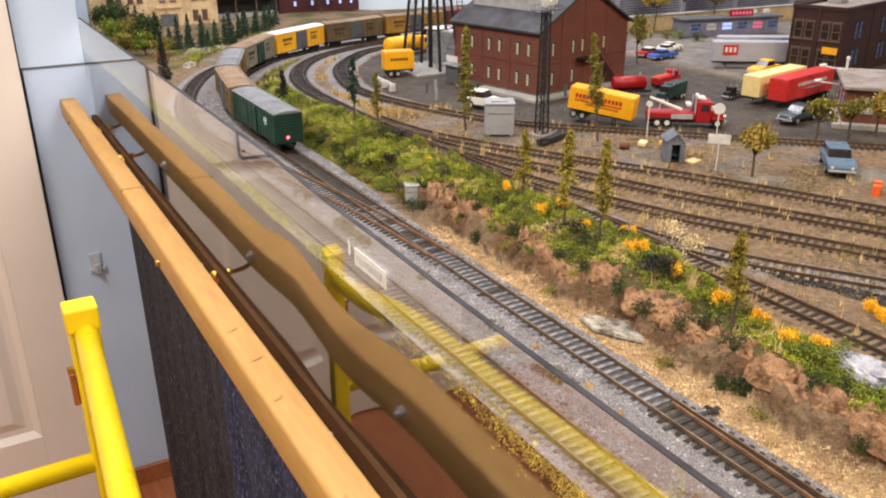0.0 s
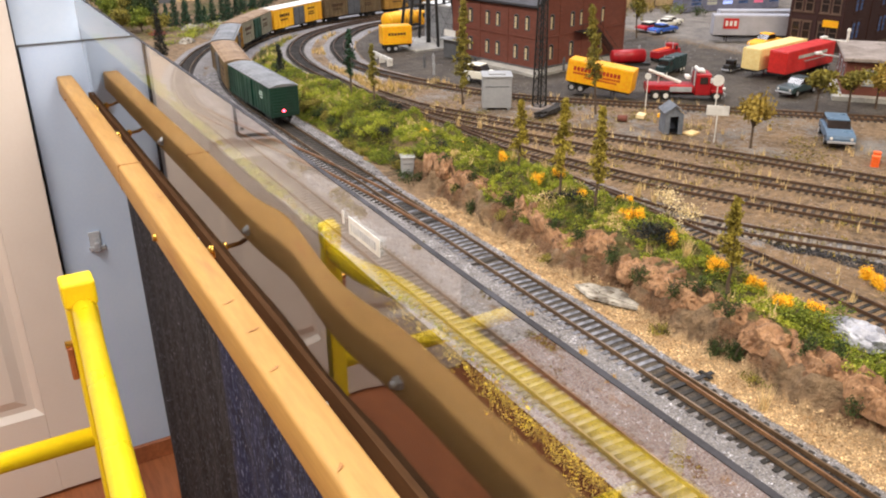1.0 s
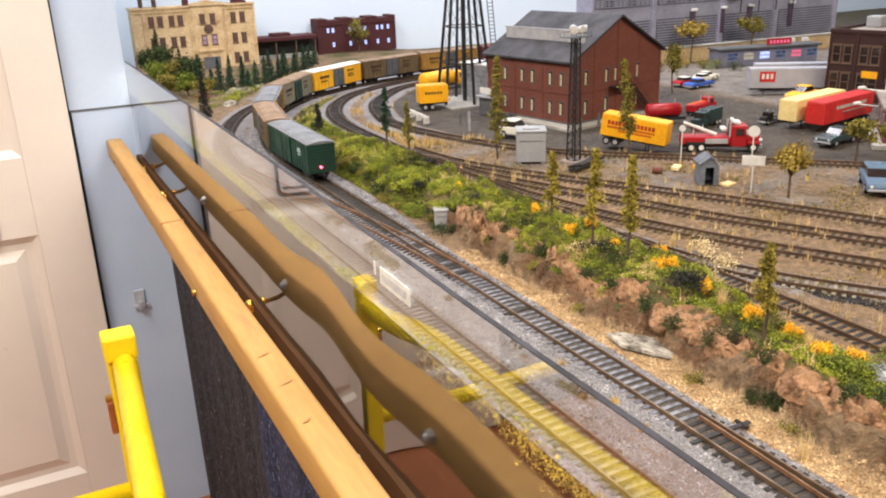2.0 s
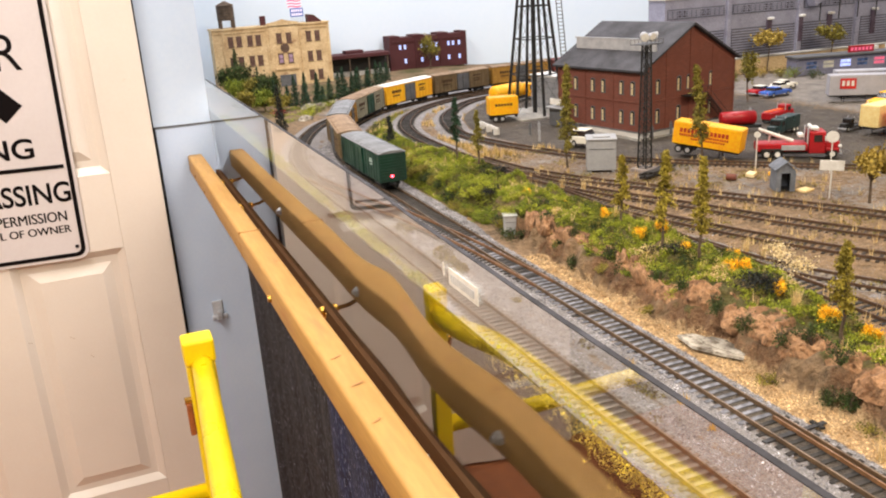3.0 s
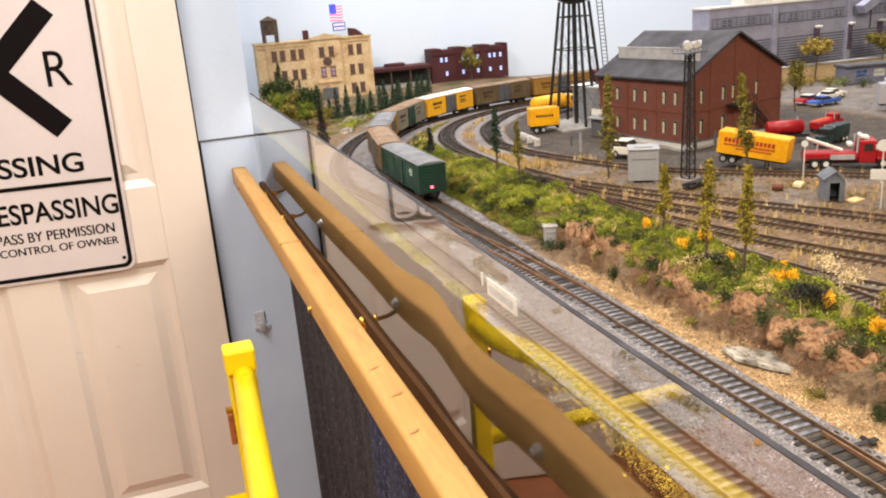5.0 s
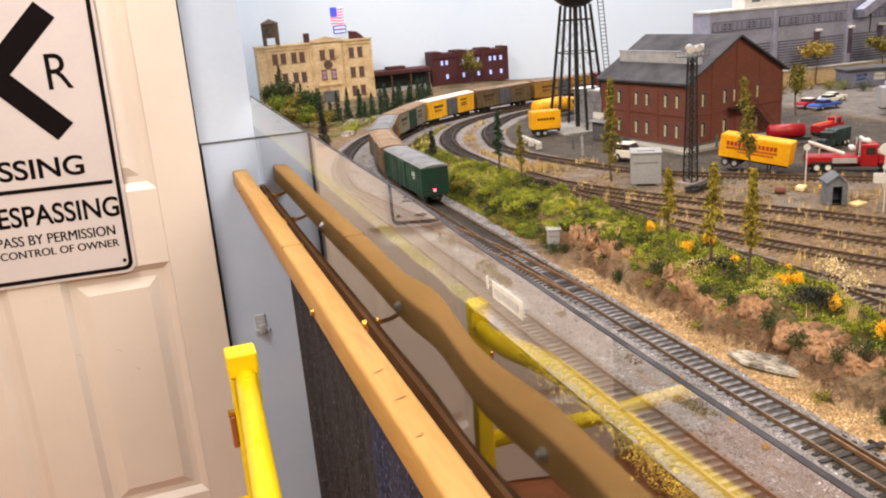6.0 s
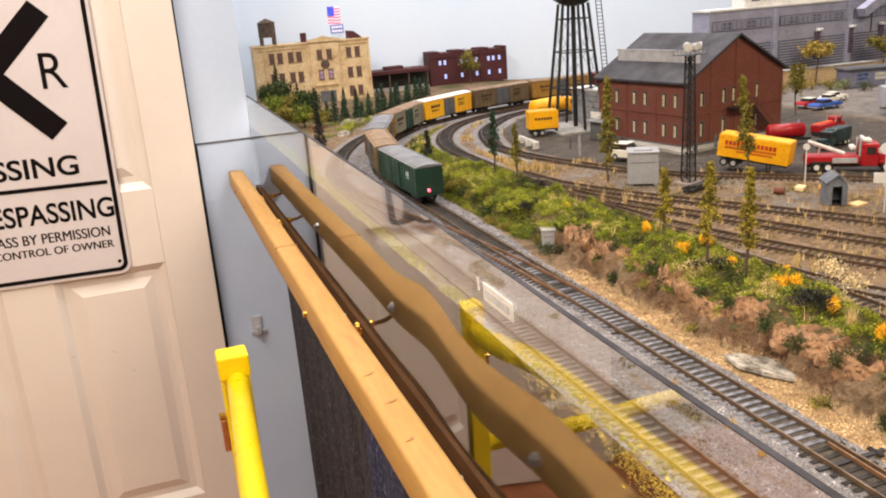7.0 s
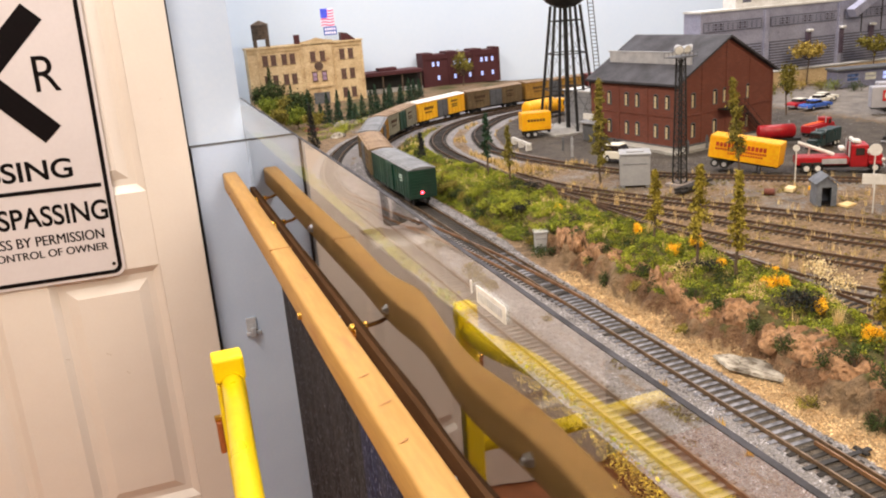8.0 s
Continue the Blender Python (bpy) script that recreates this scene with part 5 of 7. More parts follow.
def power_house():
    """Large grey industrial block at the back."""
    f = thing("power_house", "large grey industrial block with ribbed panels and roof plant", "model building", pose(0.955, -0.35, 0.995))
    W, D, H = 0.8, 0.06, 0.172
    part("wall", box(B(), 0, W, 0, D, 0, H), M["plant_grey"], f)
    part("cornice", box(B(), -0.003, W + 0.003, -0.004, D, H, H + 0.004), M["white"], f)
    bays = [(0.0, 0.165), (0.18, 0.375), (0.392, 0.56), (0.577, 0.78)]
    for x0, x1 in bays:
        part("pilaster", box(B(), x1 + 0.002, x1 + 0.013, -0.006, 0, 0, H - 0.004), M["plant_grey"], f)
        panel_ = part("ribbed_panel", box(B(), x0 + 0.006, x1 - 0.002, -0.001, 0, 0.03, 0.098), M["plant_dark"], f)
        for k in range(11):
            part("rib", box(B(), x0 + 0.006, x1 - 0.002, -0.0028, -0.0009, 0.032 + k * 0.006, 0.0345 + k * 0.006), M["plant_grey"], panel_)
        part("upper_strip", box(B(), x0 + 0.006, x1 - 0.002, -0.0012, 0, 0.13, 0.152), M["plant_dark"], f)
        n = int((x1 - x0) / 0.013)
        for k in range(n):
            window(f, facing(x0 + 0.013 + k * 0.0128, -0.0012, 0.132, -90), 0.009, 0.017, M["plant_grey"], M["glass_dark"] if k % 5 in (2, 3) else M["plant_grey"], False)
        for k in range(4):
            part("louvre_bar", box(B(), x0 + 0.006, x1 - 0.002, -0.0042, -0.0026, 0.1325 + k * 0.005, 0.1345 + k * 0.005), M["plant_grey"], f)
    for x in (0.291, 0.386, 0.477, 0.62):
        post = part("lamp_post", box(B(), x - 0.006, x + 0.006, -0.0075, -0.0015, 0.055, 0.111), M["plant_post"], f, "dark purple-grey lamp post on the wall")
        part("lamp_head", box(B(), x - 0.0065, x + 0.0065, -0.016, -0.003, 0.111, 0.117, 0.0015), M["white"], post, "white lamp head")
    part("base_band", box(B(), 0, W, -0.004, 0, 0, 0.027), M["cream"], f)
    part("penthouse", box(B(), 0.1, 0.62, 0.012, 0.055, H + 0.004, H + 0.07), M["white"], f)
    for k in range(6):
        window(f, facing(0.13 + k * 0.085, 0.012, H + 0.012, -90), 0.03, 0.022, M["white"], M["plant_dark"])
    m = Matrix.Translation((0.40, -0.02, H - 0.03)) @ Matrix.Rotation(radians(-28), 4, "Y")
    part("conveyor", box(B(), 0, 0.25, -0.012, 0.012, -0.008, 0.012, m=m), M["plant_grey"], f)
    for k in range(4):
        x = 0.43 + k * 0.06
        part("conveyor_leg", rod(B(), (x, -0.02, 0.1), (x, -0.02, H - 0.03 + (x - 0.4) * 0.5), 0.0015, seg=5), M["black_iron"], f)


power_house()


def depot():
    """Low grey storefront with a red roof sign."""
    f = thing("storefront", "low pale grey storefront with red roof sign", "model building", pose(1.185, -0.508, 0.995, 0, 0, -14))
    W, D, H = 0.25, 0.04, 0.036
    part("wall", box(B(), 0, W, 0, D, 0, H), M["store_blue"], f)
    part("roof", box(B(), -0.006, W + 0.006, -0.008, D, H, H + 0.005, 0.001), M["grey_dark"], f)
    for k, pane in enumerate(("glass_reflect", "glass_pale", "glass_blue", "glass_reflect", "flag_red", "glass_reflect")):
        window(f, facing(0.035 + k * 0.04, 0, 0.011, -90), 0.03, 0.02, M["store_blue"], M[pane], False)
    part("roof_sign", box(B(), 0.12, 0.18, 0.0, 0.003, H + 0.006, H + 0.02), M["red"], f)
    bm = B()
    for k in range(6):
        box(bm, 0.125 + k * 0.0088, 0.131 + k * 0.0088, -0.0006, 0.0, H + 0.009, H + 0.016)
    part("sign_bars", bm, M["flag_red"], f)
    for x in (0.2, 0.235):
        part("vent", box(B(), x, x + 0.012, 0.03, 0.04, H + 0.006, H + 0.014), M["white"], f)
    w = thing("retaining_wall", "tan concrete retaining wall behind the storefront", "model wall", pose(0.93, -0.385, 0.995, 0, 0, -3))
    part("face", box(B(), 0, 0.75, 0, 0.012, 0, 0.034), M["cream"], w)
    part("coping", box(B(), 0, 0.75, -0.003, 0.014, 0.034, 0.037), M["concrete"], w)


depot()


def brick_store(m, W, D, H, label, rows, cols):
    f = thing("brick_store", label, "model building", m)
    bm = box(B(), 0, W, -D, 0, 0, H)
    part("wall", bm, M["brick_dark"], f)
    for k in range(cols + 1):
        x = k * W / cols
        part("pilaster", box(B(), max(0, x - 0.003), min(W, x + 0.003), -D - 0.0012, -D, 0, H), M["brick_dark"], f)
    for k in range(3):
        y = -k * D / 2
        part("pilaster", box(B(), -0.0012, 0, max(-D, y - 0.003), min(0, y + 0.003), 0, H), M["brick_dark"], f)
    part("roof", box(B(), 0.004, W - 0.004, -D + 0.004, -0.004, H, H + 0.001), M["felt_roof"], f)
    for a in ((0, W, -D - 0.002, -D + 0.004), (0, W, -0.004, 0.002), (-0.002, 0.004, -D, 0), (W - 0.004, W + 0.002, -D, 0)):
        part("parapet", box(B(), *a, H, H + 0.006), M["brick_dark"], f)
    for r in range(rows):
        z = 0.016 + r * (H - 0.02) / rows
        for k in range(cols):
            for d in (-0.009, 0.009):
                window(f, facing((k + 0.5) * W / cols + d, -D - 0.0001, z, -90), 0.0155, 0.030, M["brick_dark"], M["glass_reflect"])
        for k in range(2):
            for d in (-0.0095, 0.0095):
                window(f, facing(-0.0001, -(k + 0.5) * D / 2 + d, z, 180), 0.0155, 0.030, M["cream_dark"], M["glass_dark"])
    for x, y in ((0.3, 0.4), (0.6, 0.6)):
        part("roof_unit", box(B(), W * x, W * x + 0.03, -D * y, -D * y + 0.025, H + 0.001, H + 0.02, 0.001), M["grey"], f)
    part("wall_sign", box(B(), -0.0035, -0.0014, -D * 0.94, -D * 0.66, H * 0.36, H * 0.46), M["cab_yellow"], f, "yellow sign with unreadable writing")
    return f


brick_store(pose(1.04, -0.905, 0.995, 0, 0, 13), 0.34, 0.092, 0.112, "dark brick two-storey warehouse with flat roof", 2, 3)


def small_depot():
    f = thing("brick_depot", "small red brick depot with flat felt roof", "model building", pose(0.888, -1.118, 0.995, 0, 0, -50))
    part("wall", box(B(), 0, 0.16, -0.134, 0, 0.006, 0.05), M["brick"], f)
    part("roof", box(B(), -0.005, 0.166, -0.141, 0.006, 0.05, 0.055, 0.001), M["felt_roof"], f)
    part("vent", prism(B(), [(0.06, 0.055), (0.1, 0.055), (0.085, 0.072), (0.075, 0.072)], -0.05, -0.02), M["grey_dark"], f)
    part("platform", box(B(), -0.012, 0.18, -0.15, 0.008, 0, 0.006), M["concrete"], f)
    for k in range(3):
        window(f, facing(0.03 + k * 0.05, -0.134, 0.02, -90), 0.014, 0.018, M["grey"], M["glass_pale"])
        window(f, facing(0, -0.025 - k * 0.04, 0.02, 180), 0.012, 0.018, M["grey"], M["glass_dark"])


small_depot()


def grey_shed():
    f = thing("corrugated_shed", "grey corrugated metal shed beside the water tower", "model building", pose(0.568, -0.605, 0.995, 0, 0, 11))
    part("wall", box(B(), 0, 0.05, 0, 0.12, 0, 0.062), M["grey_dark"], f)
    for k in range(6):
        z = 0.002 + k * 0.0102
        part("sheet", box(B(), -0.0012 - 0.0003 * (k % 2), 0.0, 0.001, 0.119, z, z + 0.0095, 0.0003), M["grey"], f)
    part("roof", box(B(), -0.003, 0.053, -0.003, 0.123, 0.062, 0.065, 0.0005), M["white"], f)


grey_shed()


def shanty():
    f = thing("watchman_shanty", "small grey wooden watchman shanty with open doorway", "model shed", pose(0.476, -1.205, 0.995, 0, 0, -28))
    w, d, h = 0.0105, 0.012, 0.0235
    bm = prism(B(), [(-w, 0), (-w, h), (0, h + 0.009), (w, h), (w, 0), (0.005, 0), (0.005, 0.021), (-0.005, 0.021), (-0.005, 0)], -d, -d + 0.002)
    prism(bm, [(-w, 0), (-w, h), (0, h + 0.009), (w, h), (w, 0)], d - 0.002, d)
    for s in (1, -1):
        box(bm, *sorted((s * w, s * (w - 0.0015))), -d + 0.002, d - 0.002, 0, h)
    part("wall", bm, M["shanty_grey"], f)
    # Black plate paints the shaded interior seen through the doorway.
    part("inside", box(B(), -w + 0.0016, w - 0.0016, -d + 0.0022, d - 0.0022, 0.0, 0.001), M["black"], f)
    for s in (1, -1):
        m = Matrix.Translation((0, 0, h + 0.0105)) @ Matrix.Rotation(radians(36 * s), 4, "Y")
        part("roof", box(B(), *sorted((0, s * 0.0155)), -d - 0.002, d + 0.002, -0.0008, 0.0006, m=m), M["shanty_grey"], f)


shanty()


def water_tower():
    t = thing("water_tower", "black steel water tower on six braced legs", "model water tower", pose(0.518, -0.550, 0.996))
    H, r0, r1 = 0.215, 0.052, 0.026
    part("pad", box(B(), -0.06, 0.075, -0.062, 0.06, -0.002, 0.002), M["concrete"], t)
    ang = [radians(20 + 60 * k) for k in range(6)]
    at = lambda k, f: Vector(((r0 + (r1 - r0) * f) * math.cos(ang[k % 6]), (r0 + (r1 - r0) * f) * math.sin(ang[k % 6]), 0.002 + H * f))
    for k in range(6):
        part("leg", rod(B(), at(k, 0), at(k, 1), 0.0028, 0.0026, 8), M["black_iron"], t)
        for f0, f1 in ((0.0, 0.33), (0.33, 0.62), (0.62, 0.88)):
            bm = rod(B(), at(k, f1), at(k + 1, f1), 0.0011, seg=5)
            rod(bm, at(k, f0), at(k + 1, f1), 0.0003, seg=4)
            rod(bm, at(k + 1, f0), at(k, f1), 0.0003, seg=4)
            part("brace", bm, M["black_iron"], t)
    part("riser", rod(B(), (0, 0, 0.002), (0, 0, H), 0.004, seg=12), M["black_iron"], t)
    bm = B()
    bmesh.ops.create_uvsphere(bm, u_segments=24, v_segments=12, radius=0.048, matrix=Matrix.Translation((0, 0, H + 0.04)) @ Matrix.Diagonal((1, 1, 0.9, 1)))
    rod(bm, (0, 0, H + 0.04), (0, 0, H + 0.11), 0.048, seg=24)
    rod(bm, (0, 0, H + 0.11), (0, 0, H + 0.14), 0.052, 0.003, 24)
    part("tank", bm, M["black_iron"], t)
    bm = B()
    p0, p1 = Vector((0.048, -0.027, 0.085)), Vector((0.034, -0.019, H + 0.06))
    side = Vector((0.0044, -0.0016, 0))
    for s in (1, -1):
        rod(bm, p0 + side * s, p1 + side * s, 0.0008, seg=4)
    for k in range(30):
        c = p0 + (p1 - p0) * (k / 30)
        rod(bm, c - side, c + side, 0.00055, seg=4)
    part("ladder", bm, M["black_iron"], t)


water_tower()


def light_tower():
    t = thing("light_tower", "dark lattice yard light tower with cluster of floodlights", "model light tower", pose(0.409, -1.038, 0.995, 0, 0, 20))
    H, a, b = 0.158, 0.0062, 0.0038
    part("pad", box(B(), -0.013, 0.013, -0.013, 0.013, -0.001, 0.0035, 0.0005), M["felt_roof"], t)
    cs = ((1, 1), (1, -1), (-1, -1), (-1, 1))
    at = lambda k, f: Vector((cs[k % 4][0] * (a + (b - a) * f), cs[k % 4][1] * (a + (b - a) * f), 0.004 + (H - 0.004) * f))
    for k in range(4):
        part("leg", rod(B(), at(k, 0), at(k, 1), 0.0011, seg=5), M["black_iron"], t)
        bm = B()
        n = 15
        for i in range(n):
            rod(bm, at(k, i / n), at(k + 1, (i + 1) / n), 0.0004, seg=4)
            rod(bm, at(k + 1, i / n), at(k, (i + 1) / n), 0.0004, seg=4)
            rod(bm, at(k, i / n), at(k + 1, i / n), 0.0004, seg=4)
        part("lattice", bm, M["black_iron"], t)
    part("platform", box(B(), -0.017, 0.017, -0.012, 0.012, H, H + 0.0012), M["grey_dark"], t)
    bm = B()
    for x in (-0.017, -0.008, 0, 0.008, 0.017):
        for y in (-0.012, 0.012):
            rod(bm, (x, y, H), (x, y, H + 0.006), 0.0004, seg=4)
    for y in (-0.012, 0.012):
        rod(bm, (-0.017, y, H + 0.006), (0.017, y, H + 0.006), 0.0004, seg=4)
    part("railing", bm, M["grey_dark"], t)
    for x, y, yaw in ((-0.010, -0.004, -140), (-0.001, -0.006, -100), (0.009, -0.003, -40), (0.004, 0.005, 60)):
        d = Vector((math.cos(radians(yaw)), math.sin(radians(yaw)), -0.25)).normalized()
        c = Vector((x, y, H + 0.010))
        bm = rod(B(), c - d * 0.003, c + d * 0.004, 0.0028, 0.0055, 14)
        fl = part("floodlight", bm, M["silver"], t)
        part("lens", rod(B(), c + d * 0.0038, c + d * 0.0045, 0.0048, 0.0048, 14), M["white"], fl)


light_tower()

# ---- vehicles ----
def wheel(parent, x, y, r, w=0.003, hub=None):
    wh = part("wheel", rod(B(), (x, y - w / 2, r), (x, y + w / 2, r), r, seg=16), M["rubber"], parent)
    s = 1 if y > 0 else -1
    part("hub", rod(B(), (x, y + s * w * 0.4, r), (x, y + s * w * 0.62, r), r * 0.55, seg=12), hub or M["silver"], wh)
    return wh


def trailer(label, length, h, material, m, bars=None, rows=(), ribs=True, nose=True, category="model trailer"):
    """A van trailer; local x along it, the nose at +x, z from the ground."""
    t = thing("trailer", label, category, m, "parked trailers")
    L, w, z0 = length / 2, 0.0143, 0.0125
    bm = box(B(), -L, L, -w, w, z0, z0 + h, 0.0006)
    part("body", bm, material, t)
    if ribs:
        for k in range(int(length / 0.008)):
            for s in (1, -1):
                rib(t, "side_rib", material, (0.0006, 0.0006, h - 0.002), (-L + 0.004 + k * 0.008, s * w, z0 + h / 2))
    part("roof", box(B(), -L + 0.0005, L - 0.0005, -w + 0.0005, w - 0.0005, z0 + h, z0 + h + 0.0007), material, t)
    part("frame", box(B(), -L + 0.002, L - 0.002, -w * 0.6, w * 0.6, z0 - 0.003, z0), M["black"], t)
    # Black box added below the body to paint the dark underside.
    part("bogie", box(B(), -L + 0.006, -L + 0.027, -w * 0.7, w * 0.7, 0.003, z0 - 0.003), M["black"], t)
    for x in (-L + 0.010, -L + 0.0225):
        for s in (1, -1):
            wheel(t, x, s * w * 0.8, 0.0055, 0.005)
    bm = B()
    for s in (1, -1):
        rod(bm, (L - 0.026, s * w * 0.6, 0), (L - 0.026, s * w * 0.6, z0), 0.0009, seg=6)
    part("landing_gear", bm, M["black"], t)
    if bars:
        for s in (1, -1):
            bm = B()
            for x0, x1, z0_, hh, n in rows:
                step = (x1 - x0) / n
                for k in range(n):
                    box(bm, x0 + k * step, x0 + (k + 0.72) * step, *sorted((s * (w + 0.00005), s * (w + 0.0005))), z0_, z0_ + hh)
            part("lettering", bm, bars, t)
    return t


def heading(a, b, z=0.9955):
    return pose((a[0] + b[0]) / 2, (a[1] + b[1]) / 2, z, 0, 0, math.degrees(math.atan2(b[1] - a[1], b[0] - a[0])))


trailer("bright yellow piggyback trailer with red lettering bars, nose down", 0.09, 0.029, M["cab_yellow"], pose(0.520, -1.0225, 0.9975, 0, 6.5, -56), M["lettering_red"], ((-0.036, 0.03, 0.029, 0.0055, 13), (-0.036, 0.03, 0.0245, 0.0026, 22), (-0.02, 0.026, 0.0205, 0.002, 14)), False)
trailer("short bright yellow trailer with dark lettering bars", 0.052, 0.03, M["cab_yellow"], heading((0.413, -0.572), (0.461, -0.583)), M["lettering_dark"], ((-0.016, 0.016, 0.028, 0.004, 6),), False)
ln = trailer("silver grey van trailer with red square emblem", 0.146, 0.034, M["trailer_grey"], heading((1.085, -0.885), (0.968, -0.80)), M["lettering_pale"], (), True)
part("emblem", box(B(), 0.03, 0.056, 0.0146, 0.0152, 0.024, 0.042), M["trailer_red"], ln)
bm = B()
for k in range(3):
    box(bm, 0.0335 + k * 0.0075, 0.038 + k * 0.0075, 0.0152, 0.0157, 0.029, 0.038)
part("emblem_bars", bm, M["white"], ln)
trailer("silver grey van trailer parked behind another", 0.146, 0.034, M["trailer_grey"], heading((1.02, -0.765), (1.14, -0.845)), None, ())
trailer("pale cream van trailer with dark underframe", 0.135, 0.03, M["cab_cream"], heading((0.905, -1.03), (0.785, -1.052)), None, (), False)
trailer("red van trailer with pale lettering bars", 0.138, 0.031, M["trailer_red"], heading((0.925, -1.068), (0.79, -1.092)), M["lettering_pale"], ((-0.045, 0.04, 0.031, 0.0045, 12), (-0.06, 0.05, 0.025, 0.0012, 1)), False)


def automobile(label, material, m, cabin=None, length=0.058, w=0.0105, low=0.0, wagon=False, group="parked cars"):
    """A sedan; local x forward, z from the ground."""
    c = thing("car", label, "model car", m, group)
    L = length / 2
    prof = [(-L, 0.0045), (-L, 0.0085), (-L * 0.95, 0.0105), (-L * 0.4, 0.0112), (L * 0.35, 0.0112), (L * 0.93, 0.0098), (L, 0.0078), (L, 0.0042)]
    bm = prism(B(), prof, -w, w)
    bmesh.ops.bevel(bm, geom=bm.edges[:], offset=0.0007, segments=2, affect="EDGES", profile=0.5)
    part("body", bm, material, c)
    back = -L * 0.92 if wagon else -L * 0.55
    bm = prism(B(), [(back, 0.011), (back + 0.004, 0.0162 - low), (L * 0.08, 0.0165 - low), (L * 0.33, 0.011)], -w * 0.82, w * 0.82)
    bmesh.ops.bevel(bm, geom=bm.edges[:], offset=0.0006, segments=2, affect="EDGES", profile=0.5)
    part("glasshouse", bm, M["glass_dark"], c)
    part("cabin_roof", box(B(), back + 0.0035, L * 0.09, -w * 0.8, w * 0.8, 0.016 - low, 0.0172 - low, 0.0005), cabin or material, c)
    for x in (-L * 0.6, L * 0.62):
        for s in (1, -1):
            wheel(c, x, s * (w - 0.0008), 0.0039, 0.0024)
    for e in (1, -1):
        part("bumper", box(B(), *sorted((e * L, e * (L + 0.0012))), -w * 0.95, w * 0.95, 0.0042, 0.006, 0.0003), M["silver"], c)
        for s in (1, -1):
            part("lamp", rod(B(), (e * (L - 0.0003), s * w * 0.7, 0.0078), (e * (L + 0.0005), s * w * 0.7, 0.0078), 0.0012), M["white"] if e > 0 else M["red"], c)
    return c


automobile("blue sedan parked on pale gravel", M["car_blue"], pose(0.955, -0.69, 0.996, 0, 0, 8), length=0.066, w=0.0118)
automobile("red and white sedan parked beside a blue one", M["red"], pose(0.955, -0.655, 0.996, 0, 0, 10), M["car_white"], length=0.066, w=0.0118)
automobile("white sedan parked on pale gravel", M["car_white"], pose(1.035, -0.628, 0.996, 0, 0, 6))
automobile("white sedan parked on pale gravel", M["car_white"], pose(1.01, -0.645, 0.996, 0, 0, 9))
automobile("slate blue station wagon parked beside the siding", M["car_slate"], pose(0.607, -1.328, 0.996, 0, 0, -136) @ Matrix.Diagonal((1.25, 1.4, 1.4, 1)), wagon=True)
automobile("dark green sedan parked by the red trailer", M["car_green"], pose(0.757, -1.156, 0.996, 0, 0, 188) @ Matrix.Diagonal((1.15, 1.2, 1.3, 1)))


def cab_truck(label, material, m, name="truck"):
    t = thing(name, label, "model truck", m, "parked trucks")
    part("cab", box(B(), 0.012, 0.03, -0.012, 0.012, 0.006, 0.032, 0.0015, seg=2), material, t)
    part("windscreen", box(B(), 0.0296, 0.0306, -0.0105, 0.0105, 0.02, 0.029), M["glass_dark"], t)
    for s in (1, -1):
        part("side_window", box(B(), 0.017, 0.026, *sorted((s * 0.0118, s * 0.0124)), 0.02, 0.028), M["glass_dark"], t)
    part("hood", box(B(), 0.03, 0.046, -0.009, 0.009, 0.006, 0.02, 0.0015, seg=2), material, t)
    part("bumper", box(B(), 0.046, 0.0485, -0.012, 0.012, 0.005, 0.009, 0.0005), M["silver"], t)
    part("chassis", box(B(), -0.045, 0.044, -0.006, 0.006, 0.005, 0.009), M["black"], t)
    for s in (1, -1):
        part("fender", box(B(), 0.031, 0.045, *sorted((s * 0.009, s * 0.0128)), 0.009, 0.0125, 0.0008), material, t)
        for x in (0.038, -0.022, -0.034):
            wheel(t, x, s * 0.0105, 0.0056, 0.004, M["white"])
        part("stack", rod(B(), (0.0105, s * 0.0095, 0.012), (0.0105, s * 0.0095, 0.036), 0.0011), M["silver"], t)
    return t


wr = cab_truck("red wrecker truck with white boom and white lamps", M["red"], pose(0.604, -1.095, 0.996, 0, 0, -35) @ Matrix.Diagonal((1.1, 1.1, 1.1, 1)), "wrecker_truck")
part("wrecker_body", box(B(), -0.046, 0.011, -0.012, 0.012, 0.009, 0.018, 0.001), M["red"], wr)
part("boom", rod(B(), (-0.004, 0, 0.019), (-0.043, 0, 0.034), 0.0024, 0.0019, 8), M["white"], wr)
part("boom_post", rod(B(), (-0.03, 0.004, 0.018), (-0.03, 0, 0.029), 0.001), M["white"], wr)
for x, z in ((0.02, 0.0335), (0.004, 0.026), (0.036, 0.021)):
    part("beacon", box(B(), x - 0.003, x + 0.003, -0.007, 0.007, z - 0.0015, z + 0.0025, 0.0008), M["white"], wr)
part("tool_box", box(B(), -0.018, 0.008, -0.0128, -0.0119, 0.0105, 0.0165, 0.0002), M["silver"], wr)
part("light_bar", box(B(), 0.013, 0.017, -0.0125, 0.0125, 0.034, 0.0375, 0.0008), M["white"], wr)
part("grille", box(B(), 0.0462, 0.0468, -0.006, 0.006, 0.008, 0.018), M["silver"], wr)
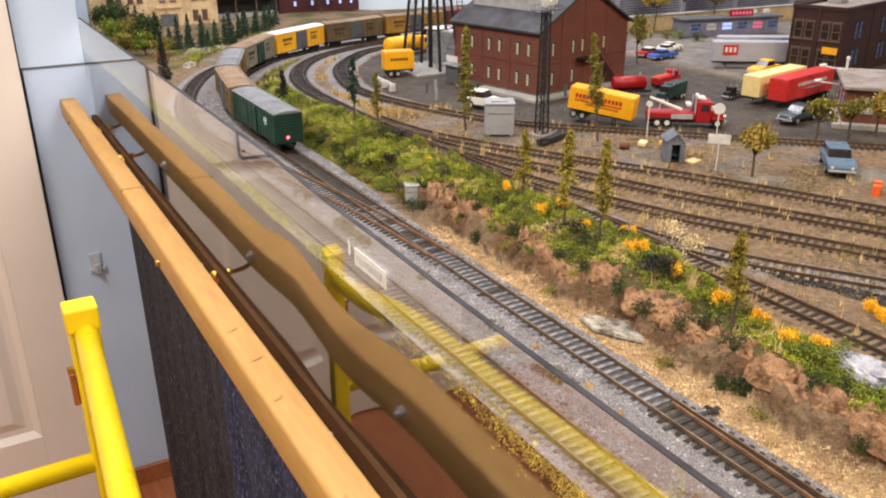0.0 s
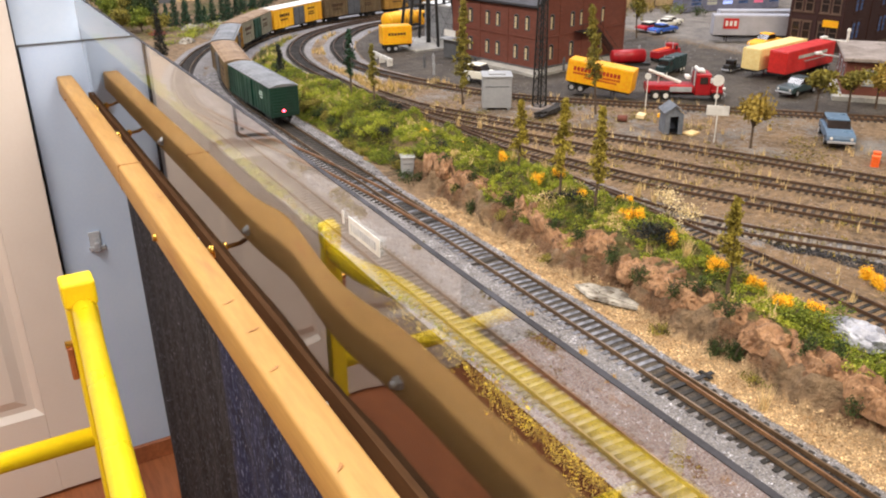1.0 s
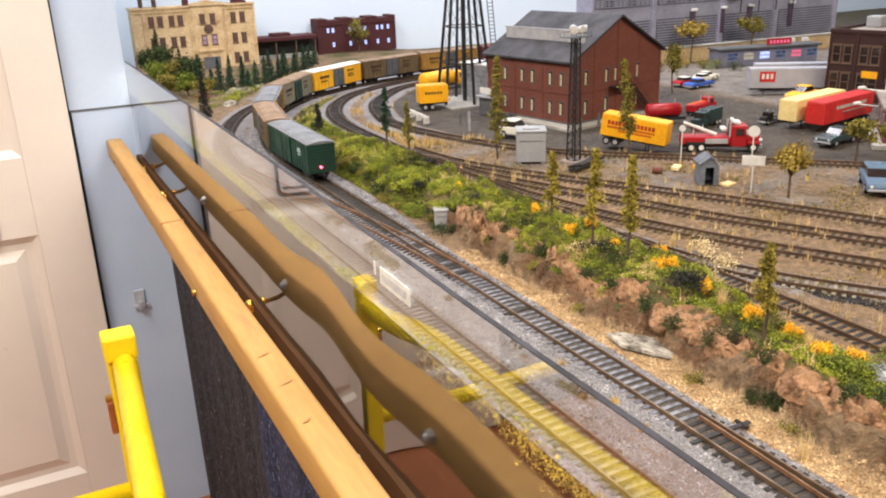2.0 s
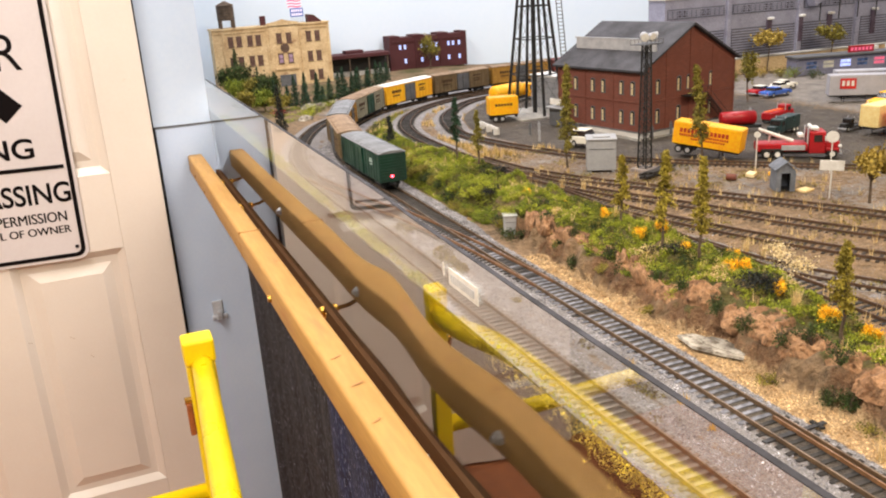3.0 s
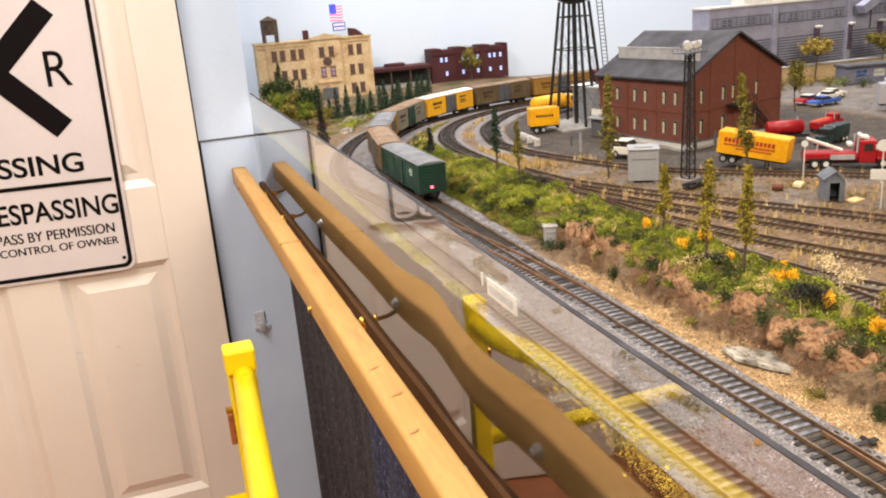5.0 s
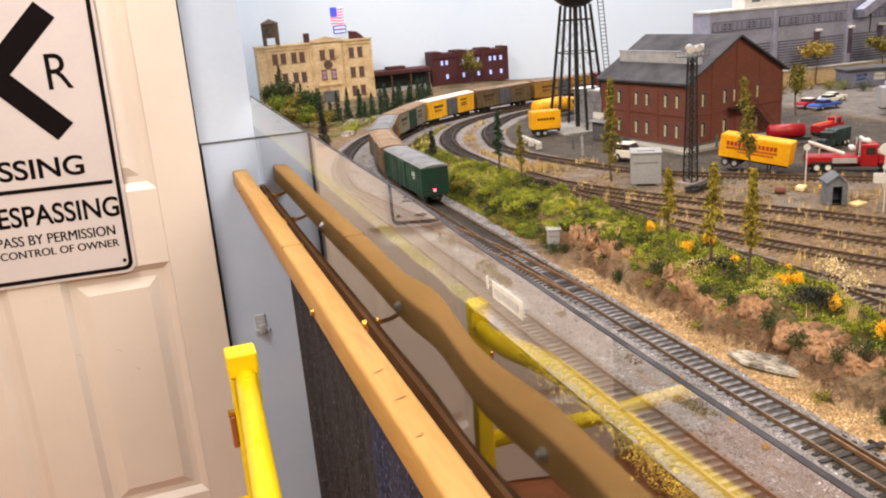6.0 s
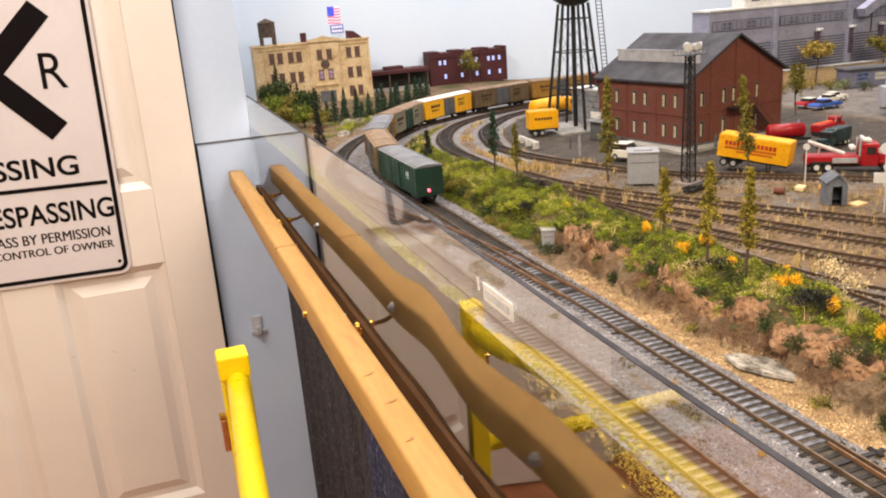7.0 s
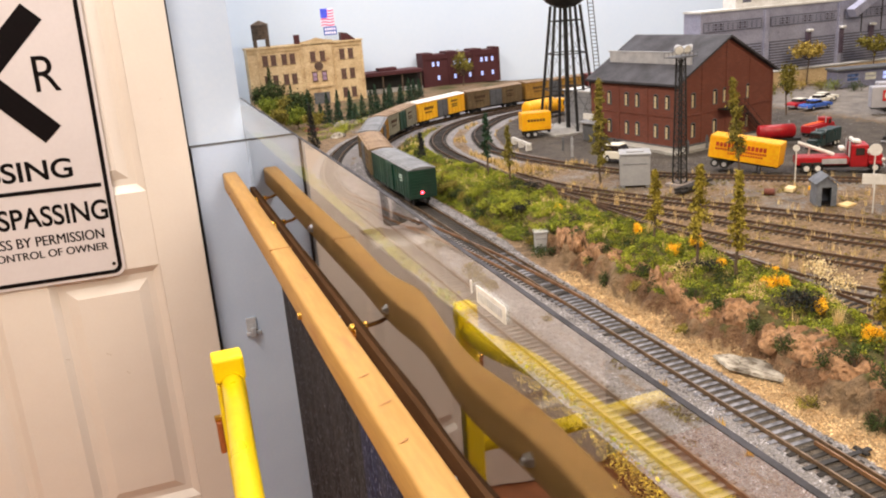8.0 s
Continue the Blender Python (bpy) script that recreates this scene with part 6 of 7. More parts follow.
for s_ in (1, -1):
    part("mirror", box(B(), 0.0285, 0.0295, *sorted((s_ * 0.0125, s_ * 0.0165)), 0.022, 0.0275, 0.0003), M["white"], wr)
    part("headlamp", rod(B(), (0.0445, s_ * 0.0105, 0.0145), (0.0475, s_ * 0.0105, 0.0145), 0.0018, seg=10), M["white"], wr)
    part("wheel_arch", box(B(), -0.041, -0.0145, *sorted((s_ * 0.0119, s_ * 0.0127)), 0.0095, 0.0125, 0.0004), M["black"], wr)
part("tow_hook", rod(B(), (-0.043, 0, 0.034), (-0.046, 0, 0.017), 0.0006, seg=6), M["black"], wr)
tk = thing("tank_trailer", "red tank trailer parked beside the shop", "model trailer", pose(0.702, -0.925, 0.996, 0, 0, -22) @ Matrix.Diagonal((0.9, 0.9, 0.9, 1)), "parked trailers")
part("chassis", box(B(), -0.07, 0.0, -0.006, 0.006, 0.005, 0.01), M["black"], tk)
for x in (-0.06, -0.048):
    for sd in (1, -1):
        wheel(tk, x, sd * 0.0105, 0.0055, 0.004)
bm = rod(B(), (-0.066, 0, 0.022), (-0.012, 0, 0.022), 0.0115, seg=20)
for x in (-0.066, -0.012):
    bmesh.ops.create_uvsphere(bm, u_segments=20, v_segments=8, radius=0.0115, matrix=Matrix.Translation((x, 0, 0.022)) @ Matrix.Diagonal((0.35, 1, 1, 1)))
part("tank", bm, M["red"], tk, smooth=True)
gb = cab_truck("dark green box truck parked beside the wrecker", M["car_green"], pose(0.705, -0.968, 0.996, 0, 0, 198) @ Matrix.Diagonal((0.75, 0.75, 0.75, 1)), "box_truck")
part("box_body", box(B(), -0.044, 0.011, -0.0125, 0.0125, 0.009, 0.034, 0.0008), M["car_green"], gb)
fe = cab_truck("red fire engine with ladders on its roof", M["red"], pose(0.775, -0.885, 0.996, 0, 0, 15) @ Matrix.Diagonal((0.75, 0.75, 0.75, 1)), "fire_engine")
part("body", box(B(), -0.046, 0.011, -0.0115, 0.0115, 0.008, 0.022, 0.001), M["red"], fe)
bm = B()
for s in (1, -1):
    rod(bm, (-0.048, s * 0.005, 0.0245), (0.012, s * 0.005, 0.0245), 0.0006, seg=4)
for k in range(12):
    rod(bm, (-0.046 + k * 0.005, -0.005, 0.0245), (-0.046 + k * 0.005, 0.005, 0.0245), 0.0005, seg=4)
part("ladder", bm, M["orange"], fe)
automobile("rounded white van parked at the shop dock", M["car_white"], pose(0.428, -0.872, 0.996, 0, 0, -62) @ Matrix.Diagonal((1.0, 1.25, 1.55, 1)), length=0.05, w=0.0105, wagon=True)
tr = cab_truck("black highway tractor coupled before the cream trailer", M["black"], pose(0.803, -1.005, 0.996, 0, 0, 190) @ Matrix.Diagonal((0.55, 0.55, 0.55, 1)), "tractor")
yt = cab_truck("yellow tank truck behind the short trailer", M["cab_yellow"], pose(0.575, -0.383, 0.996, 0, 0, 20), "tank_truck")
bm = rod(B(), (-0.075, 0, 0.023), (-0.004, 0, 0.023), 0.015, seg=20)
for x in (-0.075, -0.004):
    bmesh.ops.create_uvsphere(bm, u_segments=20, v_segments=8, radius=0.015, matrix=Matrix.Translation((x, 0, 0.023)) @ Matrix.Diagonal((0.4, 1, 1, 1)))
part("tank", bm, M["cab_yellow"], yt, smooth=True)

# ---- small fixtures ----
def utility_box(label, m, w, d, h, material, name="utility_box"):
    b = thing(name, label, "model utility box", m)
    part("cabinet", box(B(), -w, w, -d, d, 0.003, h, 0.0006), material, b)
    part("lid", box(B(), -w - 0.0012, w + 0.0012, -d - 0.0012, d + 0.0012, h, h + 0.0022, 0.0006), material, b)
    if w > 0.01:
        part("lid_hump", box(B(), -w * 0.6, w * 0.6, -d * 0.6, d * 0.6, h + 0.0022, h + 0.004, 0.0008), material, b)
    for x in (-w * 0.8, w * 0.8):
        for y in (-d * 0.8, d * 0.8):
            part("foot", box(B(), x - 0.002, x + 0.002, y - 0.002, y + 0.002, 0, 0.0035), material, b)
    part("door_seam", box(B(), -w * 0.8, w * 0.8, -d - 0.0004, -d, h * 0.72, h * 0.74), M["grey_dark"], b)


utility_box("grey steel transformer cabinet beside the tracks", pose(0.366, -1.003, 0.995, 0, 0, -30), 0.0185, 0.0165, 0.042, M["grey"], "transformer_cabinet")
utility_box("small silver signal cabinet beside the main line", pose(0.139, -1.187, height(0.139, -1.187), 0, 0, -20), 0.0062, 0.0055, 0.02, M["silver"], "signal_cabinet")


def post_sign(label, x, y, h, w, hh, material, turn, name="post_sign", rnd=False, z=None):
    s = thing(name, label, "model sign", pose(x, y, height(x, y) if z is None else z, 0, 0, turn))
    part("post", rod(B(), (0, 0, 0), (0, 0, h), 0.0008, seg=6), M["white"], s)
    if rnd:
        part("disc", rod(B(), (0, -0.0012, h - w * 0.4), (0, -0.0004, h - w * 0.4), w / 2, seg=16), material, s)
    else:
        part("board", box(B(), -w / 2, w / 2, -0.0014, -0.0006, h - hh, h, 0.0002), material, s)
    return s


post_sign("blank white board on a white post", 0.487, -1.262, 0.042, 0.024, 0.011, M["white"], -48)
post_sign("white round marker on a white post", 0.517, -1.118, 0.046, 0.008, 0.01, M["white"], -48, "marker_post", True)
post_sign("white round marker behind the blank board", 0.571, -1.183, 0.05, 0.014, 0.01, M["white"], -48, "marker_post", True)
lb = thing("label_sticker", "white label with grey unreadable writing stuck on the acrylic panel", "label", pose(-0.0004, -1.387, 1.0255, 0, 0, -90))
part("card", box(B(), -0.026, 0.026, -0.0009, -0.0003, 0.0, 0.0135, 0.0001), M["white"], lb)
bm = B()
for k in range(11):
    box(bm, -0.0215 + k * 0.0039, -0.0188 + k * 0.0039, -0.0012, -0.0009, 0.0035, 0.0095)
part("writing", bm, M["clip"], lb)
part("tab", box(B(), -0.0375, -0.0345, -0.0009, -0.0003, 0.004, 0.0145, 0.0002), M["white"], lb)


def drum(x, y, label, material, lying=False):
    d = thing("drum", label, "model drum", pose(x, y, height(x, y), 90 if lying else 0, 0, 40))
    z = -0.004 if lying else 0
    bm = rod(B(), (0, 0.004 if lying else 0, z), (0, 0.004 if lying else 0, z + 0.011), 0.004, seg=14)
    for k in (0.0, 0.0035, 0.0072, 0.0105):
        rod(bm, (0, 0.004 if lying else 0, z + k), (0, 0.004 if lying else 0, z + k + 0.0006), 0.0043, seg=14)
    part("shell", bm, material, d)


drum(0.458, -1.140, "rusty drum lying in the dirt", M["brick"], True)
for x, y in ((0.566, -1.405), (0.578, -1.398), (0.585, -1.412)):
    drum(x, y, "orange safety drum standing on gravel", M["orange"])


def beam_pile():
    p = thing("timber_pile", "pile of dark old ties beside the yard track", "model timber pile", pose(0.410, -1.063, 0.9955, 0, 0, 27))
    g = random.Random(4)
    for k in range(7):
        m = Matrix.Translation((g.uniform(-0.012, 0.012), (k % 4) * 0.004 - 0.006, (k // 4) * 0.0028 + 0.001)) @ Matrix.Rotation(g.uniform(-0.15, 0.15), 4, "Z")
        part("beam", box(B(), -0.028, 0.028, -0.0016, 0.0016, 0, 0.0028, m=m), M["tie_dark"], p)


beam_pile()


def plank(x, y, turn, label, material, l=0.012, w=0.008, h=0.003):
    o = finish(box(B(), -l, l, -w, w, 0, h, 0.0006), "plank_stack", material)
    o.matrix_world = pose(x, y, height(x, y), 4, 3, turn)
    tagged(o, label, "model planks")


plank(0.493, -1.222, 15, "pale wooden planks lying beside the shanty", M["straw"], 0.010, 0.006)
plank(0.492, -1.138, 35, "orange cases stacked by the siding", M["blossom"], 0.009, 0.005, 0.005)
plank(0.516, -1.150, 20, "yellow cases stacked by the siding", M["cab_yellow"], 0.007, 0.004, 0.005)


def barricade():
    b = thing("barricade", "white wooden barricade beside the lot", "model barricade", heading((0.372, -0.622), (0.366, -0.702)))
    part("board", box(B(), -0.04, 0.04, -0.001, 0.001, 0.007, 0.013, 0.0003), M["white"], b)
    for x in (-0.033, 0.0, 0.033):
        part("leg", box(B(), x - 0.0012, x + 0.0012, -0.005, 0.005, 0, 0.012, 0.0003), M["white"], b)


barricade()


def figurine(x, y, material, legs, z=0.9985):
    bm = B()
    rod(bm, (0, 0, 0), (0, 0, 0.0095), 0.0021, 0.0017, 8)
    rod(bm, (0, 0, 0.0095), (0, 0, 0.0165), 0.002, 0.0025, 8)
    bmesh.ops.create_uvsphere(bm, u_segments=8, v_segments=6, radius=0.0016, matrix=Matrix.Translation((0, 0, 0.0185)))
    o = finish(bm, "figurine", material)
    o.matrix_world = pose(x, y, z)
    tagged(o, legs, "figurine", "figurines at the shop")


for x, y, mt, lb in ((0.527, -0.893, "grey_dark", "tiny dark plain figurine standing on the apron"), (0.572, -0.878, "grey_dark", "tiny dark plain figurine standing on the apron"), (0.388, -0.80, "grey", "tiny grey plain figurine standing by the dock"), (0.418, -0.745, "grey", "tiny grey plain figurine standing by the dock"), (0.402, -0.745, "grey_dark", "tiny dark plain figurine standing by the dock"), (0.455, -0.81, "black", "tiny dark plain figurine standing by the dock"), (0.74, -0.86, "grey", "tiny grey plain figurine beside the shop corner")):
    figurine(x, y, M[mt], lb)


def switch_stand():
    """Points at the near end of the main line with their throw box."""
    t = thing("turnout", "turnout in the main line with a rusty point rail", "model track", group="tracks of the layout")
    for pts in (catmull([(0.1005, -1.585), (0.0985, -1.68), (0.093, -1.80), (0.082, -1.95), (0.06, -2.15)]),):
        x, y, a, _ = even(pts, 0.008)
        verts, faces = [], []
        for i in range(len(x)):
            nx, ny = -math.sin(a[i]), math.cos(a[i])
            for dx, dz in ((-0.0007, 0.9976), (-0.0005, 0.9998), (0.0005, 0.9998), (0.0007, 0.9976)):
                verts.append((x[i] + nx * dx, y[i] + ny * dx, dz))
        for i in range(len(x) - 1):
            for k in range(3):
                q = i * 4 + k
                faces.append((q, q + 1, q + 5, q + 4))
        from_lists("point_rail", verts, faces, M["rail_orange"], t)
    part("throw_bar", box(B(), 0.078, 0.122, -1.607, -1.604, 0.9974, 0.9981), M["black"], t)
    part("throw_box", box(B(), 0.115, 0.118, -1.610, -1.600, 0.9966, 0.9985, 0.0006), M["tie_dark"], t)


switch_stand()

def crossing_signal():
    """A mast with two arms carrying lamps."""
    c = thing("crossing_signal", "white and red crossing signal mast with two lamp arms", "model signal", pose(0.885, -1.13, 0.995, 0, 0, 0))
    for k in range(5):
        part("mast_band", rod(B(), (0, 0, 0.014 * k), (0, 0, 0.014 * k + 0.014), 0.0018, seg=10), M["white"] if k != 2 else M["trailer_red"], c)
    part("cap", rod(B(), (0, 0, 0.07), (0, 0, 0.0735), 0.003, 0.002, 10), M["white"], c)
    for z, l in ((0.06, 0.05), (0.038, 0.055)):
        ex, ey = -l * 0.6, l * 0.35
        arm = part("arm", rod(B(), (0, 0, z - 0.006), (ex, ey, z), 0.0012, seg=6), M["white"], c)
        part("lamp_head", box(B(), ex - 0.006, ex + 0.006, ey - 0.003, ey + 0.003, z - 0.001, z + 0.003, 0.001), M["white"], arm)


crossing_signal()

# ---- plants ----
def tufts(centres, normals_up, size, rng, spread=1.0, lift=0.6):
    """Small leaf faces about given centres, as vertex and face lists."""
    n = len(centres)
    c = np.asarray(centres, float)
    a = rng.normal(size=(n, 3))
    a /= np.linalg.norm(a, axis=1)[:, None]
    b = rng.normal(size=(n, 3))
    b -= (b * a).sum(1)[:, None] * a
    b /= np.linalg.norm(b, axis=1)[:, None]
    s = size * rng.uniform(0.5, 1.3, (n, 1))
    v = np.stack([c - a * s, c + b * s * 0.7, c + a * s, c - b * s * 0.7], 1).reshape(-1, 3)
    f = np.arange(4 * n).reshape(-1, 4)
    return v, f


def leaf_mesh(name, centres, size, material, parent, seed, smooth=False):
    v, f = tufts(centres, None, size, np.random.default_rng(seed))
    return from_lists(name, v.tolist(), f.tolist(), material, parent)


def slim_tree(x, y, h, seed, material, r=0.0085, lean=0.0, label="slender olive green conifer on a bare trunk", z=None, bare=0.33, name="conifer_tree", group="slender conifers", tip=0.0):
    rng = np.random.default_rng(seed)
    t = thing(name, label, "model tree", pose(x, y, (height(x, y) if z is None else z) - 0.001, lean, lean * 0.6, rng.uniform(0, 360)), group)
    if tip:
        t.matrix_world = Matrix.Translation((x, y, z)) @ Matrix.Rotation(radians(tip), 4, Vector((-0.67, -0.78, 0))) @ Matrix.Rotation(rng.uniform(0, 6), 4, "Z")
    bm = B()
    prev = Vector((0, 0, 0))
    for k in range(1, 7):
        nxt = Vector((rng.normal(0, 0.0006), rng.normal(0, 0.0006), h * k / 6.3))
        rod(bm, prev, nxt, 0.0016 * (1.05 - k / 7.5), 0.0016 * (1.05 - (k + 1) / 7.5), 6)
        prev = nxt
    part("trunk", bm, M["bark"], t)
    bm = B()
    pts = []
    r = r * 1.12
    n = int(50 * h / 0.08)
    for k in range(n):
        f = bare + (1 - bare) * (k / n) ** 0.9
        rad = r * 1.35 * (1.03 - (f - bare) / (1 - bare)) ** 0.8 * rng.uniform(0.35, 1.1) * min(1, 0.45 + (f - bare) * 4)
        th = rng.uniform(0, 6.28)
        tip = Vector((rad * math.cos(th), rad * math.sin(th), h * f - rad * 0.35))
        rod(bm, (0, 0, h * f), tip, 0.00035, 0.0002, 4)
        for j in range(50):
            q = rng.uniform(0.15, 1.05)
            pts.append((tip.x * q + rng.normal(0, r * 0.12), tip.y * q + rng.normal(0, r * 0.12), h * f - rad * 0.35 * q + rng.normal(0, r * 0.12)))
    for j in range(20):
        pts.append((rng.normal(0, 0.0005), rng.normal(0, 0.0005), h * rng.uniform(0.93, 1.0)))
    part("branchwork", bm, M["bark"], t)
    leaf_mesh("crown", pts, max(0.0011, r * 0.115), material, t, seed + 7)
    return t


slim_tree(0.195, -1.299, 0.068, 1, M["leaf_moss"])
slim_tree(0.186, -1.371, 0.086, 2, M["leaf_moss"], 0.009, 3)
slim_tree(0.193, -1.410, 0.086, 3, M["leaf_moss"], 0.0085)
slim_tree(0.186, -1.556, 0.07, 4, M["leaf_moss"], 0.0085, -2, "slender olive conifer on the cliff edge", bare=0.4)
slim_tree(0.454, -1.097, 0.133, 5, M["leaf_olive"], 0.0105, 0, "tall leaning slender olive conifer before the shop", 0.995, tip=5.5)
slim_tree(0.34, -0.963, 0.135, 6, M["leaf_olive"], 0.011, 0, "tall slender olive conifer before the shop", 0.995, 0.2)
slim_tree(0.194, -0.932, 0.08, 7, M["leaf_pine"], 0.0075, 0, "slender dark green conifer on the bank")
slim_tree(0.196, -0.992, 0.071, 8, M["leaf_olive"], 0.007, 0, "slender green conifer on the bank")
slim_tree(0.173, -0.729, 0.05, 9, M["leaf_black"], 0.010, -8, "blackish dead conifer beside the curve", None, 0.05)


def fir_tree(x, y, h, r, seed, material, label, z=None):
    """A dense cone of drooping boughs in whorls."""
    rng = np.random.default_rng(seed)
    t = thing("fir_tree", label, "model tree", pose(x, y, (height(x, y) if z is None else z) - 0.001, rng.normal(0, 2), rng.normal(0, 2), rng.uniform(0, 360)), "firs before the factories")
    part("trunk", rod(B(), (0, 0, 0), (0, 0, h * 0.96), 0.0014, 0.0004, 6), M["bark"], t)
    bm = B()
    pts = []
    n = max(9, int(h / 0.0042))
    for k in range(n):
        f = 0.08 + 0.9 * k / n
        rad = r * (1.02 - f) ** 0.85 * rng.uniform(0.85, 1.15)
        m = 4 + int(7 * (1 - f))
        for j in range(m):
            th = 6.283 * (j + rng.uniform(-0.3, 0.3)) / m + k
            rr = rad * rng.uniform(0.7, 1.12)
            tip = Vector((rr * math.cos(th), rr * math.sin(th), h * f - rr * 0.3))
            rod(bm, (0, 0, h * f), tip, 0.0003, 0.0002, 3)
            for q in rng.uniform(0.15, 1.0, 11):
                pts.append((tip.x * q + rng.normal(0, r * 0.05), tip.y * q + rng.normal(0, r * 0.05), h * f - rr * 0.3 * q + rng.normal(0, r * 0.05)))
    for j in range(14):
        pts.append((rng.normal(0, 0.0005), rng.normal(0, 0.0005), h * rng.uniform(0.9, 1.0)))
    part("branchwork", bm, M["bark"], t)
    leaf_mesh("crown", pts, 0.0017, material, t, seed + 7)
    return t


FIRS = ((0.139, -0.056, 0.05), (0.175, -0.097, 0.062), (0.188, -0.134, 0.046), (0.212, -0.138, 0.053), (0.246, -0.117, 0.054), (0.267, -0.117, 0.061), (0.284, -0.112, 0.037), (0.227, -0.131, 0.039), (0.162, -0.082, 0.042),
        (0.342, -0.007, 0.046), (0.371, 0.002, 0.042), (0.402, 0.024, 0.056), (0.205, -0.06, 0.06), (0.235, -0.05, 0.056), (0.298, -0.05, 0.06), (0.322, -0.03, 0.046), (0.385, 0.04, 0.04), (0.356, 0.03, 0.046), (0.426, 0.06, 0.046), (0.45, 0.09, 0.042), (0.154, 0.0, 0.056), (0.118, 0.03, 0.066))
for k, (x, y, h) in enumerate(FIRS):
    fir_tree(x, y, h * 1.12, 0.013 + 0.0025 * (k % 3), 40 + k, M["leaf_pine"], "small dark green fir before the factories")
fir_tree(0.085, 0.10, 0.112, 0.02, 31, M["leaf_dark"], "tall dark green fir against the factory front")
fir_tree(0.077, -0.40, 0.086, 0.015, 33, M["leaf_black"], "blackish green fir beside the curve before the factory")


def leafy_tree(x, y, h, w, seed, material, label, bare=0.4, leaf=0.0022, z=None, clumps=9, name="leafy_tree"):
    """Forked trunk with limbs, and a crown of separate leaf clumps."""
    rng = np.random.default_rng(seed)
    t = thing(name, label, "model tree", pose(x, y, (height(x, y) if z is None else z) - 0.001, 0, 0, rng.uniform(0, 360)), "leafy trees")
    bm = B()
    fork = Vector((rng.normal(0, w * 0.06), rng.normal(0, w * 0.06), h * bare))
    rod(bm, (0, 0, 0), fork, 0.0017, 0.0012, 7)
    pts = []
    for k in range(clumps):
        th, rr = 6.283 * (k + rng.uniform(-0.3, 0.3)) / clumps, w * rng.uniform(0.25, 0.95)
        c = Vector((rr * math.cos(th), rr * math.sin(th), h * (bare + (1 - bare) * rng.uniform(0.3, 0.92))))
        mid = fork.lerp(c, 0.55) + Vector((0, 0, -h * 0.03))
        rod(bm, fork, mid, 0.001, 0.0007, 5)
        rod(bm, mid, c, 0.0007, 0.0003, 5)
        q = rng.normal(size=(130, 3)) * np.array([w * 0.24, w * 0.24, h * (1 - bare) * 0.12])
        pts += (q + np.array(c)).tolist()
    part("trunk", bm, M["bark"], t)
    leaf_mesh("crown", pts, leaf, material, t, seed + 3)
    return t


leafy_tree(0.505, -1.298, 0.056, 0.0165, 51, M["leaf_gold"], "small golden leafy tree beside the yard", 0.45)
leafy_tree(0.69, -1.238, 0.05, 0.017, 52, M["leaf_olive"], "small olive tree beside the depot", 0.5)
leafy_tree(0.735, -1.252, 0.054, 0.018, 53, M["leaf_olive"], "small golden tree beside the depot", 0.5)
leafy_tree(0.775, -1.262, 0.052, 0.017, 54, M["leaf_gold"], "small golden tree beside the depot", 0.5)
leafy_tree(0.88, -0.70, 0.088, 0.014, 55, M["leaf_olive"], "thin olive tree behind the shop", 0.4)
leafy_tree(1.20, -0.405, 0.092, 0.03, 56, M["leaf_gold"], "yellow leafy tree before the power house", 0.6, 0.003)
leafy_tree(1.375, -0.42, 0.092, 0.027, 57, M["leaf_olive"], "green leafy tree before the power house", 0.6, 0.003)
leafy_tree(0.62, 0.22, 0.085, 0.022, 58, M["leaf_olive"], "olive tree before the maroon factory", 0.3, 0.0026)
for k, (x, y, h, w, mt) in enumerate(((0.092, -0.043, 0.056, 0.02, "leaf_olive"), (0.111, -0.063, 0.062, 0.019, "leaf_dark"), (0.085, 0.024, 0.077, 0.023, "leaf_dark"), (0.133, -0.03, 0.06, 0.022, "leaf_dark"), (0.06, -0.03, 0.055, 0.019, "leaf"), (0.062, -0.12, 0.046, 0.02, "leaf_olive"), (0.1, -0.13, 0.044, 0.02, "leaf"), (0.055, 0.05, 0.07, 0.02, "leaf_dark"), (0.125, -0.17, 0.036, 0.018, "leaf_olive"))):
    leafy_tree(x, y, h, w, 60 + k, M[mt], "round leafy green tree before the cream factory", 0.22, 0.0022, None, 16)


def bush(x, y, r, h, seed, material, label, name="bush", n=160, leaf=0.0015, group="bushes", twigs=True):
    rng = np.random.default_rng(seed)
    t = thing(name, label, "model bush", pose(x, y, height(x, y) - 0.0005), group)
    if twigs:
        bm = B()
        for k in range(7):
            th = rng.uniform(0, 6.28)
            rod(bm, (0, 0, 0), (r * 0.7 * math.cos(th), r * 0.7 * math.sin(th), h * rng.uniform(0.5, 0.9)), 0.0005, 0.0003, 4)
        part("stem", bm, M["bark"], t)
    lob = rng.normal(size=(5, 3)) * np.array([r * 0.45, r * 0.45, h * 0.12]) + np.array([0, 0, h * 0.5])
    pts = [lob[k % 5] + rng.normal(size=3) * np.array([r * 0.3, r * 0.3, h * 0.2]) for k in range(int(n * 1.8))]
    pts = [p for p in pts if p[2] > 0]
    leaf_mesh("leaves", pts, leaf * 0.72, material, t, seed + 2)
    return t


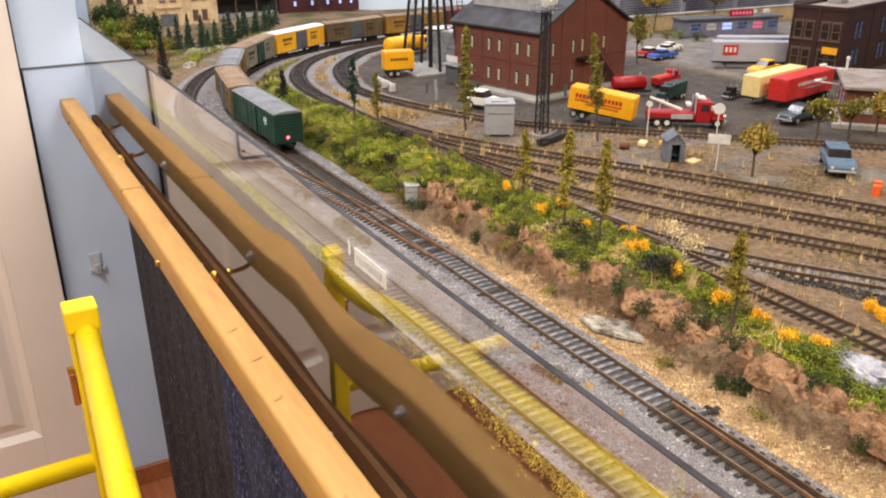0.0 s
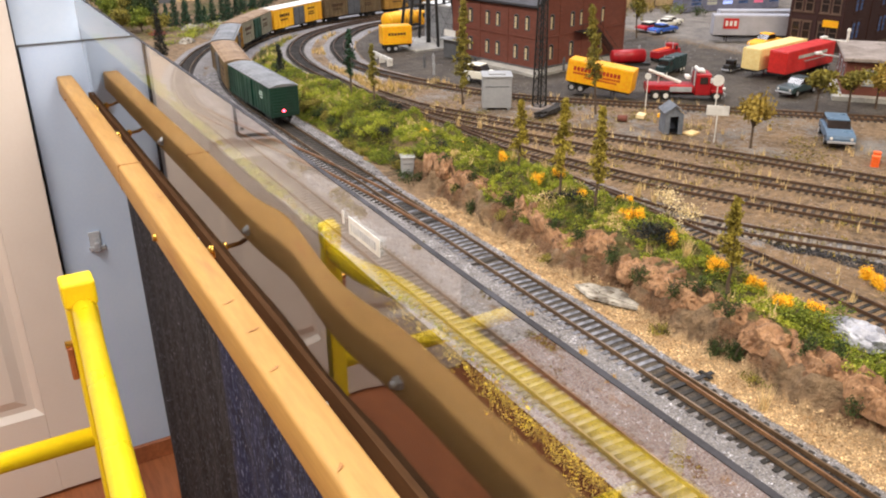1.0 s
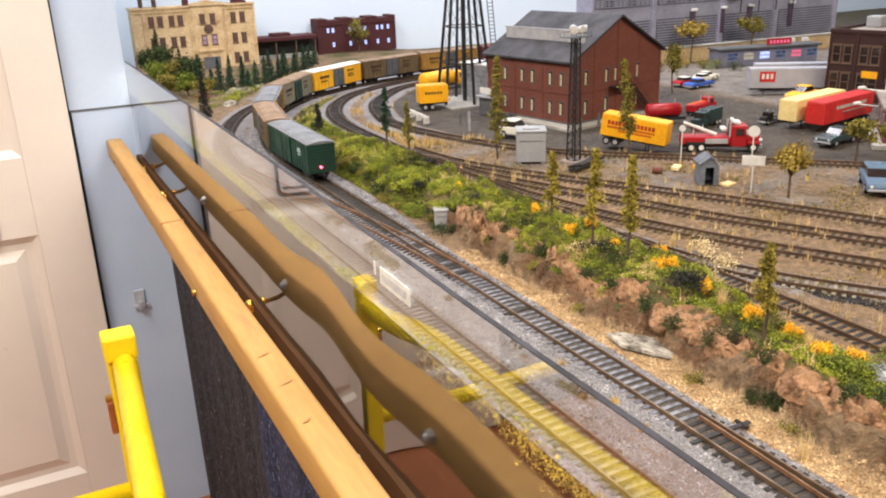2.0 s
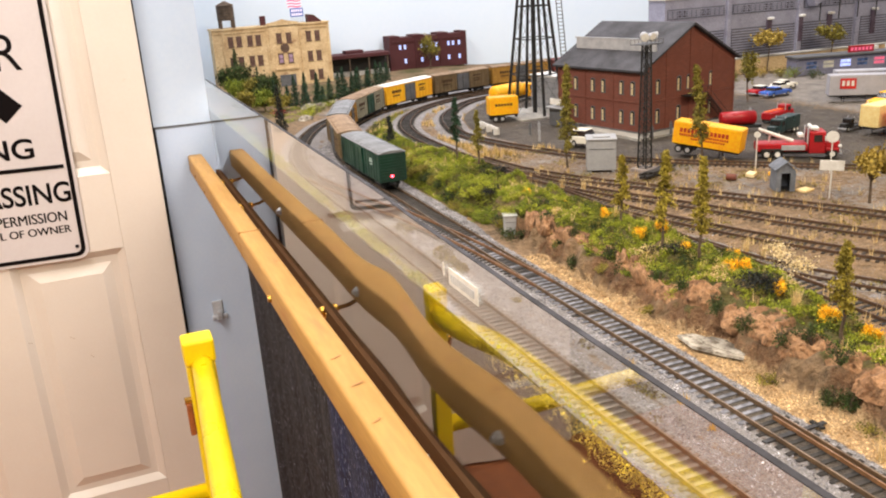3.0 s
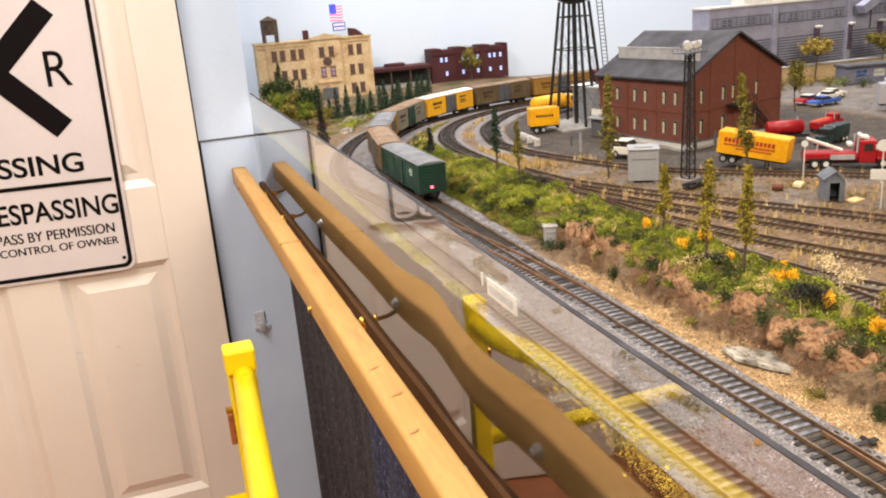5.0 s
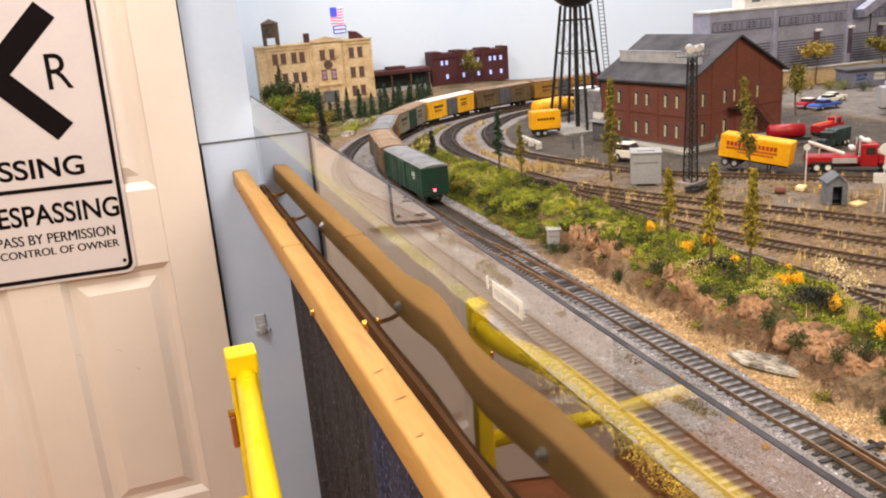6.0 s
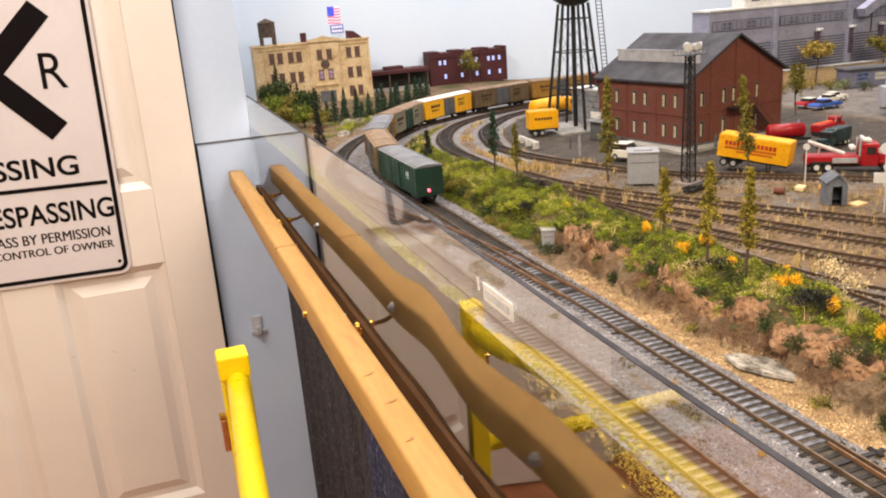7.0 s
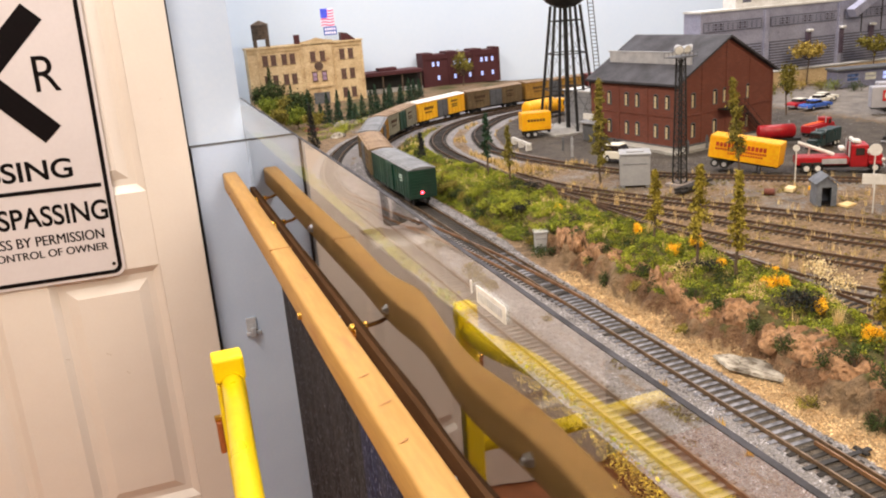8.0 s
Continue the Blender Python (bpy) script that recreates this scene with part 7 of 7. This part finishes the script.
for k, (x, y, r) in enumerate(((0.184, -1.139, 0.006), (0.197, -1.20, 0.005), (0.198, -1.269, 0.006), (0.192, -1.335, 0.009), (0.205, -1.343, 0.008), (0.199, -1.384, 0.007), (0.259, -1.366, 0.008), (0.268, -1.371, 0.006), (0.195, -1.444, 0.007), (0.203, -1.45, 0.007), (0.2, -1.487, 0.008), (0.201, -1.53, 0.009), (0.208, -1.556, 0.008), (0.193, -1.593, 0.010), (0.212, -1.605, 0.009), (0.3186, -1.568, 0.009), (0.314, -1.581, 0.008))):
    bush(x, y, r * 0.58, 0.010, 100 + k, M["flower"], "bush of orange-yellow flowers on the bank", "flower_bush", 1100, 0.00085, "flower bushes")
for k, (x, y) in enumerate(((0.194, -1.383), (0.185, -1.389), (0.188, -1.475), (0.168, -1.19), (0.196, -1.48), (0.2, -1.03), (0.166, -1.10))):
    bush(x, y, 0.013, 0.009, 130 + k, M["leaf_black"], "dark blackish shrub on the bank", n=420, leaf=0.0012)
for k, (x, y) in enumerate(((0.138, -1.312), (0.15, -1.29), (0.152, -1.41), (0.147, -1.515), (0.154, -1.345), (0.151, -1.366), (0.151, -1.443), (0.151, -1.48), (0.148, -1.544), (0.141, -1.59), (0.158, -1.56), (0.153, -1.585), (0.147, -1.60), (0.158, -1.64), (0.15, -1.245), (0.149, -1.68), (0.165, -1.655))):
    bush(x, y, 0.0065, 0.015, 150 + k, M["leaf_dark"], "dark green ivy hanging on the cliff", "ivy", 300, 0.0010)
for k, (x, y) in enumerate(((0.133, -1.429), (0.136, -1.36), (0.134, -1.55), (0.137, -1.625))):
    bush(x, y, 0.007, 0.006, 165 + k, M["leaf_olive"], "olive weed at the cliff foot", "weed", 200, 0.0010)
for k, (x, y) in enumerate(((0.185, -1.60), (0.198, -1.62), (0.178, -1.63), (0.205, -1.675), (0.18, -1.68), (0.19, -1.645))):
    bush(x, y, 0.013, 0.012, 170 + k, M["leaf"], "green shrub on the bank", n=520, leaf=0.0011)
berm = random.Random(8)
for k in range(34):
    y = -0.62 - 0.0175 * k
    x = 0.095 + 0.052 + (0.915 - 0.095 - math.sqrt(max(0.0, 0.768 ** 2 - max(0.0, y + 0.842) ** 2)) - 0.052) * (y > -0.842) + berm.uniform(-0.006, 0.022)
    mt = ("leaf_bright", "leaf", "leaf", "leaf_olive", "leaf_bright", "leaf_dark")[berm.randrange(6)]
    bush(x, y + berm.uniform(-0.006, 0.006), berm.uniform(0.008, 0.014), berm.uniform(0.009, 0.0145), 300 + k, M[mt], "lumpy green shrub on the bank beside the main line", n=430, leaf=0.0012, group="bank shrubs")
# Added row, mostly dark leaves, painting the hedge's shaded track side.
for k in range(30):
    y = -0.70 - 0.0175 * k
    x = 0.1355 + (0.915 - 0.095 - math.sqrt(max(0.0, 0.78 ** 2 - max(0.0, y + 0.842) ** 2)) - 0.040) * (y > -0.842) + berm.uniform(-0.003, 0.006)
    bush(x, y + berm.uniform(-0.004, 0.004), berm.uniform(0.007, 0.011), berm.uniform(0.009, 0.013), 340 + k, M[("leaf_dark", "leaf_olive", "leaf_dark", "leaf")[berm.randrange(4)]], "low shrub standing in for the bank's shaded foot", n=300, leaf=0.0011, group="bank shrubs")
bush(0.2785, -1.406, 0.021, 0.015, 190, M["blossom"], "bare twiggy bush with cream blossom", "blossom_bush", 620, 0.0013)
bush(0.115, -0.21, 0.012, 0.014, 191, M["red"], "small shrub with red blossom before the factory", n=120)
for k, (x, y) in enumerate(((0.19, -0.19), (0.23, -0.16), (0.165, -0.26))):
    bush(x, y, 0.022, 0.016, 195 + k, M["leaf_bright"], "yellow-green shrub before the factory", n=240)


for k, (x, y) in enumerate(((1.0, -0.50), (1.06, -0.455), (1.10, -0.45), (1.13, -0.47), (1.15, -0.50), (1.165, -0.525), (1.18, -0.56))):
    bush(x, y, 0.02, 0.024, 400 + k, M[("leaf_olive", "leaf", "leaf_dark", "leaf_gold")[k % 4]], "olive scrub before the power house wall", n=240, leaf=0.002)
automobile("yellow sedan parked behind the cream trailer", M["cab_yellow"], pose(0.985, -0.905, 0.996, 0, 0, 190) @ Matrix.Diagonal((1.2, 1.2, 1.5, 1)))


def boulder(x, y, sx, sy, sz, seed, label, turn=0.0, sink=0.2, material=None):
    bm = B()
    bmesh.ops.create_icosphere(bm, subdivisions=4, radius=1)
    for v in bm.verts:
        q = Vector((seed, 3, 0))
        k = 1 + 0.36 * noise.noise(v.co * 1.1 + Vector((seed, 0, 0))) + 0.20 * abs(noise.noise(v.co * 2.6 + q)) - 0.16 * abs(noise.noise(Vector((v.co.x * 5, v.co.y * 5, v.co.z * 1.4)) + q)) + 0.09 * noise.noise(Vector((v.co.x * 11, v.co.y * 11, v.co.z * 5)) + q) + 0.05 * noise.noise(v.co * 21)
        v.co = Vector((v.co.x * sx * k, v.co.y * sy * k, max(-0.3, min(0.55 + 0.5 * noise.noise(v.co * 2.4 + Vector((0, seed, 0))), v.co.z * k)) * sz))
    o = finish(bm, "boulder", material or M["rock"])
    o.matrix_world = pose(x, y, height(x, y) + sz * (0.3 - sink), 0, 0, turn)
    tagged(o, label, "model rock", "rocks")


def slab(x, y, turn, size, label, seed, layers=2):
    """A split flat stone: angular plates lying on one another."""
    rng = random.Random(seed)
    bm = B()
    for k in range(layers):
        n, z = 7, k * 0.0022
        pts = []
        for i in range(n):
            a, q = 6.283 * (i + rng.uniform(-0.3, 0.3)) / n, rng.uniform(0.75, 1.15) * (1 - 0.25 * k)
            pts.append((size[0] * q * math.cos(a) + 0.002 * k, size[1] * q * math.sin(a) - 0.004 * k))
        lo = [bm.verts.new((p, q, z - 0.001)) for p, q in pts]
        hi = [bm.verts.new((p * 0.95, q * 0.95, z + 0.0022 + rng.uniform(-0.0006, 0.0006))) for p, q in pts]
        c = bm.verts.new((0.002 * k, -0.004 * k, z + 0.0024))
        for i in range(n):
            j = (i + 1) % n
            bm.faces.new((lo[i], lo[j], hi[j], hi[i]))
            bm.faces.new((hi[i], hi[j], c))
    bmesh.ops.recalc_face_normals(bm, faces=bm.faces[:])
    bmesh.ops.scale(bm, vec=(1, 1, 0.55), verts=bm.verts[:])
    o = finish(bm, "rock_slab", M["rock"])
    o.matrix_world = pose(x, y, height(x, y) + 0.0012, 1, 2, turn)
    tagged(o, label, "model rock", "rocks")


slab(0.1375, -1.502, 19, (0.0135, 0.037), "flat grey split rock slab at the cliff foot", 1)
for k, (x, y) in enumerate(((0.146, -1.215), (0.147, -1.238), (0.146, -1.266), (0.148, -1.285), (0.154, -1.324), (0.158, -1.357), (0.151, -1.386), (0.148, -1.414), (0.147, -1.434), (0.152, -1.459), (0.15, -1.497), (0.152, -1.52), (0.149, -1.552), (0.153, -1.58), (0.149, -1.612), (0.152, -1.63), (0.149, -1.652), (0.153, -1.672), (0.15, -1.69), (0.152, -1.715), (0.152, -1.74))):
    near_end = 0.85 if y < -1.6 else 1.0
    reach = 0.006 if -1.66 < y < -1.44 else 0.0
    boulder(x + 0.004 + 0.9 * reach, y, (0.0070 + reach + 0.0015 * (k % 3)) * near_end, (0.017 + 0.005 * (k % 2)) * near_end, (0.0145 + 0.004 * (k % 4 == 1)) * near_end, 20 + k * 1.7, "tan broken rock face of the cliff", 12 * (k % 5) - 24, 0.62, M["cliff_rock"])
boulder(0.206, -1.638, 0.010, 0.021, 0.010, 5, "white and blue-grey rock on the bank", 8, 0.2, M["white_rock"])
boulder(0.20, -0.14, 0.03, 0.016, 0.011, 9, "grey rock outcrop before the factory", 20)
boulder(0.26, -0.115, 0.034, 0.016, 0.010, 12, "grey rock outcrop before the factory", 10)
boulder(0.145, -0.30, 0.016, 0.012, 0.010, 15, "grey boulder before the factory", 40)


def scatter_cover():
    """Loose ground cover: leaf clumps, grass, grit and ballast stones."""
    rng = np.random.default_rng(11)

    def pick(n, x0, x1, y0, y1, test):
        x, y = rng.uniform(x0, x1, n), rng.uniform(y0, y1, n)
        z, c, cb = terrain(x[:, None], y[:, None])
        keep = test(x, y, c[:, :, 0], cb[:, :, 0])
        return np.stack([x, y, z[:, 0]], 1)[keep]

    leafy = lambda x, y, c, cb: c[1] > 0.45
    green = np.concatenate([pick(95000, 0.125, 0.265, -1.78, -0.55, leafy), pick(34000, 0.1, 0.62, -0.9, 0.0, leafy), pick(6000, 0.265, 0.62, -1.85, -0.9, leafy)])
    g = green[rng.permutation(len(green))]
    lump = bumps(g[:, 0], g[:, 1], 230, 61) + 0.6 * bumps(g[:, 0], g[:, 1], 430, 62)
    keep = lump > -0.45 + 0.42 * smooth01(-1.40, -1.52, g[:, 1])
    bare = 0.171 + 0.007 * bumps(g[:, 0] * 0, g[:, 1], 75, 63) + 0.004 * lump
    keep &= (g[:, 1] > -1.44) | (g[:, 1] < -1.66) | (g[:, 0] > bare)
    g, lump = g[keep], lump[keep]
    lift = 0.0042 * np.clip(lump + 0.42, 0, 1.5)
    # Lump height brightens tops and darkens hollows, painting shading over the random tone.
    tint = bumps(g[:, 0], g[:, 1], 70, 5) * 0.9 + 0.35 * lump + rng.normal(0, 0.30, len(g))
    cuts = ((-9, -0.75, "leaf_dark"), (-0.75, -0.45, "leaf_olive"), (-0.45, 0.12, "leaf"), (0.12, 1.1, "leaf_bright"), (1.1, 9, "straw"))
    for lo, hi, mt in cuts:
        sel = (tint >= lo) & (tint < hi)
        c, up = g[sel], lift[sel]
        pts = np.repeat(c, 8, 0) + rng.normal(size=(len(c) * 8, 3)) * np.array([0.0015, 0.0015, 0.0007])
        pts[:, 2] += 0.0004 + np.repeat(up, 8) * rng.uniform(0.25, 1.0, len(pts))
        o = leaf_mesh("ground_cover", pts, 0.00072, M[mt], None, 3)
        tagged(o, "mat of clumped green scenery foliage on the bank", "ground cover", kind="stuff")

    def chips(name, pts, size, mt, label):
        n = len(pts)
        d = rng.normal(size=(n, 4, 3))
        d /= np.linalg.norm(d, axis=2)[:, :, None]
        s = size * rng.uniform(0.5, 1.2, (n, 1, 1))
        v = (pts[:, None, :] + d * s).reshape(-1, 3)
        k = np.arange(n)[:, None] * 4
        f = np.concatenate([k + np.array(t) for t in ((0, 1, 2), (0, 2, 3), (0, 3, 1), (1, 3, 2))])
        tagged(from_lists(name, v.tolist(), f.tolist(), M[mt]), label, "gravel", kind="stuff")

    grit = pick(70000, 0.11, 0.17, -1.85, -0.9, lambda x, y, c, cb: (cb[0] > 0.35) & (c[0] < 0.6))
    chips("yellow_grit", grit[:22000], 0.00105, "grit", "loose yellow grit along the cliff foot")
    stones = pick(70000, 0.045, 0.145, -1.85, -0.6, lambda x, y, c, cb: c[0] > 0.5)
    chips("ballast", stones[:34000], 0.00095, "stone", "grey ballast stones along the main line")
    dirt = pick(26000, 0.28, 0.66, -1.75, -0.85, lambda x, y, c, cb: (c[2] < 0.3))
    chips("yard_gravel", dirt[:18000], 0.0007, "stone", "loose stones between the yard tracks")

    ash = pick(60000, 0.285, 0.36, -1.62, -1.44, lambda x, y, c, cb: np.abs(x - 0.307 + 0.36 * (y + 1.476)) < 0.008 + 0.004 * bumps(x, y, 90, 64))
    chips("cinders", ash[:9000], 0.0011, "cinder", "dark cinders between the yard tracks")
    lot = pick(15000, 0.42, 0.95, -1.2, -0.6, lambda x, y, c, cb: c[2] > 0.5)
    chips("lot_gravel", lot[:7000], 0.00065, "stone", "loose grit on the paved lot")
    weeds = pick(16000, 0.28, 0.66, -1.75, -0.85, lambda x, y, c, cb: (c[2] < 0.3) & (c[1] < 0.3) & (bumps(x, y, 42, 91) + 0.5 * bumps(x, y, 160, 92) > 0.35))
    pts = np.repeat(weeds[:5200], 5, 0) + rng.normal(size=(min(len(weeds), 5200) * 5, 3)) * np.array([0.0018, 0.0018, 0.0005]) + np.array([0, 0, 0.0005])
    for k, mt in enumerate(("leaf_olive", "bark", "leaf_olive", "leaf_gold")):
        tagged(leaf_mesh("yard_weeds", pts[k::4], 0.0009, M[mt], None, 95 + k), "thin olive weeds and leaf litter between the yard tracks", "ground cover", kind="stuff")

    def blades(name, roots, h, mt, label, per=9, w=0.00035):
        v, f = [], []
        for r in roots:
            for k in range(per):
                a = rng.uniform(0, 6.28)
                tilt = rng.uniform(0.05, 0.45)
                hh = h * rng.uniform(0.5, 1.15)
                b = r + rng.normal(size=3) * np.array([0.0012, 0.0012, 0])
                tip = b + np.array([math.cos(a) * tilt, math.sin(a) * tilt, 1]) * hh
                s = np.array([-math.sin(a), math.cos(a), 0]) * w
                i = len(v)
                v += [(b - s).tolist(), (b + s).tolist(), tip.tolist()]
                f.append((i, i + 1, i + 2))
        tagged(from_lists(name, v, f, M[mt]), label, "grass", **({"group": "grass tufts"} if name == "grass_tuft" else {"kind": "stuff"}))

    dry = pick(2600, 0.16, 0.6, -1.7, -0.3, lambda x, y, c, cb: (c[0] < 0.3) & (c[2] < 0.4) & (rng.uniform(size=len(x)) < 0.3))
    blades("dry_grass", dry[:330], 0.010, "straw", "tufts of dry straw grass")
    spots = ((0.0722, -1.492), (0.0707, -1.5487), (0.0672, -1.581), (0.124, -1.12))
    for x, y in spots:
        blades("grass_tuft", [np.array([x, y, height(x, y)])] * 3, 0.005, "tuft_orange", "small yellow grass tuft beside the ballast", 7)
    spots = ((0.214, -1.313), (0.207, -1.273), (0.188, -1.514), (0.29, -1.376), (0.305, -1.38), (0.289, -1.356), (0.269, -1.069), (0.289, -1.084), (0.199, -1.505), (0.196, -1.582), (0.12, -1.645), (0.226, -1.325), (0.235, -1.07), (0.213, -1.02))
    for x, y in spots:
        blades("grass_tuft", [np.array([x, y, height(x, y)])] * 3, 0.017, "straw", "tall tuft of straw-coloured grass", 12)
    edge = np.stack([rng.uniform(0.0085, 0.0142, 900), rng.uniform(-1.8, -0.2, 900), np.full(900, 0.9945)], 1)
    edge = edge[(bumps(edge[:, 0], edge[:, 1], 25, 21) > -0.35) & ((edge[:, 1] > -1.3) | (rng.uniform(size=900) < 0.35))]
    blades("edge_grass", edge[::4], 0.005, "straw", "dry grass along the layout's edge", 5)
    hedge = np.repeat(edge, 14, 0) + rng.normal(size=(len(edge) * 14, 3)) * np.array([0.0012, 0.004, 0.0012]) + np.array([0, 0, 0.002])
    hedge = hedge[hedge[:, 0] > 0.0078]
    tagged(leaf_mesh("edge_foliage", hedge[::2], 0.0012, M["leaf_gold"], None, 5), "golden foliage along the layout's edge", "ground cover", kind="stuff")
    tagged(leaf_mesh("edge_foliage", hedge[1::2], 0.0012, M["leaf_bright"], None, 6), "yellow-green foliage along the layout's edge", "ground cover", kind="stuff")
    verge = np.stack([0.008 + np.abs(rng.normal(0, 0.007, 9000)), rng.uniform(-1.28, -0.12, 9000), np.full(9000, 0.9968)], 1)
    verge = verge[bumps(verge[:, 0], verge[:, 1], 38, 77) > -0.35]
    pts = np.repeat(verge, 4, 0) + rng.normal(size=(len(verge) * 4, 3)) * np.array([0.0012, 0.0012, 0.0009])
    pts = pts[pts[:, 0] > 0.0065]
    for k, mt in enumerate(("leaf_bright", "leaf_gold", "leaf")):
        tagged(leaf_mesh("verge", pts[k::3], 0.0011, M[mt], None, 71 + k), "pale green grassy verge along the layout's edge", "ground cover", kind="stuff")
    lane = np.stack([rng.uniform(0.046, 0.069, 9000), rng.uniform(-1.8, -0.5, 9000), np.full(9000, 0.9965)], 1)
    lane = lane[bumps(lane[:, 0], lane[:, 1], 55, 41) > 0.5]
    pts = np.repeat(lane, 4, 0) + rng.normal(size=(len(lane) * 4, 3)) * np.array([0.001, 0.001, 0.0005])
    tagged(leaf_mesh("track_weeds", pts[::2], 0.0009, M["leaf_olive"], None, 51), "thin patches of olive weeds between the tracks", "ground cover", kind="stuff")
    tagged(leaf_mesh("track_weeds", pts[1::2], 0.0009, M["bark"], None, 52), "thin patches of brown leaf litter between the tracks", "ground cover", kind="stuff")
    hang = np.stack([rng.uniform(0.0055, 0.0092, 7000), rng.uniform(-1.95, -1.2, 7000), 0.997 - np.abs(rng.normal(0, 0.008, 7000))], 1)
    thin = 1 - 0.72 * smooth01(-1.58, -1.47, hang[:, 1]) - 0.28 * smooth01(-1.46, -1.36, hang[:, 1])
    hang = hang[rng.uniform(size=len(hang)) < thin * (0.6 + 0.4 * bumps(hang[:, 0] * 0, hang[:, 1], 60, 27))]
    pts = np.repeat(hang, 6, 0) + rng.normal(size=(len(hang) * 6, 3)) * np.array([0.0004, 0.0015, 0.0012])
    # The first material's yellow imitates the reflected tube among the real golden leaves.
    for k, mt in enumerate(("leaf_tube_yellow", "leaf_gold", "leaf_olive", "leaf_gold")):
        tagged(leaf_mesh("hanging_foliage", pts[k::4], 0.0006, M[mt], None, 15 + k), "golden foliage hanging over the layout's edge", "ground cover", kind="stuff")
    inside = pick(16000, 0.12, 0.52, -0.85, -0.22, lambda x, y, c, cb: (c[0] < 0.45) & (c[2] < 0.2) & (c[1] < 0.8) & (x > 0.3 - 0.5 * (y + 0.3) ** 2) & (bumps(x, y, 45, 33) > -0.1))
    blades("yellow_grass", inside[:160], 0.007, "leaf_gold", "yellow grass between the curved tracks", 8)
    blades("pale_grass", inside[260:440], 0.009, "straw", "pale straw grass between the curved tracks", 8)
    c = inside[620:1150]
    pts = np.repeat(c, 10, 0) + rng.normal(size=(len(c) * 10, 3)) * np.array([0.003, 0.003, 0.0014]) + np.array([0, 0, 0.0016])
    tagged(leaf_mesh("curve_cover", pts, 0.0014, M["leaf_gold"], None, 8), "golden scenery foliage between the curved tracks", "ground cover", kind="stuff")


scatter_cover()
